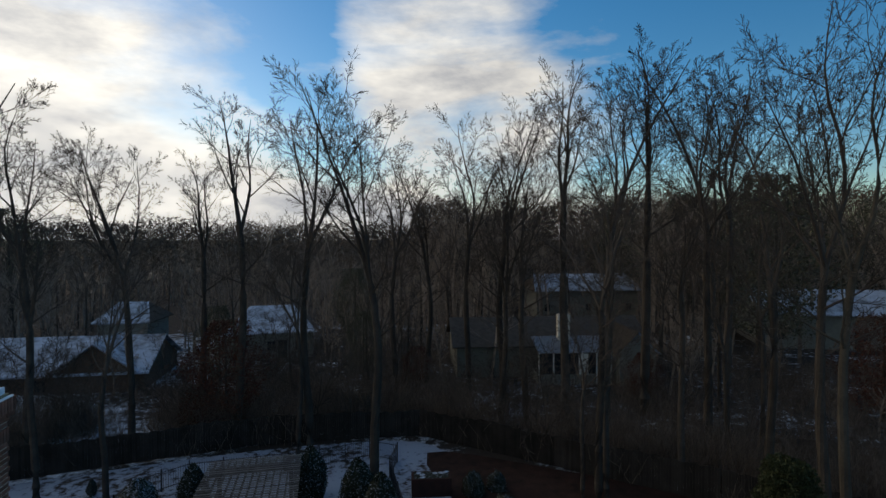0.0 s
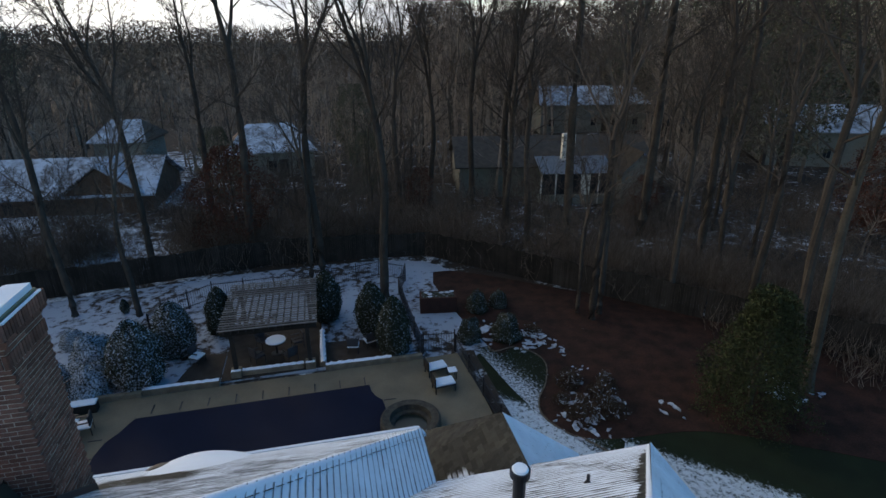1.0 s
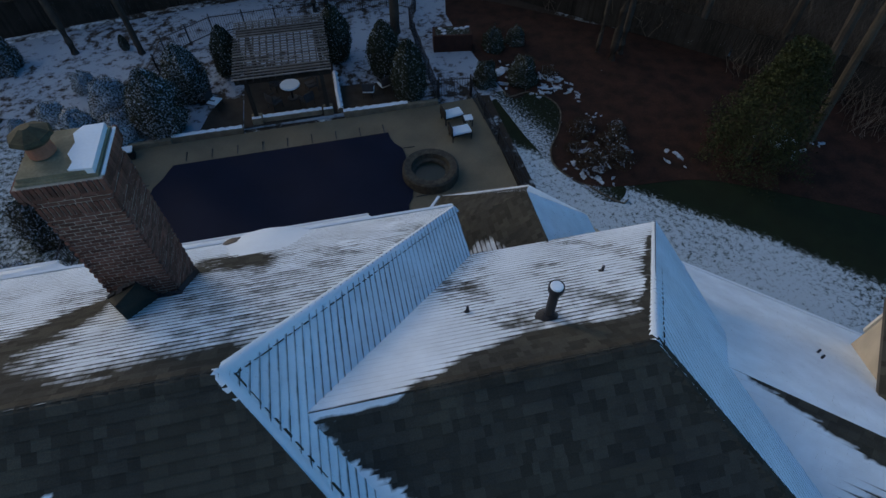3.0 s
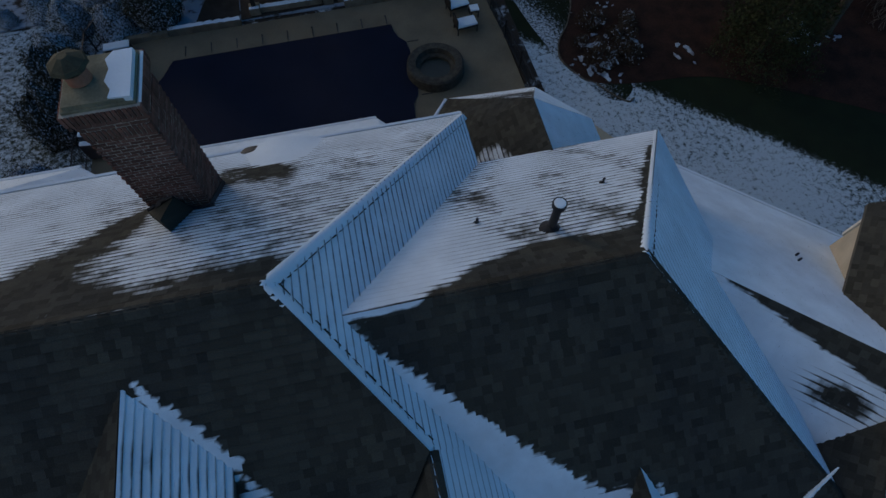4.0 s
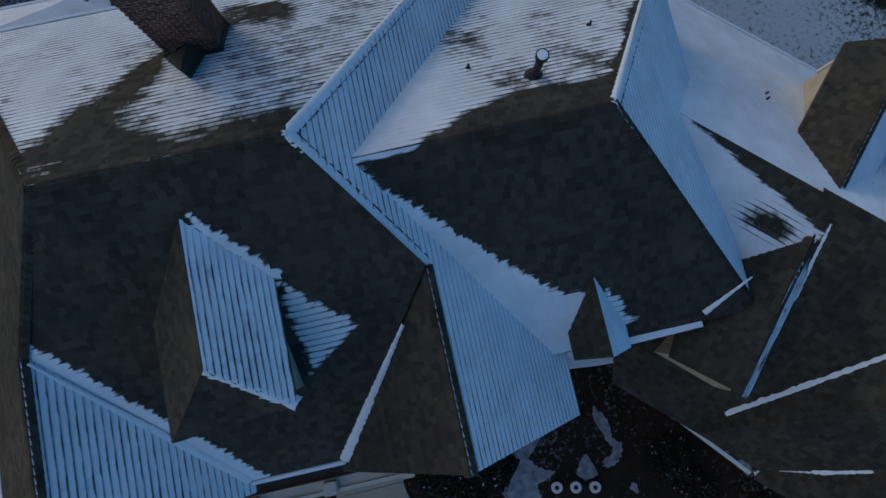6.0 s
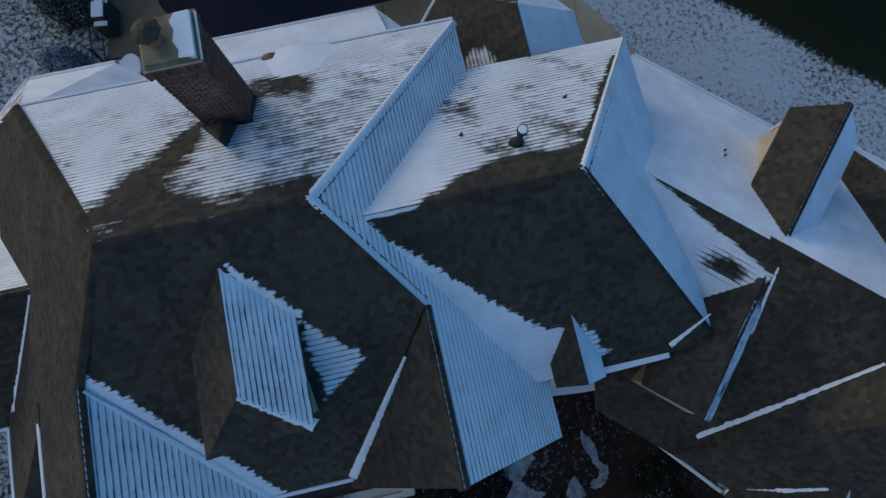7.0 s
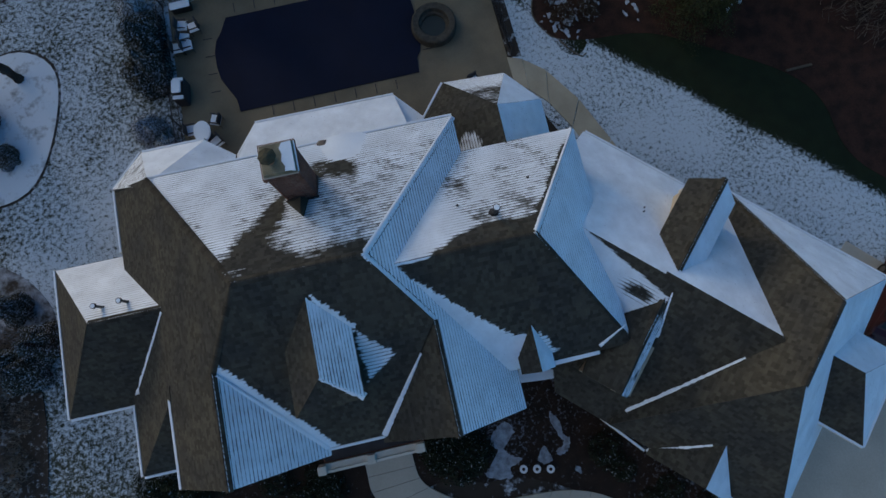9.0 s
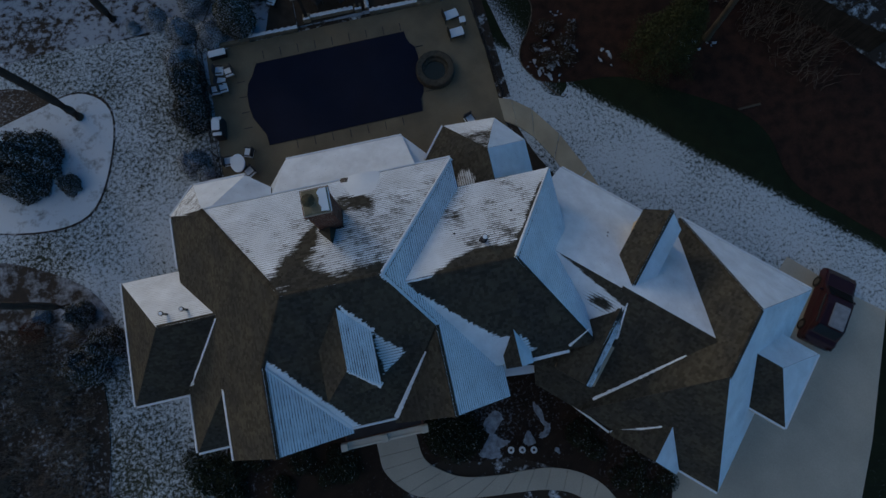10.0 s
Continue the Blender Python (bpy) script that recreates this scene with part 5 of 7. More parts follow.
bm = bmesh.new()
box(bm, CX1 + 0.045, CX1 + 0.078, CY0, CY1, 11.578, 11.60)
part("ledge_snow", bm, M_SNOW, chimney)
part("ledge_snow", box(bmesh.new(), CX1 + 0.026, CX1 + 0.052, CY0 + 0.05, CHY, 11.374, 11.386), M_SNOW, chimney)
# flashing and the small saddle behind the chimney
def saddle_top(x, y):
    return 9.02 + 0.30 * max(0.0, 1 - abs(x - CHX) / 0.6) + (CY0 - y) * 0.62


part("saddle", prism(bmesh.new(), [(CX0 - 0.10, CY0 - 0.02), (CHX, CY0 - 0.02), (CHX, CY0 - 0.78)], 8.4, saddle_top), M_SHINGLE, house)
part("saddle", prism(bmesh.new(), [(CHX + 0.002, CY0 - 0.02), (CHX + 0.18, CY0 - 0.02), (CHX + 0.01, CY0 - 0.78)], 8.4, lambda x, y: saddle_top(x, y) - 1.9 * max(0.0, x - CHX)), M_SHINGLE, house)
# torn black flashing along the chimney's foot
edge = random.Random(4)
for k in range(14):
    x0, x1 = CX0 - 0.06 + 1.09 * k / 14, CX0 - 0.06 + 1.09 * (k + 1) / 14
    hgt = (0.13 if k < 7 else 0.07) + edge.uniform(-0.03, 0.03)
    out_by = 0.05 + edge.uniform(0.0, 0.05)
    part("flashing", prism(bmesh.new(), [(x0, CY0 - out_by), (x1, CY0 - out_by), (x1, CY0 - 0.024), (x0, CY0 - 0.024)], 8.4, lambda x, y: (saddle_top(x, CY0) if x < CHX + 0.05 else 8.90) + hgt + (y - CY0) * 0.9), M_DARKMETAL, house)
for x in (CX0 - 0.03, CX1 + 0.01):
    bm = bmesh.new()
    prism(bm, [(x, CY0 - 0.02), (x + 0.02, CY0 - 0.02), (x + 0.02, CY1), (x, CY1)], 7.8, lambda x, y: z_n(x, y) + 0.14)
    part("flashing", bm, M_DARKMETAL, house)

vent = part("vent_pipe", rod(bmesh.new(), (1.66, 5.25, 8.9), (1.66, 5.25, 10.05), 0.075, 0.075, 14), M_DARKMETAL, house, "tall black flue pipe with a round cap")
bm = bmesh.new()
rod(bm, (1.66, 5.25, 10.0), (1.66, 5.25, 10.09), 0.12, 0.12, 20)
part("pipe_cap", bm, M_DARKMETAL, vent)
bm = bmesh.new()
rod(bm, (1.66, 5.25, 10.09), (1.66, 5.25, 10.11), 0.098, 0.085, 20)
part("pipe_snow", bm, M_SNOW, vent)
bm = bmesh.new()
rod(bm, (1.66, 5.25, 9.2), (1.66, 5.25, 9.38), 0.20, 0.085, 16)
part("pipe_boot", bm, M_DARKMETAL, vent)
for x, y in ((3.30, 6.47), (0.55, 5.9)):
    bm = bmesh.new()
    z = z2n(x, y)
    rod(bm, (x, y, z - 0.05), (x, y, z + 0.17), 0.026, 0.026, 10)
    rod(bm, (x, y, z - 0.02), (x, y, z + 0.05), 0.07, 0.035, 10)
    part("plumbing_vent", bm, M_DARKMETAL, house, "short plumbing vent")
for x, y in ((7.92, 4.67), (8.05, 4.85)):
    bm = bmesh.new()
    z = zw_n(x, y)
    rod(bm, (x, y, z - 0.05), (x, y, z + 0.13), 0.026, 0.026, 10)
    part("plumbing_vent", bm, M_DARKMETAL, house, "short plumbing vent")
for x in (-13.3, -12.35):
    y = 5.55
    z = z_bn(x, y)
    bm = bmesh.new()
    rod(bm, (x, y, z - 0.05), (x, y, z + 0.62), 0.055, 0.055, 12)
    rod(bm, (x, y, z + 0.56), (x, y, z + 0.64), 0.11, 0.11, 14)
    v = part("vent_pipe", bm, M_DARKMETAL, house, "black vent pipe with a round cap")
    part("pipe_snow", rod(bmesh.new(), (x, y, z + 0.64), (x, y, z + 0.655), 0.085, 0.08, 14), M_SNOW, v)


def gutter(a, b, snowy=True, width=0.105):
    """A cream eaves gutter, with snow lying in it."""
    a, b = Vector(a), Vector(b)
    d = (b - a)
    m = Matrix.Translation(a) @ d.to_track_quat("X", "Z").to_matrix().to_4x4()
    bm = bmesh.new()
    box(bm, 0, d.length, -width / 2, width / 2, -0.14, -0.02, m)
    g = part("gutter", bm, M_TRIM, house)
    if snowy:
        bm = bmesh.new()
        box(bm, 0.02, d.length - 0.02, -width / 2 + 0.008, width / 2 - 0.008, -0.03, 0.022, m, bevel=0.012)
        part("gutter_snow", bm, M_SNOW, g, "snow lying in the gutter")


for a, b in (((-16.68, 1.70, 3.86), (-16.68, 8.10, 3.86)), ((-16.6, 1.67, 3.86), (-13.7, 1.67, 3.86)), ((-13.70, -1.1, 4.42), (-13.70, 1.7, 4.42)), ((-13.62, -1.15, 4.42), (-11.1, -1.15, 4.42)),
             ((-11.12, -1.55, 6.76), (-11.12, 1.6, 6.76)), ((-5.74, -1.34, 7.00), (-3.66, -1.34, 7.00)), ((-13.33, 8.0, 4.68), (-13.33, 10.75, 4.68)), ((-13.30, 10.80, 4.74), (-11.92, 12.18, 4.83)),
             ((1.5, -0.18, 6.96), (1.75, -0.18, 6.96))):
    gutter(a, b)
gutter((2.46, -0.20, 6.97), (4.58, -0.16, 6.97), True, 0.17)
gutter((-11.87, 12.18, 4.83), (-9.13, 12.18, 4.83))
gutter((-7.15, 12.93, 3.88), (-0.70, 12.93, 3.88))
gutter((-10.85, 10.10, 6.80), (1.33, 10.10, 6.80))
gutter((0.2, 11.08, 4.40), (1.54, 12.74, 4.40))
for a, b, z in (((5.45, 1.05), (7.65, 0.80), 4.0), ((11.25, 0.92), (13.36, 0.92), 4.28), ((12.35, 5.14), (14.36, 5.14), 5.28), ((14.37, 5.15), (14.37, 9.18), 5.28), ((-0.9, 11.6), (5.8, 11.6), 4.38), ((5.85, 12.38), (13.36, 12.38), 4.28)):
    gutter((*wing(*a), z), (*wing(*b), z))
# snow lying in the valleys
for a, b, w in (((-13.62, 1.85, 4.20), (-10.85, 4.80, 6.95), 0.16), ((-5.72, -1.27, 7.01), (-8.3, 2.0, 9.24), 0.10), ((-3.69, -1.27, 7.01), (-1.75, 1.25, 8.67), 0.12), ((4.58, 0.06, 7.10), (5.60, 0.62, 7.50), 0.06)):
    a, b = Vector(a), Vector(b)
    d = b - a
    m = Matrix.Translation(a + Vector((0, 0, 0.03))) @ d.to_track_quat("X", "Z").to_matrix().to_4x4()
    bm = bmesh.new()
    vs = []
    jag = random.Random(round(w * 1000))
    for k in range(73):
        t = k / 72
        half = w * (1.15 - 0.85 * t) * jag.uniform(0.70, 1.15)
        vs.append([bm.verts.new(m @ Vector((d.length * t, s * half, h))) for s, h in ((-1, 0.02), (-0.3, 0.045), (0.3, 0.045), (1, 0.02))])
    for k in range(72):
        for j in range(3):
            bm.faces.new((vs[k][j], vs[k + 1][j], vs[k + 1][j + 1], vs[k][j + 1]))
    bmesh.ops.recalc_face_normals(bm, faces=bm.faces)
    part("valley_snow", bm, M_SNOW, house, "ragged strip of snow in a roof valley")
for a, b, w in (((6.05, 1.75), (8.05, 5.45), 0.10), ((7.62, 0.82), (9.1, 2.25), 0.09), ((5.16, 4.6), (4.58, 6.1), 0.075)):
    pa, pb = Vector((*wing(*a), 0)), Vector((*wing(*b), 0))
    z = lambda p: max(zw_s(p.x, p.y), min(zg_w(p.x, p.y), zg_s(p.x, p.y)) if a[0] > 6 else 0.0) + 0.035
    side = Vector((-(pb - pa).y, (pb - pa).x, 0)).normalized()
    bm = bmesh.new()
    vs = []
    jag = random.Random(round(w * 1000))
    for k in range(61):
        p = pa.lerp(pb, k / 60)
        half = w * (1.1 - 0.7 * k / 60) * jag.uniform(0.55, 1.15)
        vs.append([bm.verts.new((q.x, q.y, z(p) + h)) for q, h in ((p - side * half, 0.04), (p, 0.03), (p + side * half, 0.04))])
    for k in range(60):
        for j in range(2):
            bm.faces.new((vs[k][j], vs[k + 1][j], vs[k + 1][j + 1], vs[k][j + 1]))
    bmesh.ops.recalc_face_normals(bm, faces=bm.faces)
    part("valley_snow", bm, M_SNOW, house, "ragged strip of snow in a roof valley")

eave_plan = [(0.9, -0.28), (3.2, -0.62), (3.58, -1.02), (0.9, -0.74)]
entry = part("entry_roof", prism(bmesh.new(), eave_plan, 4.02, 4.20), M_TRIM, house, "small flat roof over the court door")
part("roof_snow", prism(bmesh.new(), [(x - 0.02, y * 0.99) for x, y in smooth_plan(eave_plan, 3)], 4.20, 4.25), M_SNOW, entry)
# entrance bay between the south wings
bay = part("entrance_bay", box(bmesh.new(), -6.55, -2.75, -2.25, -1.25, -0.2, 4.55), M_BRICK_WALL, house, "front bay with cream cornice")
bm = bmesh.new()
box(bm, -6.75, -2.55, -2.45, -2.15, 4.55, 4.75)
box(bm, -6.75, -2.55, -2.50, -2.40, 4.70, 4.82)
part("cornice", bm, M_TRIM, bay, "cream cornice with snow on it")
for x in (-6.6, -4.65, -2.7):
    bm = bmesh.new()
    box(bm, x - 0.17, x + 0.17, -2.52, -2.18, 4.60, 4.95, bevel=0.02)
    part("pier_cap", bm, M_TRIM, bay)
bm = bmesh.new()
box(bm, -6.5, -2.8, -2.1, -1.5, 4.56, 4.60)
part("bay_roof", bm, M_DARKMETAL, bay)


def window(x, y, z, w, h, yaw, parent, mat_frame=None):
    """A sash window set a little proud of its wall, facing -y before turning by yaw."""
    m = Matrix.Translation((x, y, z)) @ Matrix.Rotation(yaw, 4, "Z")
    f = 0.07
    bm = bmesh.new()
    for x0, x1, z0, z1 in ((-w / 2, w / 2, -h / 2, -h / 2 + f), (-w / 2, w / 2, h / 2 - f, h / 2), (-w / 2, -w / 2 + f, -h / 2 + f, h / 2 - f), (w / 2 - f, w / 2, -h / 2 + f, h / 2 - f), (-0.02, 0.02, -h / 2 + f, h / 2 - f)):
        box(bm, x0, x1, -0.06, 0.03, z0, z1, m)
    fr = part("window", bm, mat_frame or M_TRIM, parent)
    bm = bmesh.new()
    box(bm, -w / 2 + f, w / 2 - f, -0.03, 0.02, -h / 2 + f, h / 2 - f, m)
    part("pane", bm, M_GLASS, fr)


window(-4.85, 0.38, 9.0, 1.1, 0.8, 0.0, house)
for u in (3.95, 4.95):
    window(*wing(u, 10.57), 6.1, 0.7, 0.9, radians(180 - 43), house)
for x in (-9.2, -7.5, -3.0 + 1.2, 0.1):
    window(x, -1.05, 5.2, 0.9, 1.4, 0.0, house)
for u in (6.6, 7.6):
    window(*wing(u, 1.47), 2.4, 0.9, 1.5, radians(-43), house)

# ---------------------------------------------------------------- pool surroundings
for k in range(9):
    for y, d in ((21.42, 1), (15.60, -1)):
        if y < 20 and k in (0, 8):
            continue
        x = -8.2 + k * 1.12
        yy = y + (0.02 if d > 0 else 0.0)
        bm = bmesh.new()
        box(bm, x - 0.02, x + 0.02, yy if d > 0 else yy - 0.5, yy + 0.5 if d > 0 else yy, 0.045, 0.062)
        rod(bm, (x, yy + d * 0.52, 0.03), (x, yy + d * 0.52, 0.085), 0.03, 0.03, 8)
        part("strap", bm, M_DARKMETAL, pool, "black strap with a brass anchor")
for k in range(4):
    for x, d in ((1.46, 1), (-9.64, -1)):
        y = 17.0 + k * 1.05
        if d > 0 and 17.5 < y < 19.7:
            continue
        bm = bmesh.new()
        box(bm, x if d > 0 else x - 0.5, x + 0.5 if d > 0 else x, y - 0.02, y + 0.02, 0.045, 0.062)
        part("strap", bm, M_DARKMETAL, pool)

# low walls round the seating bays, with snow on top
border = thing("planter_wall", "low stone planter wall topped with snow", "garden wall")
for k, (x0, x1, y0, y1, white) in enumerate(((-11.6, -8.9, 22.75, 23.0, 0), (-8.9, -5.7, 22.9, 23.15, 1), (-4.75, -1.95, 23.45, 23.72, 1), (-1.22, -0.95, 23.4, 26.6, 1), (-0.95, 2.2, 23.05, 23.32, 1), (2.2, 3.7, 22.95, 23.2, 0))):
    p = part("wall_run", box(bmesh.new(), x0, x1, y0, y1, -0.1, 0.26, bevel=0.02), M_COPING, border)
    if white:
        bm = bmesh.new()
        cells = 24
        long_x = x1 - x0 > y1 - y0
        rows = []
        for i in range(cells + 1):
            t = i / cells
            wob = 0.03 * math.sin(i * 1.9 + k) + 0.02 * math.sin(i * 4.1)
            a = [(x0 + (x1 - x0) * t, y0 + 0.02 + abs(wob)), (x0 + (x1 - x0) * t, y1 + 0.02 + wob)] if long_x else [(x0 + 0.02 + abs(wob), y0 + (y1 - y0) * t), (x1 + 0.02 + wob, y0 + (y1 - y0) * t)]
            rows.append([bm.verts.new((*a[0], 0.265)), bm.verts.new(((a[0][0] + a[1][0]) / 2, (a[0][1] + a[1][1]) / 2, 0.33)), bm.verts.new((*a[1], 0.265))])
        for i in range(cells):
            for j in range(2):
                bm.faces.new((rows[i][j], rows[i + 1][j], rows[i + 1][j + 1], rows[i][j + 1]))
        bmesh.ops.recalc_face_normals(bm, faces=bm.faces)
        part("wall_snow", bm, M_SNOW, p, "rounded strip of snow")
M_PAVER = material("brown_paver", (0.055, 0.045, 0.036), 0.9, vary=0.3, scale=2.0)
sheet("pergola_floor", [(-5.7, 23.2), (-1.1, 23.4), (-1.1, 28.2), (-5.7, 28.2)], 0.03, M_PAVER, "brown paved floor under the pergola", "paving")
sheet("seating_floor", [(-0.9, 23.35), (2.1, 23.3), (1.6, 25.4), (-0.9, 25.6)], 0.03, M_PAVER, "brown paved seating bay", "paving")
sheet("west_seating_floor", [(-7.8, 23.2), (-5.75, 23.2), (-5.75, 25.6), (-6.8, 25.8), (-7.4, 24.6)], 0.03, M_PAVER, "brown paved seating bay with snow round it", "paving")
for x in (PX0 + 0.25, PX1 - 0.25):
    bm = bmesh.new()
    box(bm, x - 0.24, x + 0.24, PY0 - 0.10, PY0 + 0.38, 0.0, 0.36, bevel=0.02)
    pl = part("post_base", bm, M_COPING, perg, "square stone post base with snow")
    part("base_snow", box(bmesh.new(), x - 0.22, x + 0.22, PY0 - 0.08, PY0 + 0.08, 0.36, 0.40, bevel=0.012), M_SNOW, pl)


# ---------------------------------------------------------------- furniture
def round_table(x, y, r, z, label, rx=1.0):
    ob = thing("patio_table", label, "table", Matrix.Translation((x, y, 0.04)))
    bm = bmesh.new()
    prism(bm, ring_plan(0, 0, r, 28, r * rx), z - 0.04, z)
    part("tabletop", bm, M_DARKMETAL, ob)
    bm = bmesh.new()
    prism(bm, ring_plan(0, 0, r * 0.97, 28, r * rx * 0.97), z, z + 0.035)
    prism(bm, ring_plan(0, 0, r * 0.90, 28, r * rx * 0.9), z + 0.03, z + 0.06)
    part("snow_layer", bm, M_SNOW, ob, "even layer of snow")
    part("pedestal", rod(bmesh.new(), (0, 0, 0), (0, 0, z - 0.04), 0.06, 0.05, 10), M_DARKMETAL, ob)
    part("foot", rod(bmesh.new(), (0, 0, 0.0), (0, 0, 0.03), 0.28, 0.24, 16), M_DARKMETAL, ob)
    return ob


round_table(-3.3, 25.1, 0.50, 0.74, "round patio table with a snow-covered top")
round_table(-10.66, 14.55, 0.45, 0.74, "oval patio table with a snow-covered top", 1.35)


def patio_chair(m, label, seat_mat, group):
    ob = thing("patio_chair", label, "chair", m, group)
    bm = bmesh.new()
    box(bm, -0.28, 0.28, -0.27, 0.27, 0.36, 0.44, bevel=0.02)
    part("seat", bm, seat_mat, ob)
    bm = bmesh.new()
    box(bm, -0.28, 0.28, 0.22, 0.29, 0.44, 0.88, bevel=0.02)
    part("backrest", bm, M_FABRIC, ob)
    for x in (-0.25, 0.25):
        for y in (-0.24, 0.25):
            part("leg", rod(bmesh.new(), (x, y, 0), (x, y, 0.37), 0.018, 0.018, 6), M_DARKMETAL, ob)
        part("armrest", box(bmesh.new(), x - 0.035, x + 0.035, -0.26, 0.24, 0.60, 0.64, bevel=0.01), M_DARKMETAL, ob)
    return ob


dark_chair = patio_chair(pose(-4.15, 24.5, 0.03, 0, 0, 130), "dark metal patio chair under the pergola", M_FABRIC, "chairs round the pergola table")
for x, y, a in ((-2.6, 24.3, 215), (-2.3, 25.5, -70), (-4.0, 25.9, 40)):
    copy_thing(dark_chair, pose(x, y, 0.03, 0, 0, a))
white_chair = patio_chair(pose(-11.0, 20.95, 0.04, 0, 0, 80), "patio chair with snow on its seat", M_SNOW, "snowy chairs on the patio")
for x, y, a in ((-10.4, 20.75, -80), (-11.0, 20.2, 75), (-10.9, 19.75, 95), (-11.4, 19.7, 90), (0.45, 24.4, 170), (1.3, 24.7, 200), (3.65, 14.4, 20), (-11.3, 14.9, 90), (-10.1, 14.0, -60), (-10.0, 15.2, -110), (-7.0, 25.1, 60)):
    copy_thing(white_chair, pose(x, y, 0.04, 0, 0, a))


def lounger(m, label):
    ob = thing("lounge_chair", label, "lounge chair", m, "snowy loungers beside the hot tub")
    bm = bmesh.new()
    box(bm, -0.32, 0.32, -0.55, 0.45, 0.30, 0.36, bevel=0.02)
    part("frame", bm, M_DARKMETAL, ob)
    bm = bmesh.new()
    box(bm, -0.29, 0.29, -0.52, 0.42, 0.36, 0.46, bevel=0.03)
    part("cushion", bm, M_SNOW, ob, "cushion under snow")
    bm = bmesh.new()
    box(bm, -0.31, 0.31, 0.40, 0.47, 0.33, 0.80, bevel=0.02)
    part("backrest", bm, M_TIMBER, ob)
    for x in (-0.27, 0.27):
        for y in (-0.5, 0.4):
            part("leg", box(bmesh.new(), x - 0.025, x + 0.025, y - 0.025, y + 0.025, 0, 0.30), M_DARKMETAL, ob)
    return ob


first = lounger(pose(4.05, 21.65, 0.04, 0, 0, 100), "low lounge chair with a thick snow cushion")
copy_thing(first, pose(4.12, 20.35, 0.04, 0, 0, 96))
stool = thing("side_table", "small square side table covered with snow", "table", pose(4.75, 21.15, 0.04))
part("top", box(bmesh.new(), -0.2, 0.2, -0.2, 0.2, 0.38, 0.44, bevel=0.015), M_SNOW, stool)
for x in (-0.16, 0.16):
    for y in (-0.16, 0.16):
        part("leg", box(bmesh.new(), x - 0.02, x + 0.02, y - 0.02, y + 0.02, 0, 0.38), M_DARKMETAL, stool)
bench = thing("bench", "long dark storage bench with snow on its lid", "bench", pose(-10.95, 22.2, 0.04, 0, 0, 3))
part("body", box(bmesh.new(), -0.52, 0.52, -0.2, 0.2, 0, 0.42, bevel=0.02), M_TIMBER, bench)
part("lid_snow", box(bmesh.new(), -0.54, 0.54, -0.22, 0.22, 0.42, 0.49, bevel=0.025), M_SNOW, bench)
grill = thing("grill", "covered barbecue grill with snow on its top", "grill", pose(-11.5, 17.1, 0.04, 0, 0, 84))
bm = bmesh.new()
box(bm, -0.62, 0.62, -0.3, 0.3, 0.05, 0.88, bevel=0.05)
box(bm, -0.38, 0.38, -0.27, 0.27, 0.85, 1.12, bevel=0.08)
part("cover", bm, M_FABRIC, grill)
bm = bmesh.new()
box(bm, -0.36, 0.36, -0.25, 0.25, 1.10, 1.16, bevel=0.03)
box(bm, -0.60, -0.39, -0.27, 0.27, 0.87, 0.92, bevel=0.02)
box(bm, 0.39, 0.60, -0.27, 0.27, 0.87, 0.92, bevel=0.02)
part("grill_snow", bm, M_SNOW, grill)
brick_bed = thing("brick_planter", "raised dark red brick planter with scraps of snow", "planter", pose(5.55, 27.95, 0.0, 0, 0, -8))
bm = bmesh.new()
box(bm, -1.05, 1.05, -0.5, 0.5, -0.1, 0.95, bevel=0.02)
part("box", bm, M_BRICK_DARK, brick_bed)
part("soil", box(bmesh.new(), -0.93, 0.93, -0.38, 0.38, 0.90, 0.956), M_CORE_DARK, brick_bed)
for k in range(7):
    a = random.Random(k)
    x, y = a.uniform(-0.9, 0.9), a.uniform(-0.35, 0.35)
    part("planter_snow", prism(bmesh.new(), smooth_plan([(x - 0.14, y), (x, y - 0.1), (x + 0.15, y + 0.02), (x, y + 0.11)], 3), 0.957, 0.975 + 0.01 * (k % 2)), M_SNOW_OLD, brick_bed)


# ---------------------------------------------------------------- iron fences
def iron_fence(points, label, height=1.15, gap=0.13):
    ob = thing("iron_fence", label, "fence")
    for i in range(len(points) - 1):
        a, b = Vector((*points[i], 0)), Vector((*points[i + 1], 0))
        d = b - a
        yaw = math.atan2(d.y, d.x)
        posts = max(1, round(d.length / 1.9))
        for k in range(posts + (i == len(points) - 2)):
            p = a + d * (k / posts)
            part("post", box(bmesh.new(), p.x - 0.03, p.x + 0.03, p.y - 0.03, p.y + 0.03, -0.1, height + 0.1), M_DARKMETAL, ob)
        for z in (0.15, height - 0.12):
            m = Matrix.Translation(a) @ Matrix.Rotation(yaw, 4, "Z")
            part("rail", box(bmesh.new(), 0, d.length, -0.018, 0.018, z, z + 0.035, m), M_DARKMETAL, ob)
        bm = bmesh.new()
        k = gap
        while k < d.length:
            p = a + d.normalized() * k
            box(bm, p.x - 0.009, p.x + 0.009, p.y - 0.009, p.y + 0.009, 0.05, height)
            k += gap
        tagged(part("railing_infill", bm, M_DARKMETAL, ob), kind="stuff")
    return ob


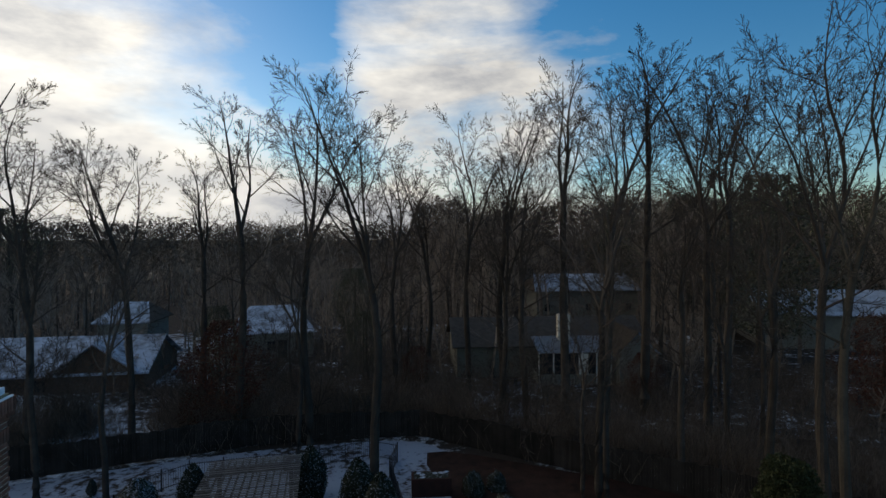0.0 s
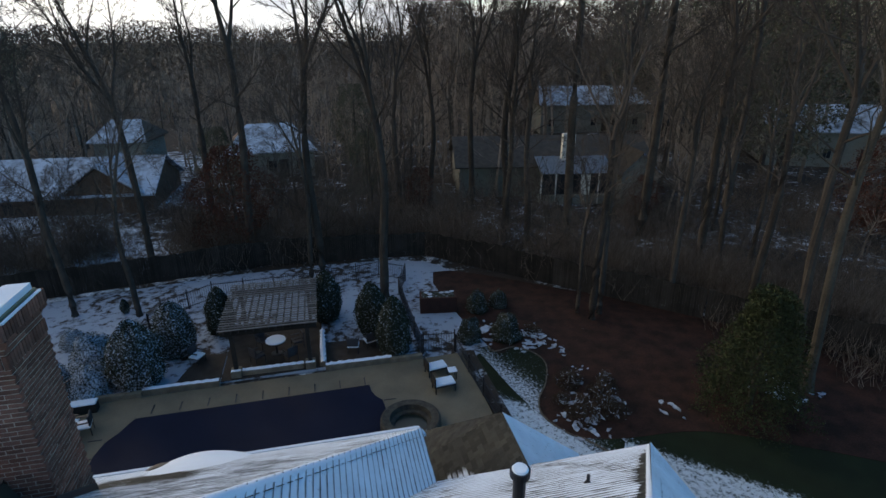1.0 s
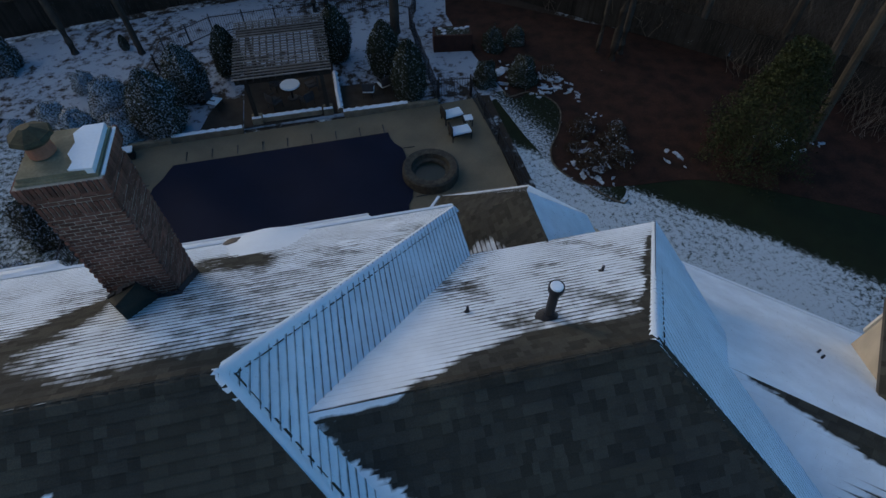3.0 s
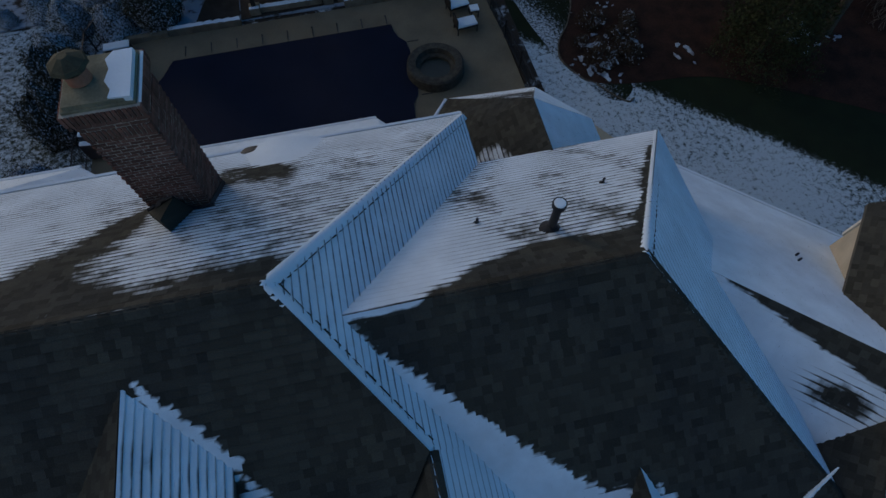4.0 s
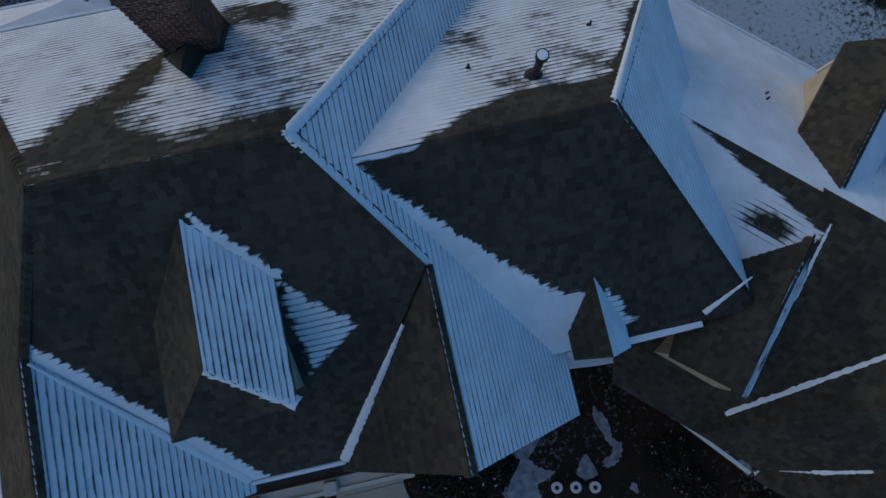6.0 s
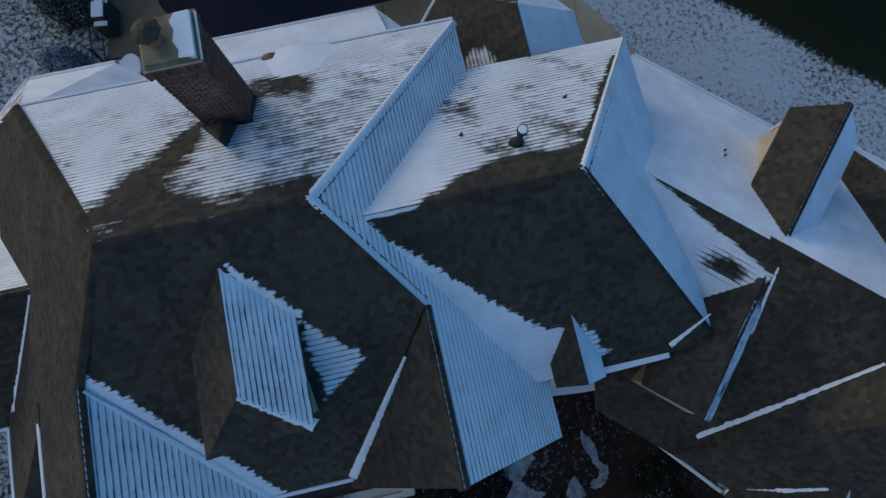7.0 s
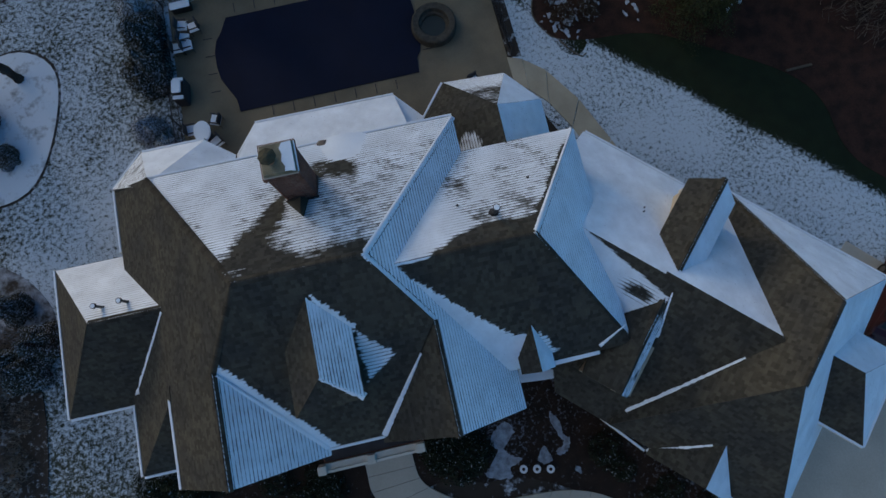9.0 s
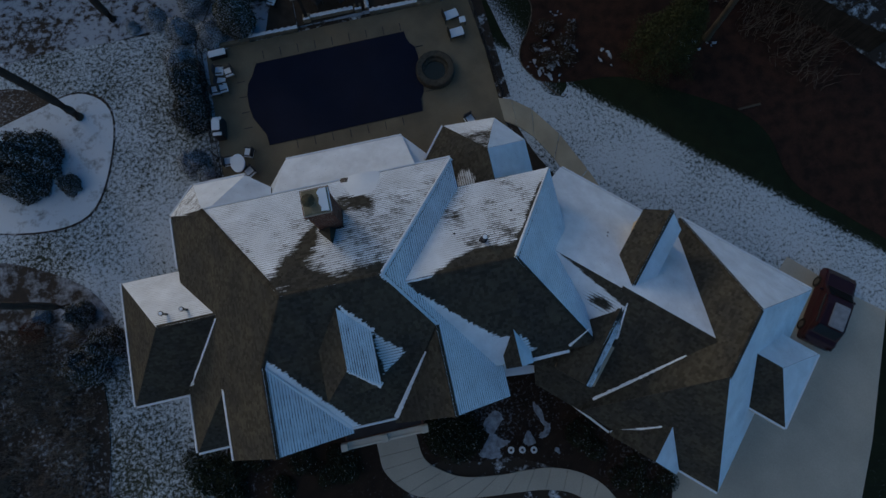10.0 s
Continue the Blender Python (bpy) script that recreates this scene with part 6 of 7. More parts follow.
iron_fence([(3.72, 23.25), (3.62, 27.0), (3.6, 30.3), (4.3, 32.2)], "black iron fence between the garden beds")
iron_fence([(3.84, 23.5), (5.4, 23.35)], "black iron garden gate")
iron_fence([(-10.0, 28.6), (-9.8, 30.4), (-7.4, 32.1), (-0.3, 32.5), (2.7, 33.3), (4.3, 32.2)], "black iron fence behind the pergola")
iron_fence([(-11.95, 13.6), (-12.0, 22.6), (-10.6, 25.4), (-10.0, 28.6)], "black iron fence along the patio and shrubs")
iron_fence([(5.45, 23.3), (6.05, 15.7)], "black iron fence along the patio edge", 0.9)
sheet("edge_bed", [(5.72, 23.3), (6.35, 23.2), (6.6, 15.5), (5.9, 15.6)], 0.02, M_GROUND, "dark narrow bed along the patio edge", "garden bed")


# ---------------------------------------------------------------- shrubs
def foliage(seed, count, size, shape, ratio=0.45):
    """Many small leaf blades on an uneven body: shape(a, h, q) gives a point for angle, height share and depth share."""
    rng = random.Random(seed)
    verts, faces = [], []
    for _ in range(count):
        a, h, q = rng.uniform(0, math.tau), rng.random(), rng.random()
        p = shape(a, h, q, rng)
        n = Vector((rng.gauss(0, 1), rng.gauss(0, 1), rng.gauss(0.4, 0.8))).normalized()
        t = n.orthogonal().normalized()
        t = Matrix.Rotation(rng.uniform(0, 6.28), 3, n) @ t
        b = n.cross(t)
        s = size * rng.uniform(0.6, 1.4)
        k = len(verts)
        verts += [p - t * s, p - b * s * ratio, p + t * s, p + b * s * ratio]
        faces.append((k, k + 1, k + 2, k + 3))
    return verts, faces


def cone_shape(r, h, lump):
    def f(a, t, q, rng):
        t = t ** 0.8
        prof = (0.80 + 0.66 * t) if t < 0.30 else math.sqrt(max(0.0, 1 - ((t - 0.30) / 0.70) ** 2)) ** 1.25
        wob = 1 + lump * noise.noise((2.2 * math.cos(a), 2.2 * math.sin(a), 4 * t))
        d = r * prof * wob * (1 - 0.40 * q * q)
        return Vector((d * math.cos(a), d * math.sin(a), 0.08 + h * t * (1 + 0.04 * math.sin(7 * a))))
    return f


def ball_shape(r, h, lump):
    def f(a, t, q, rng):
        e = math.asin(min(1.0, t * 1.08 - 0.08 if t > 0.08 else 0.0))
        wob = 1 + lump * noise.noise((1.6 * math.cos(a) * r, 1.6 * math.sin(a) * r, 2.5 * t))
        d = math.cos(e) ** 0.8 * r * wob * (1 - 0.4 * q * q)
        return Vector((d * math.cos(a), d * math.sin(a), 0.05 + h * math.sin(e) * wob * (1 - 0.25 * q * q)))
    return f


def shrub(seed, shape, count, size, mat, label, m, group, core=None, category="shrub"):
    ob = thing("shrub", label, category, m, group)
    c = new("leaves", raw_mesh("leaves", foliage(seed, count, size, shape), mat))
    c.parent = ob
    if core:
        bm = bmesh.new()
        a = random.Random(seed)
        rings = [[bm.verts.new(shape(k * math.tau / 22, t / 12, 0.45, a) * a.uniform(0.97, 1.03)) for k in range(22)] for t in range(13)]
        for p, q in zip(rings, rings[1:]):
            for k in range(22):
                bm.faces.new((p[k], p[(k + 1) % 22], q[(k + 1) % 22], q[k]))
        bm.faces.new(rings[12])
        for f in bm.faces:
            f.smooth = True
        part("inner_growth", bm, core, ob)
    part("stem", rod(bmesh.new(), (0, 0, -0.1), (0, 0, 0.5), 0.06, 0.03, 7), M_BARK, ob)
    return ob


cone_a = shrub(1, cone_shape(1.18, 3.1, 0.30), 9500, 0.046, M_HOLLY, "broad cone-shaped evergreen dusted with snow", pose(-9.25, 23.9, 0), "evergreen cones round the pergola", M_CORE)
cone_b = shrub(2, cone_shape(0.85, 2.8, 0.22), 6500, 0.046, M_CEDAR, "dark narrow cone-shaped evergreen", pose(1.55, 26.2, 0), "evergreen cones round the pergola", M_CORE_DARK)
for src, x, y, s, a in ((cone_a, -8.2, 26.3, 0.88, 70), (cone_b, -0.75, 28.2, 1.0, 140), (cone_b, 2.45, 23.95, 1.05, 30), (cone_b, -6.3, 28.0, 0.90, 200), (cone_b, -12.1, 31.6, 0.30, 60)):
    copy_thing(src, pose(x, y, 0, 0, 0, a) @ Matrix.Scale(s, 4)).matrix_world = pose(x, y, 0, 0, 0, a) @ Matrix.Scale(s, 4)
ball_a = shrub(3, ball_shape(1.0, 1.5, 0.25), 7000, 0.036, M_BALL, "rounded evergreen shrub dusted with snow", pose(-11.9, 26.2, 0), "rounded shrubs beside the patio", M_CORE_SNOW)
ball_b = shrub(4, ball_shape(1.08, 1.9, 0.45), 9500, 0.046, M_LOOSE, "loose dark evergreen shrub with flecks of snow", pose(-12.9, 20.4, 0), "rounded shrubs beside the patio", M_CORE)
ball_c = shrub(7, ball_shape(1.05, 1.7, 0.35), 7000, 0.045, M_CEDAR, "dark rounded evergreen shrub in the garden corner", pose(6.47, 24.3, 0) @ Matrix.Scale(0.62, 4), "rounded shrubs beside the patio", M_CORE_DARK)
for src, x, y, s, a in ((ball_a, -11.1, 23.6, 0.90, 40), (ball_a, -13.6, 28.3, 0.58, 90), (ball_a, -14.4, 25.5, 0.72, 10), (ball_a, -16.0, 25.3, 0.42, 20), (ball_a, -13.0, 24.2, 0.9, 250), (ball_a, -13.35, 22.2, 0.95, 130), (ball_b, -13.0, 18.4, 1.0, 80),
                        (ball_a, -13.5, 15.4, 0.85, 300), (ball_a, -12.7, 14.4, 0.6, 60), (ball_b, -12.6, 21.5, 0.55, 10), (ball_c, 8.35, 24.0, 0.70, 100), (ball_c, 7.7, 27.3, 0.60, 190), (ball_c, 9.1, 27.6, 0.5, 60), (ball_b, -22.5, 17.6, 1.35, 0), (ball_b, -24.4, 17.3, 1.3, 50), (ball_b, -23.3, 16.1, 1.0, 150), (ball_b, -20.9, 15.6, 0.55, 20),
                        (ball_b, -19.6, 5.6, 0.9, 0), (ball_b, -20.8, 4.6, 1.0, 70), (ball_b, -21.0, 7.6, 0.7, 10), (ball_a, -23.4, 8.0, 0.5, 0), (ball_b, -18.0, 31.0, 0.8, 0)):
    copy_thing(src, pose(x, y, 0, 0, 0, a) @ Matrix.Scale(s, 4)).matrix_world = pose(x, y, 0, 0, 0, a) @ Matrix.Scale(s, 4)

M_DRY = leafy("dry_perennials", (0.075, 0.055, 0.036), (0.05, 0.036, 0.024), 0.06)
dry = shrub(5, ball_shape(0.62, 0.6, 0.6), 1800, 0.035, M_DRY, "low dry shrub with clumps of snow", pose(9.82, 19.55, 0), "dry shrubs in the mulch bed")
for x, y, s, a in ((10.8, 18.3, 1.1, 40), (9.5, 17.35, 1.1, 80), (10.75, 17.2, 0.95, 120), (11.5, 19.3, 0.7, 200), (9.0, 18.4, 0.6, 10), (9.9, 24.3, 0.7, 140)):
    copy_thing(dry, pose(x, y, 0, 0, 0, a) @ Matrix.Scale(s, 4)).matrix_world = pose(x, y, 0, 0, 0, a) @ Matrix.Scale(s, 4)
low = shrub(6, ball_shape(0.75, 0.55, 0.5), 1500, 0.05, M_CEDAR, "low dark clipped shrub flecked with snow", pose(-1.6, -3.2, 0), "low shrubs along the front of the house")
for k in range(44):
    a = random.Random(100 + k)
    if k < 10:
        x, y = a.uniform(-2.6, -0.5), a.uniform(-4.9, -2.6)
    elif k < 20:
        x, y = a.uniform(-12.6, -7.2), a.uniform(-4.6, -2.4)
    elif k < 38:
        x, y = a.uniform(-17.0, -13.6), a.uniform(-5.0, -1.0)
        if x < -14.2 - 0.6 * (y + 5.0):
            x = -14.2
    else:
        x, y = wing(a.uniform(7.5, 13.5), a.uniform(-1.0, 0.4))
    m = pose(x, y, 0, 0, 0, a.uniform(0, 360)) @ Matrix.Scale(a.uniform(0.7, 1.15), 4)
    copy_thing(low, m).matrix_world = m
fir = thing("conifer", "dark green conifer with drooping sprays", "tree", pose(16.5, 16.2, 0))


def fir_shape(a, t, q, rng):
    tier = math.floor(t * 9) / 9
    f = t * 9 - math.floor(t * 9)
    lump = 0.78 + 0.75 * noise.noise((2.0 * math.cos(a), 2.0 * math.sin(a), 4.5 * t)) + 0.20 * rng.random()
    d = 2.2 * (1 - 0.85 * t) ** 0.62 * (1 - 0.12 * f) * (0.25 + 0.75 * math.sqrt(q)) * (0.45 + 0.7 * lump)
    return Vector((d * math.cos(a), d * math.sin(a), 0.3 + 5.3 * t - 0.10 * d + 0.12 * (tier - t)))


c = new("sprays", raw_mesh("sprays", foliage(9, 26000, 0.055, fir_shape), M_FIR))
c.parent = fir
part("trunk", rod(bmesh.new(), (0, 0, -0.2), (0, 0, 5.3), 0.14, 0.03, 9), M_BARK, fir)

def ragged(points, amount, seed):
    """A smooth outline with a torn edge."""
    a = random.Random(seed)
    return [(x + a.gauss(0, amount), y + a.gauss(0, amount)) for x, y in smooth_plan(points, 7)]


# patches of snow left on the mulch
rng = random.Random(77)
CLUMPS = [(10.23, 19.46, 0.30), (9.49, 18.21, 0.40), (10.04, 17.09, 0.34), (11.37, 18.06, 0.30), (8.65, 17.52, 0.22), (8.8, 16.75, 0.28), (9.36, 16.3, 0.30), (10.83, 20.38, 0.16), (11.75, 19.71, 0.20),
          (9.38, 24.14, 0.24), (9.3, 23.17, 0.36), (9.81, 23.05, 0.26), (10.33, 23.67, 0.24), (10.48, 22.66, 0.26), (10.67, 22.14, 0.20), (9.81, 23.79, 0.30), (8.98, 22.8, 0.26), (7.4, 25.0, 0.55), (7.3, 24.0, 0.34), (8.5, 25.4, 0.4), (13.5, 17.0, 0.34), (18.9, 16.9, 0.50), (18.3, 16.5, 0.42), (19.2, 17.4, 0.3), (20.35, 16.3, 0.2)]
for x, y, r in CLUMPS:
    for piece in range(6):
        size = r * (0.66 if piece == 0 else rng.uniform(0.14, 0.42))
        cx, cy = (x, y) if piece == 0 else (x + rng.gauss(0, 1.2 * r), y + rng.gauss(0, 1.2 * r))
        turn, pts = rng.uniform(0, 3.14), []
        for n in range(9):
            q = size * rng.uniform(0.4, 1.35)
            u, v = q * math.cos(n * math.tau / 9) * 1.35, q * math.sin(n * math.tau / 9) * 0.75
            pts.append((cx + u * math.cos(turn) - v * math.sin(turn), cy + u * math.sin(turn) + v * math.cos(turn)))
        solid("snow_patch", prism(bmesh.new(), ragged(pts, 0.012, round(x * 100) + piece), -0.02, 0.04), M_SNOW_OLD, "small ragged patch of old snow on mulch", "snow patch", "snow patches on the mulch")
edging = thing("bed_edging", "thin line of edging stones round the mulch bed", "edging")
line = [Vector(p) for p in smooth_plan(BED_EDGE[:10] + [(10.0, 30.0)], 6)[:54]]
for a, b in zip(line, line[1:]):
    d = (b - a)
    if d.length > 0.05:
        m = Matrix.Translation((*((a + b) / 2), 0)) @ Matrix.Rotation(math.atan2(d.y, d.x), 4, "Z")
        part("edging_stone", box(bmesh.new(), -d.length / 2 + 0.01, d.length / 2 - 0.01, -0.03, 0.03, -0.05, 0.05, m), M_STONE_DARK, edging)
DRIFTS = [
    [(0.67, -3.11), (1.21, -2.92), (1.47, -3.45), (0.82, -4.08), (1.18, -4.5), (1.6, -4.72), (0.92, -5.0), (0.87, -5.46), (-0.05, -5.28), (-0.22, -4.91), (0.47, -4.21), (0.28, -3.65)],
    [(3.41, -2.94), (3.72, -3.4), (3.76, -4.04), (4.0, -4.34), (3.80, -4.81), (3.36, -4.98), (3.28, -4.75), (3.68, -4.43), (3.50, -3.95), (3.30, -3.33)],
    [(2.71, -4.37), (3.0, -5.0), (2.8, -5.2), (2.45, -5.1), (2.35, -4.87)],
    [(4.0, -5.6), (4.2, -5.75), (4.15, -5.95), (3.95, -5.8)],
]
for k, pts in enumerate(DRIFTS):
    solid("snow_patch", prism(bmesh.new(), ragged(pts, 0.028, k), -0.02, 0.035), M_SNOW_THIN, "ragged drift of old snow in the front bed", "snow patch", "snow patches in the front bed")
for k, (x, y) in enumerate(((1.5, -5.15), (2.12, -5.28), (2.75, -5.42))):
    pot = thing("garden_pot", "small white round pot beside the walk", "pot", pose(x, y, 0.02), "pots in the front bed")
    bm = bmesh.new()
    rod(bm, (0, 0, 0), (0, 0, 0.24), 0.14, 0.19, 18)
    part("pot_body", bm, M_WHITE, pot)
    part("soil", rod(bmesh.new(), (0, 0, 0.22), (0, 0, 0.255), 0.075, 0.075, 14), M_MULCH, pot, "dark soil")

# ---------------------------------------------------------------- car
car = thing("car", "dark red crossover car with snow on its roof", "car", Matrix.Translation((*wing(16.55, 13.35), 0.03)) @ Matrix.Rotation(radians(-43 + 4), 4, "Z"))
bm = bmesh.new()
side = [(-2.28, 0.42), (-2.30, 0.80), (-2.05, 1.02), (-1.75, 1.10), (-1.30, 1.55), (0.10, 1.60), (0.55, 1.52), (1.18, 1.08), (1.95, 0.98), (2.25, 0.80), (2.30, 0.45), (2.10, 0.28), (-2.1, 0.28)]
rings = []
for w, inset in ((-0.90, 0.10), (-0.80, 0.0), (0.80, 0.0), (0.90, 0.10)):
    row = []
    for y, z in side:
        tuck = 0.16 * max(0.0, z - 1.0) / 0.6
        x = w * (1 - tuck)
        row.append(bm.verts.new((x, y * (1 - 0.02 * (inset > 0)), z - (0.03 if inset and z > 0.5 else 0))))
    rings.append(row)
for i in range(3):
    for k in range(len(side)):
        j = (k + 1) % len(side)
        bm.faces.new((rings[i][k], rings[i][j], rings[i + 1][j], rings[i + 1][k]))
bm.faces.new(rings[0])
bm.faces.new(rings[3][::-1])
bmesh.ops.recalc_face_normals(bm, faces=bm.faces)
bmesh.ops.bevel(bm, geom=[e for e in bm.edges if e.calc_length() > 0.5], offset=0.035, segments=2, affect="EDGES")
body = part("body", bm, M_CARPAINT, car)
for y0, z0, y1, z1, name in ((0.60, 1.50, 1.14, 1.12, "windscreen"), (-1.72, 1.14, -1.32, 1.54, "rear_window")):
    bm = bmesh.new()
    q = [bm.verts.new(p) for p in ((-0.66, y0, z0 + 0.02), (0.66, y0, z0 + 0.02), (0.72, y1, z1 + 0.02), (-0.72, y1, z1 + 0.02))]
    f = bm.faces.new(q)
    bmesh.ops.solidify(bm, geom=[f], thickness=0.02)
    part(name, bm, M_GLASS, car)
for x in (-1, 1):
    bm = bmesh.new()
    prism(bm, [(-1.45, 1.12), (0.95, 1.12), (0.45, 1.46), (-1.15, 1.48)], 0.0, 0.02)
    m = Matrix(((0, 0, x, x * 0.79), (1, 0, 0, 0), (0, 1, 0, 0), (0, 0, 0, 1)))
    bmesh.ops.transform(bm, matrix=m, verts=bm.verts)
    bmesh.ops.recalc_face_normals(bm, faces=bm.faces)
    part("side_window", bm, M_GLASS, car)
    part("mirror", box(bmesh.new(), x * 0.98 - 0.09, x * 0.98 + 0.09, 0.72, 0.86, 1.02, 1.16, bevel=0.03), M_CARPAINT, car)
    part("headlight", box(bmesh.new(), x * 0.64 - 0.16, x * 0.64 + 0.16, 2.16, 2.26, 0.68, 0.80, bevel=0.02), M_WHITE, car)
    part("tail_light", box(bmesh.new(), x * 0.70 - 0.12, x * 0.70 + 0.12, -2.31, -2.22, 0.80, 0.98, bevel=0.02), M_CARPAINT, car)
    for y in (-1.38, 1.38):
        wh = part("wheel", rod(bmesh.new(), (x * 0.70, y, 0.34), (x * 0.92, y, 0.34), 0.34, 0.34, 22), M_RUBBER, car)
        part("rim", rod(bmesh.new(), (x * 0.91, y, 0.34), (x * 0.93, y, 0.34), 0.21, 0.19, 16), M_STEEL, wh)
bm = bmesh.new()
box(bm, -0.28, 0.62, -1.22, 0.22, 1.575, 1.625, bevel=0.03)
part("roof_snow", bm, M_CARSNOW, car, "sheet of snow on the roof")


# ---------------------------------------------------------------- neighbours' houses
def plain_house(x, y, yaw, length, depth, eave, ridge, wall_mat, label, hip=1.5, windows=4, lift=0.0, roof_mat=None):
    """A low house with a hipped or gabled roof under snow; its long side faces the garden."""
    z0 = min(rise(x, y), 3.2) + lift
    ob = thing("neighbour_house", label, "house", Matrix.Translation((x, y, z0)) @ Matrix.Rotation(radians(yaw), 4, "Z"))
    part("wall", box(bmesh.new(), -length / 2, length / 2, -depth / 2, depth / 2, -1.2, eave), wall_mat, ob)
    o, t = 0.45, 0.14
    L, D = length / 2 + o, depth / 2 + o
    for s in (-1, 1):
        bm = bmesh.new()
        top = [(-L, s * D, eave), (L, s * D, eave), (L - hip, 0, ridge), (-L + hip, 0, ridge)]
        a = [bm.verts.new(p) for p in top]
        b = [bm.verts.new((p[0], p[1], p[2] - t)) for p in top]
        bm.faces.new(a), bm.faces.new(b[::-1])
        for i in range(4):
            bm.faces.new((a[i], a[(i + 1) % 4], b[(i + 1) % 4], b[i]))
        bmesh.ops.recalc_face_normals(bm, faces=bm.faces)
        part("roof", bm, roof_mat or M_ROOFSNOW, ob)
        if hip > 0:
            bm = bmesh.new()
            top = [(s * L, -D, eave), (s * L, D, eave), (s * (L - hip), 0, ridge)]
            a = [bm.verts.new(p) for p in top]
            b = [bm.verts.new((p[0], p[1], p[2] - t)) for p in top]
            bm.faces.new(a), bm.faces.new(b[::-1])
            for i in range(3):
                bm.faces.new((a[i], a[(i + 1) % 3], b[(i + 1) % 3], b[i]))
            bmesh.ops.recalc_face_normals(bm, faces=bm.faces)
            part("roof_end", bm, M_SHINGLE_FAR, ob)
    if hip == 0:
        for s in (-1, 1):
            bm = bmesh.new()
            tri = [(-depth / 2, eave - 0.05), (depth / 2, eave - 0.05), (0, ridge - 0.25)]
            a = [bm.verts.new((s * length / 2, y, z)) for y, z in tri]
            b = [bm.verts.new((s * (length / 2 - 0.2), y, z)) for y, z in tri]
            bm.faces.new(a), bm.faces.new(b[::-1])
            for i in range(3):
                bm.faces.new((a[(i + 1) % 3], a[i], b[i], b[(i + 1) % 3]))
            bmesh.ops.recalc_face_normals(bm, faces=bm.faces)
            part("gable", bm, wall_mat, ob)
    for k in range(windows):
        wx = -length / 2 + length * (k + 0.5) / windows
        window(wx, -depth / 2 - 0.01, 1.45, 1.0, 1.2, 0.0, ob, wall_mat)
    part("door", box(bmesh.new(), length * 0.08, length * 0.08 + 0.95, -depth / 2 - 0.05, -depth / 2 + 0.02, 0.0, 2.05), M_TIMBER, ob)
    return ob


M_ROOFSNOW = dusted("snowy_far_roof", (0.10, 0.09, 0.08), (0.08, 0.07, 0.06), 0.58, 0.9, 0.12, wide=0.35, detail=10.0, rough2=0.75, white=(0.50, 0.56, 0.64))
M_SHINGLE_FAR = material("far_shingle", (0.11, 0.085, 0.065), 0.9, vary=0.3)
plain_house(-24.0, 57.5, -3, 17, 9, 2.4, 5.0, M_SIDING_B, "low brown house under a snowy roof beyond the fence", 0.0, 5, -0.8)
gab = plain_house(-19.6, 55.2, 87, 5.4, 6.2, 2.6, 5.2, M_SIDING_B, "brown gabled wing with a snowy roof", 0.0, 0, -0.8)
plain_house(-22.0, 70.0, -6, 5.4, 6, 3.7, 5.7, M_SIDING, "grey house with a snowy roof behind trees", 1.5, 3)
plain_house(-6.0, 66.0, 4, 9.0, 8, 3.0, 5.5, M_SIDING, "two-storey grey house with a snowy hipped roof", 2.5, 3)
plain_house(42.0, 83.0, -6, 17, 8, 4.2, 6.6, M_SIDING, "long low house with a snowy roof among trees", 1.0, 5)
plain_house(61.0, 55.0, -24, 17, 9, 4.0, 6.6, M_SIDING, "pale house with a snowy roof beyond the tall trees", 0.0, 4)
M_SIDING_D = material("brown_boarding", (0.17, 0.165, 0.135), 0.85, vary=0.15)
M_SHINGLE_DARK = material("dark_far_shingle", (0.085, 0.073, 0.061), 0.9, vary=0.3)
main_nb = plain_house(22.6, 53.0, -9, 19, 8.5, 2.5, 4.7, M_SIDING_D, "low ranch house with a cream chimney and a glazed porch", 0.0, 0, 0.6, M_SHINGLE_DARK)
# its porch, chimney and gabled end
bm = bmesh.new()
ribs = 22
profile = []
for k in range(ribs):
    x0 = -2.2 + 7.0 * k / ribs
    profile += [(x0, 0.0), (x0 + 0.01, 0.06), (x0 + 0.07, 0.06), (x0 + 0.08, 0.0)]
profile.append((4.8, 0.0))
strip = [(bm.verts.new((x, -7.3, 2.35 + h)), bm.verts.new((x, -4.1, 3.35 + h))) for x, h in profile]
for p, q in zip(strip, strip[1:]):
    bm.faces.new((p[0], q[0], q[1], p[1]))
bmesh.ops.solidify(bm, geom=bm.faces[:], thickness=0.05)
part("porch_roof", bm, M_METALROOF, main_nb, "pale ribbed metal porch roof")
for k in range(6):
    x = -2.1 + 6.8 * k / 5
    part("porch_post", box(bmesh.new(), x - 0.06, x + 0.06, -7.2, -7.08, -0.6, 2.33), M_TRIM, main_nb)
    if k < 5:
        part("porch_screen", box(bmesh.new(), x + 0.06, x + 1.30, -7.12, -7.09, 0.35, 2.28), M_GLASS, main_nb)
part("porch_base", box(bmesh.new(), -2.2, 4.8, -7.2, -4.2, -1.2, 0.3), M_SIDING, main_nb)
part("porch_door", box(bmesh.new(), 1.6, 2.5, -7.26, -7.21, 0.3, 2.25), M_TRIM, main_nb)
part("chimney", box(bmesh.new(), 0.3, 1.5, -4.9, -4.3, 0.0, 5.6, bevel=0.03), M_TRIM, main_nb, "broad cream chimney")
bm = bmesh.new()
prism(bm, [(5.2, -8.0), (8.6, -8.0), (8.6, -4.0), (5.2, -4.0)], -1.2, 2.5)
part("end_wall", bm, M_SIDING, main_nb)
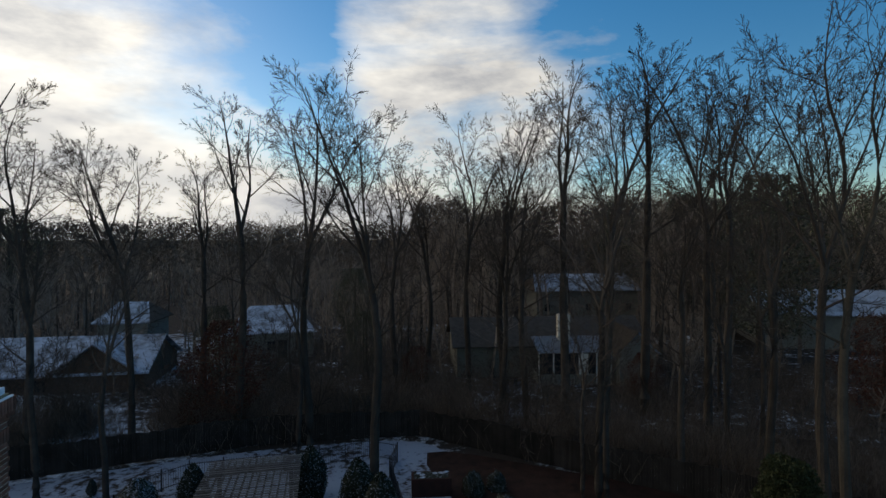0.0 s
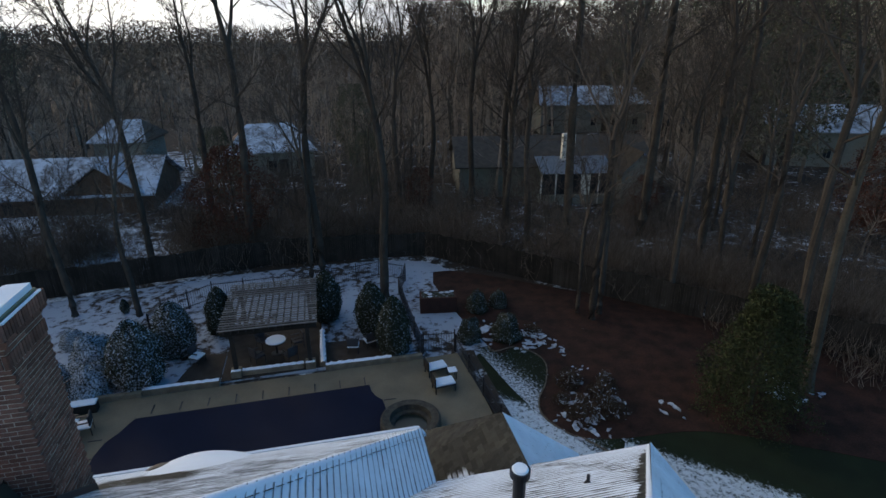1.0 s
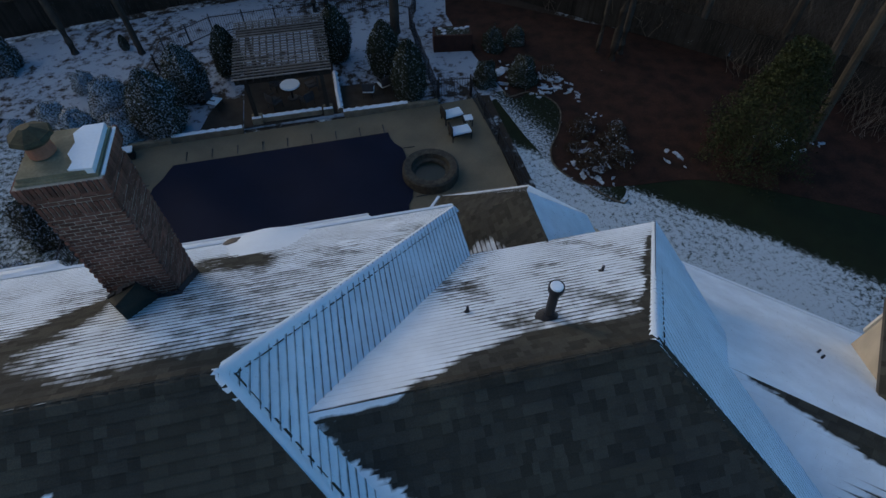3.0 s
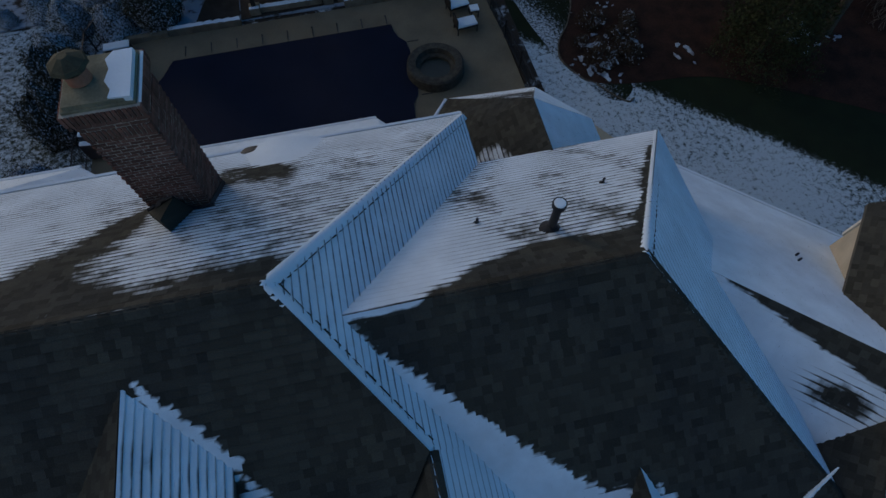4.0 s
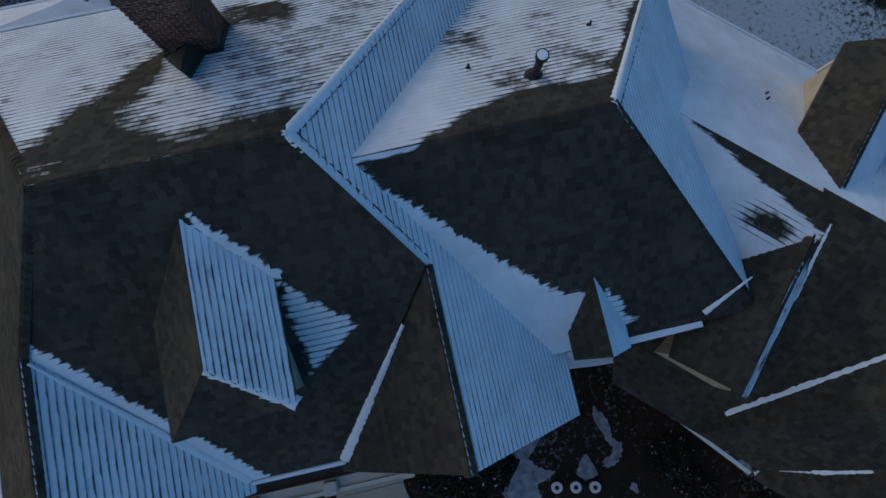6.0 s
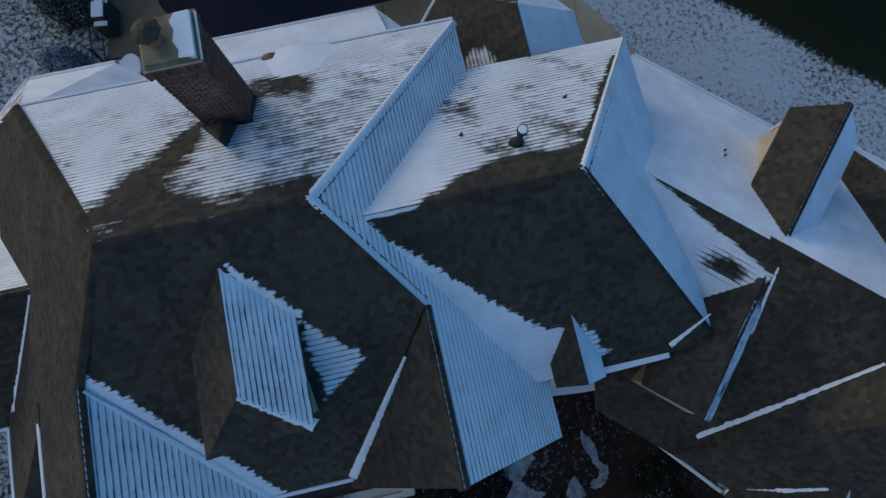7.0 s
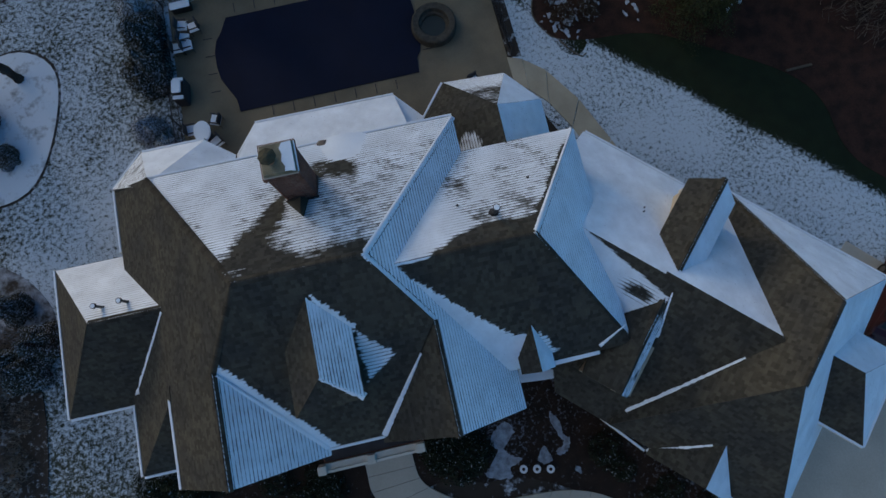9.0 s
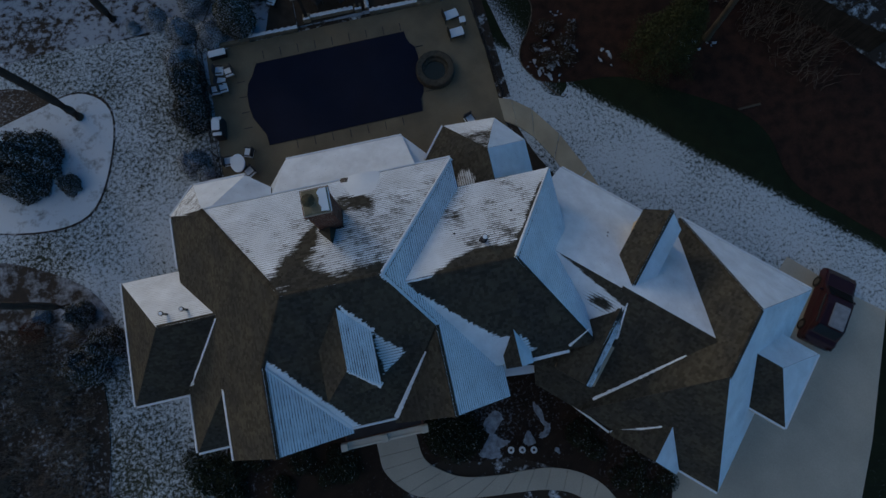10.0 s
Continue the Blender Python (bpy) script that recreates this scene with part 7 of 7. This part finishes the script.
for s in (-1, 1):
    bm = bmesh.new()
    vs = [bm.verts.new(p) for p in ((6.9, -8.3, 4.4), (6.9, -2.0, 4.4), (6.9 + s * 2.1, -2.0, 2.3), (6.9 + s * 2.1, -8.3, 2.3))]
    bmesh.ops.solidify(bm, geom=[bm.faces.new(vs)], thickness=0.12)
    part("end_roof", bm, M_SHINGLE_DARK if s < 0 else M_ROOFSNOW, main_nb)
bm = bmesh.new()
tri = [(5.2, 2.5), (8.6, 2.5), (6.9, 4.25)]
a = [bm.verts.new((x, -8.0, z)) for x, z in tri]
b = [bm.verts.new((x, -7.8, z)) for x, z in tri]
bm.faces.new(a), bm.faces.new(b[::-1])
for i in range(3):
    bm.faces.new((a[(i + 1) % 3], a[i], b[i], b[(i + 1) % 3]))
part("end_gable", bm, M_SIDING, main_nb)
log = solid("fallen_board", box(bmesh.new(), -0.75, 0.75, -0.07, 0.07, 0.0, 0.09, bevel=0.015), M_BARK_PALE, "pale weathered board lying on the mulch", "board", m=pose(*wing(7.6, 22.9), 0.012, 0, 0, 2))
shed = thing("garden_shed", "small tan garden shed by the woods", "shed", pose(26.4, 24.6, 0, 0, 0, -20))
part("wall", box(bmesh.new(), -1.4, 1.4, -1.0, 1.0, -0.2, 1.7), M_SHED, shed)
for s in (-1, 1):
    bm = bmesh.new()
    vs = [bm.verts.new(p) for p in ((-1.55, 0, 2.35), (1.55, 0, 2.35), (1.55, s * 1.2, 1.6), (-1.55, s * 1.2, 1.6))]
    bmesh.ops.solidify(bm, geom=[bm.faces.new(vs)], thickness=0.07)
    part("roof", bm, M_SHINGLE_FAR, shed)

# ---------------------------------------------------------------- woods and undergrowth
def far_woods(seed, count, r0, r1, a0, a1, hmin, hmax, limbs):
    """Distant bare trees as crooked tapering trunks with sprays of thin limbs."""
    rng = random.Random(seed)
    verts, faces = [], []

    def stick(a, b, ra, rb):
        d = (b - a).normalized()
        n1 = d.orthogonal().normalized()
        n2 = d.cross(n1)
        k = len(verts)
        for p, r in ((a, ra), (b, rb)):
            for c in range(3):
                t = c * math.tau / 3
                verts.append(p + (n1 * math.cos(t) + n2 * math.sin(t)) * r)
        for c in range(3):
            j = (c + 1) % 3
            faces.append((k + c, k + j, k + 3 + j, k + 3 + c))

    made = 0
    while made < count:
        a = rng.uniform(a0, a1)
        r = math.sqrt(rng.uniform(r0 * r0, r1 * r1))
        x, y = r * math.cos(a), 10 + r * math.sin(a)
        if open_sight(x, y) and rng.random() < 0.92:
            continue
        made += 1
        z = min(rise(x, y), 3.2) - 0.2
        h = rng.uniform(hmin, hmax) * rng.uniform(0.8, 1.05)
        tr = 0.07 + 0.009 * h
        p = Vector((x, y, z))
        way = Vector((rng.gauss(0, 0.06), rng.gauss(0, 0.06), 1))
        marks = [p.copy()]
        for s in range(3):
            q = p + way * (h * 0.25)
            stick(p, q, tr * (1 - 0.28 * s), tr * (0.72 - 0.28 * s))
            way = (way + Vector((rng.gauss(0, 0.14), rng.gauss(0, 0.14), 0))).normalized()
            p = q
            marks.append(p.copy())
        thick = max(0.014, 0.00013 * r)
        for _ in range(limbs):
            t = rng.uniform(1.0, 2.99)
            i = int(t)
            p = marks[i].lerp(marks[i + 1], t - i)
            az, up = rng.uniform(0, math.tau), rng.uniform(0.3, 1.35)
            ln = h * rng.uniform(0.10, 0.25)
            d = Vector((math.cos(az) * math.cos(up), math.sin(az) * math.cos(up), math.sin(up)))
            q = p + d * ln
            stick(p, q, thick * 2.0, thick)
            for _ in range(2):
                m = p.lerp(q, rng.uniform(0.45, 1.0))
                d2 = (d + Vector((rng.gauss(0, 0.55), rng.gauss(0, 0.55), rng.gauss(0.3, 0.4)))).normalized()
                stick(m, m + d2 * ln * rng.uniform(0.4, 0.8), thick, thick * 0.4)
    return verts, faces


W0, W1 = radians(22), radians(166)
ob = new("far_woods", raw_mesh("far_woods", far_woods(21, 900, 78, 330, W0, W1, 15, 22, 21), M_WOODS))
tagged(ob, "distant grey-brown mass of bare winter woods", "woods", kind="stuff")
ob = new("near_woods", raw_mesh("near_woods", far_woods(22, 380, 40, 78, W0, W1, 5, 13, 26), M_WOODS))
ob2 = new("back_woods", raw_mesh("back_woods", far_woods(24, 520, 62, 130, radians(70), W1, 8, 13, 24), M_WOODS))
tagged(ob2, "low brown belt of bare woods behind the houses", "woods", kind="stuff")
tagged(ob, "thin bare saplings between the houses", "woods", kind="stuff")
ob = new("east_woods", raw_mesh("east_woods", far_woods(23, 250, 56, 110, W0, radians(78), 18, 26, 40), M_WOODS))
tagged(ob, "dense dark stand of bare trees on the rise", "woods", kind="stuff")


def twig_mass(seed, count, a0, a1, r0, r1, low, high):
    """The massed twigs of far crowns: an uneven belt of thin brown sprays."""
    def f(a, t, q, rng):
        az = a0 + (a1 - a0) * (a / math.tau)
        r = r0 + (r1 - r0) * q
        top = high * (0.86 + 0.22 * noise.noise((az * 14, r * 0.03, 0)) + 0.10 * noise.noise((az * 60, r * 0.05, 2)))
        x, y = r * math.cos(az), 10 + r * math.sin(az)
        return Vector((x, y, min(rise(x, y), 3.2) + low + (top - low) * t ** 0.8))
    return foliage(seed, count, 0.55, f, 0.14)


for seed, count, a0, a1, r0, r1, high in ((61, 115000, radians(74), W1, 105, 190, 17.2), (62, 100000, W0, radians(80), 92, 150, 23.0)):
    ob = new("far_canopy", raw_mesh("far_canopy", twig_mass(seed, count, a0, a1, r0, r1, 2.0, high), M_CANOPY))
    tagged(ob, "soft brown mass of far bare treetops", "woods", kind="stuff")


def brush(seed, spots, per, h):
    rng = random.Random(seed)
    verts, faces = [], []
    for x, y, r in spots:
        z = min(rise(x, y), 3.2)
        for _ in range(per):
            a, q = rng.uniform(0, math.tau), r * math.sqrt(rng.random())
            p = Vector((x + q * math.cos(a), y + q * math.sin(a), z - 0.05))
            for s in range(3):
                d = Vector((rng.gauss(0, 0.5), rng.gauss(0, 0.5), 1)).normalized() * h * rng.uniform(0.3, 0.6)
                w = 0.016 * (1.3 - 0.35 * s)
                n = d.orthogonal().normalized() * w
                b = n.cross(d.normalized())
                k = len(verts)
                verts.extend([p + n, p - n * 0.5 + b * 0.87, p - n * 0.5 - b * 0.87, p + d])
                faces.extend([(k, k + 1, k + 3), (k + 1, k + 2, k + 3), (k + 2, k, k + 3)])
                p = p + d * rng.uniform(0.5, 0.9)
    return verts, faces


rng = random.Random(3)
spots = []
while len(spots) < 620:
    a, r = rng.uniform(W0, W1), rng.uniform(27, 62)
    x, y = r * math.cos(a), 10 + r * math.sin(a)
    inside = y < (36.6 + (x - 6.4) * 0.05 if x < 6.4 else 36.3 - (x - 6.4) * 0.96) + 1.0
    if inside or x < -20 and y < 34:
        continue
    spots.append((x, y, rng.uniform(0.9, 2.0)))
thick = []
while len(thick) < 170:
    x = rng.uniform(-23, 30)
    y = (36.9 if x < 6.4 else 36.9 - (x - 6.4) * 0.96) + rng.uniform(0.8, 6.0)
    if math.hypot(x + 13.3, y - 39.5) > 3.0 and math.hypot(x - 11.4, y - 43.5) > 2.6:
        thick.append((x, y, rng.uniform(0.8, 1.6)))
for x, y in ((21.5, 20.3), (22.8, 19.2), (24.0, 17.6), (25.3, 16.4), (26.6, 15.2), (23.4, 17.0), (20.2, 22.0), (24.8, 14.6), (26.0, 13.0)):
    spots.append((x, y, 1.3))
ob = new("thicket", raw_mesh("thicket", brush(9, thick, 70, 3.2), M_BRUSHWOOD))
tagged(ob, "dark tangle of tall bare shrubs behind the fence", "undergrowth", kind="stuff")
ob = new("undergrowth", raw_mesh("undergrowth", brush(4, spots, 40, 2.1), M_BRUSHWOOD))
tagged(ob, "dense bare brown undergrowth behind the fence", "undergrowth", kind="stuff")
west_spots = []
while len(west_spots) < 230:
    x, y = rng.uniform(-33, -21.2), rng.uniform(-8, 6.5)
    west_spots.append((x, y, rng.uniform(0.5, 1.1)))
ob = new("west_brush", raw_mesh("west_brush", brush(6, west_spots, 60, 1.0), M_WOODS))
tagged(ob, "tangle of bare shrub stems in the west bed", "undergrowth", kind="stuff")

# evergreens and russet trees standing among the bare ones
def pine_shape(r, h, base):
    def f(a, t, q, rng):
        prof = math.sin(math.pi * min(0.94, 0.12 + 0.84 * t)) ** 0.55
        lump = 1 + 0.9 * noise.noise((1.5 * math.cos(a), 1.5 * math.sin(a), 4 * t))
        d = r * prof * lump * (0.45 + 0.55 * math.sqrt(q))
        return Vector((d * math.cos(a), d * math.sin(a), base + (h - base) * t))
    return f


def crowned(seed, shape, count, size, mat, m, label, height, radius):
    ob = thing("tree", label, "tree", m, "leafy trees in the woods")
    c = new("crown", raw_mesh("crown", foliage(seed, count, size, shape), mat))
    c.parent = ob
    part("trunk", rod(bmesh.new(), (0, 0, -0.3), (0, 0, height * 0.9), radius, 0.04, 9), M_BARK, ob)
    return ob


pine = crowned(31, pine_shape(3.4, 14, 3.0), 9000, 0.12, M_PINE, pose(47.9, 51.1, 0.8) @ Matrix.Scale(1.42, 4), "tall dark pine with a ragged crown", 15, 0.22)
for x, y, s, a in ((50.8, 68.2, 1.35, 30), (55.7, 70.8, 1.32, 80), (43.4, 44.3, 1.40, 10), (3.4, 60.5, 0.72, 200), (3.5, 49.0, 0.50, 10), (-9.0, 50.0, 0.55, 200), (-30.0, 40.0, 0.6, 0), (48.9, 81.5, 1.35, 120), (28.5, 95.9, 1.2, 50), (75.0, 60.0, 1.3, 10), (70.0, 75.0, 1.4, 100), (-40.1, 80.6, 1.2, 60)):
    m = pose(x, y, min(rise(x, y), 3.2), 0, 0, a) @ Matrix.Scale(s, 4)
    copy_thing(pine, m).matrix_world = m
oak = crowned(32, pine_shape(2.6, 8.0, 1.0), 11000, 0.075, M_RUSSET, pose(-6.6, 39.0, 0), "small tree still holding russet leaves", 8, 0.14)
for x, y, s, a in ((40.5, 31.5, 1.0, 100), (43.0, 30.0, 1.1, 60), (8.0, 47.0, 0.5, 0), (-23.5, 7.2, 0.22, 0), (26.0, 40.0, 0.5, 20)):
    m = pose(x, y, min(rise(x, y), 3.2), 0, 0, a) @ Matrix.Scale(s, 4)
    copy_thing(oak, m).matrix_world = m


# ---------------------------------------------------------------- single pieces: bricks, shingles
brick_meshes = {}


def brick_mesh(kind):
    if kind not in brick_meshes:
        w, h, d = {"stretcher": (0.187, 0.053, 0.05), "half": (0.087, 0.053, 0.05), "soldier": (0.053, 0.187, 0.05)}[kind]
        brick_meshes[kind] = mesh_of(box(bmesh.new(), -w / 2, w / 2, -d / 2, d / 2, -h / 2, h / 2), kind, M_BRICK)
    return brick_meshes[kind]


rest_v, rest_f = [], []
made = 0


def lay(kind, p, yaw, single):
    global made
    if single and made < 300:
        ob = new("brick", brick_mesh(kind))
        ob.parent = chimney
        ob.matrix_world = Matrix.Translation(p) @ Matrix.Rotation(yaw, 4, "Z")
        made += 1
        return
    me = brick_mesh(kind)
    m = Matrix.Translation(p) @ Matrix.Rotation(yaw, 4, "Z")
    k = len(rest_v)
    rest_v.extend(m @ v.co for v in me.vertices)
    rest_f.extend(tuple(k + i for i in f.vertices) for f in me.polygons)


brng = random.Random(8)
faces_of = ((CHX, CY0, 0.0, True), (CX1, CHY, math.pi / 2, True), (CHX, CY1, math.pi, False), (CX0, CHY, -math.pi / 2, False))
levels = []
z = 11.58
for kind, out_by in (("soldier", 0.075), ("row", 0.05), ("row", 0.0), ("row", 0.0), ("soldier", 0.012)):
    levels.append((kind, z, out_by))
    z -= 0.203 if kind == "soldier" else 0.068
while z > 8.0:
    levels.append(("row", z, 0.0))
    z -= 0.068
for row, (kind, ztop, out_by) in enumerate(levels):
    for fx, fy, yaw, single in faces_of:
        half_w = 0.485 + out_by
        zc = ztop - (0.10 if kind == "soldier" else 0.033)
        right = Vector((math.cos(yaw), math.sin(yaw), 0))
        outw = Vector((math.sin(yaw), -math.cos(yaw), 0))
        mid = Vector((fx, fy, 0)) + outw * (out_by - 0.022)
        if kind == "soldier":
            count = int(2 * half_w / 0.0665)
            xs = [(-half_w + (k + 0.5) * 2 * half_w / count, "soldier") for k in range(count)]
        else:
            xs, x = [], -half_w
            if row % 2:
                xs.append((x + 0.047, "half"))
                x += 0.101
            while x + 0.15 < half_w:
                xs.append((x + 0.097, "stretcher"))
                x += 0.202
            if half_w - x > 0.06:
                xs.append((half_w - 0.047, "half"))
        for x, k in xs:
            p = mid + right * x + Vector((0, 0, zc)) + outw * brng.uniform(-0.004, 0.003)
            if p.z < z_n(p.x, p.y) - 0.05:
                continue
            lay(k, p, yaw, single)
me = bpy.data.meshes.new("bricks")
me.from_pydata(rest_v, [], rest_f)
me.materials.append(M_BRICK)
ob = new("bricks", me)
ob.parent = chimney
tagged(ob, kind="stuff")
shingle_meshes = {}
for n_done, (slope, origin, along, up, nrm, w, course) in enumerate(near_shingles[:300]):
    key = (round(w, 3), round(course, 3))
    if key not in shingle_meshes:
        bm = bmesh.new()
        top = [bm.verts.new(p) for p in ((0, 0, 0.022), (w, 0, 0.022), (w, course, 0.006), (0, course, 0.006))]
        low = [bm.verts.new(p) for p in ((0, 0, 0.002), (w, 0, 0.002), (w, course, 0.001), (0, course, 0.001))]
        bm.faces.new(top)
        bm.faces.new(low[::-1])
        for i in range(4):
            j = (i + 1) % 4
            bm.faces.new((low[i], low[j], top[j], top[i]))
        shingle_meshes[key] = mesh_of(bm, "shingle", M_SHINGLE_ONE)
    ob = new("shingle", shingle_meshes[key])
    ob.parent = slope
    ob.matrix_world = Matrix((*(Vector((along[i], up[i], nrm[i], origin[i])) for i in range(3)), (0, 0, 0, 1)))
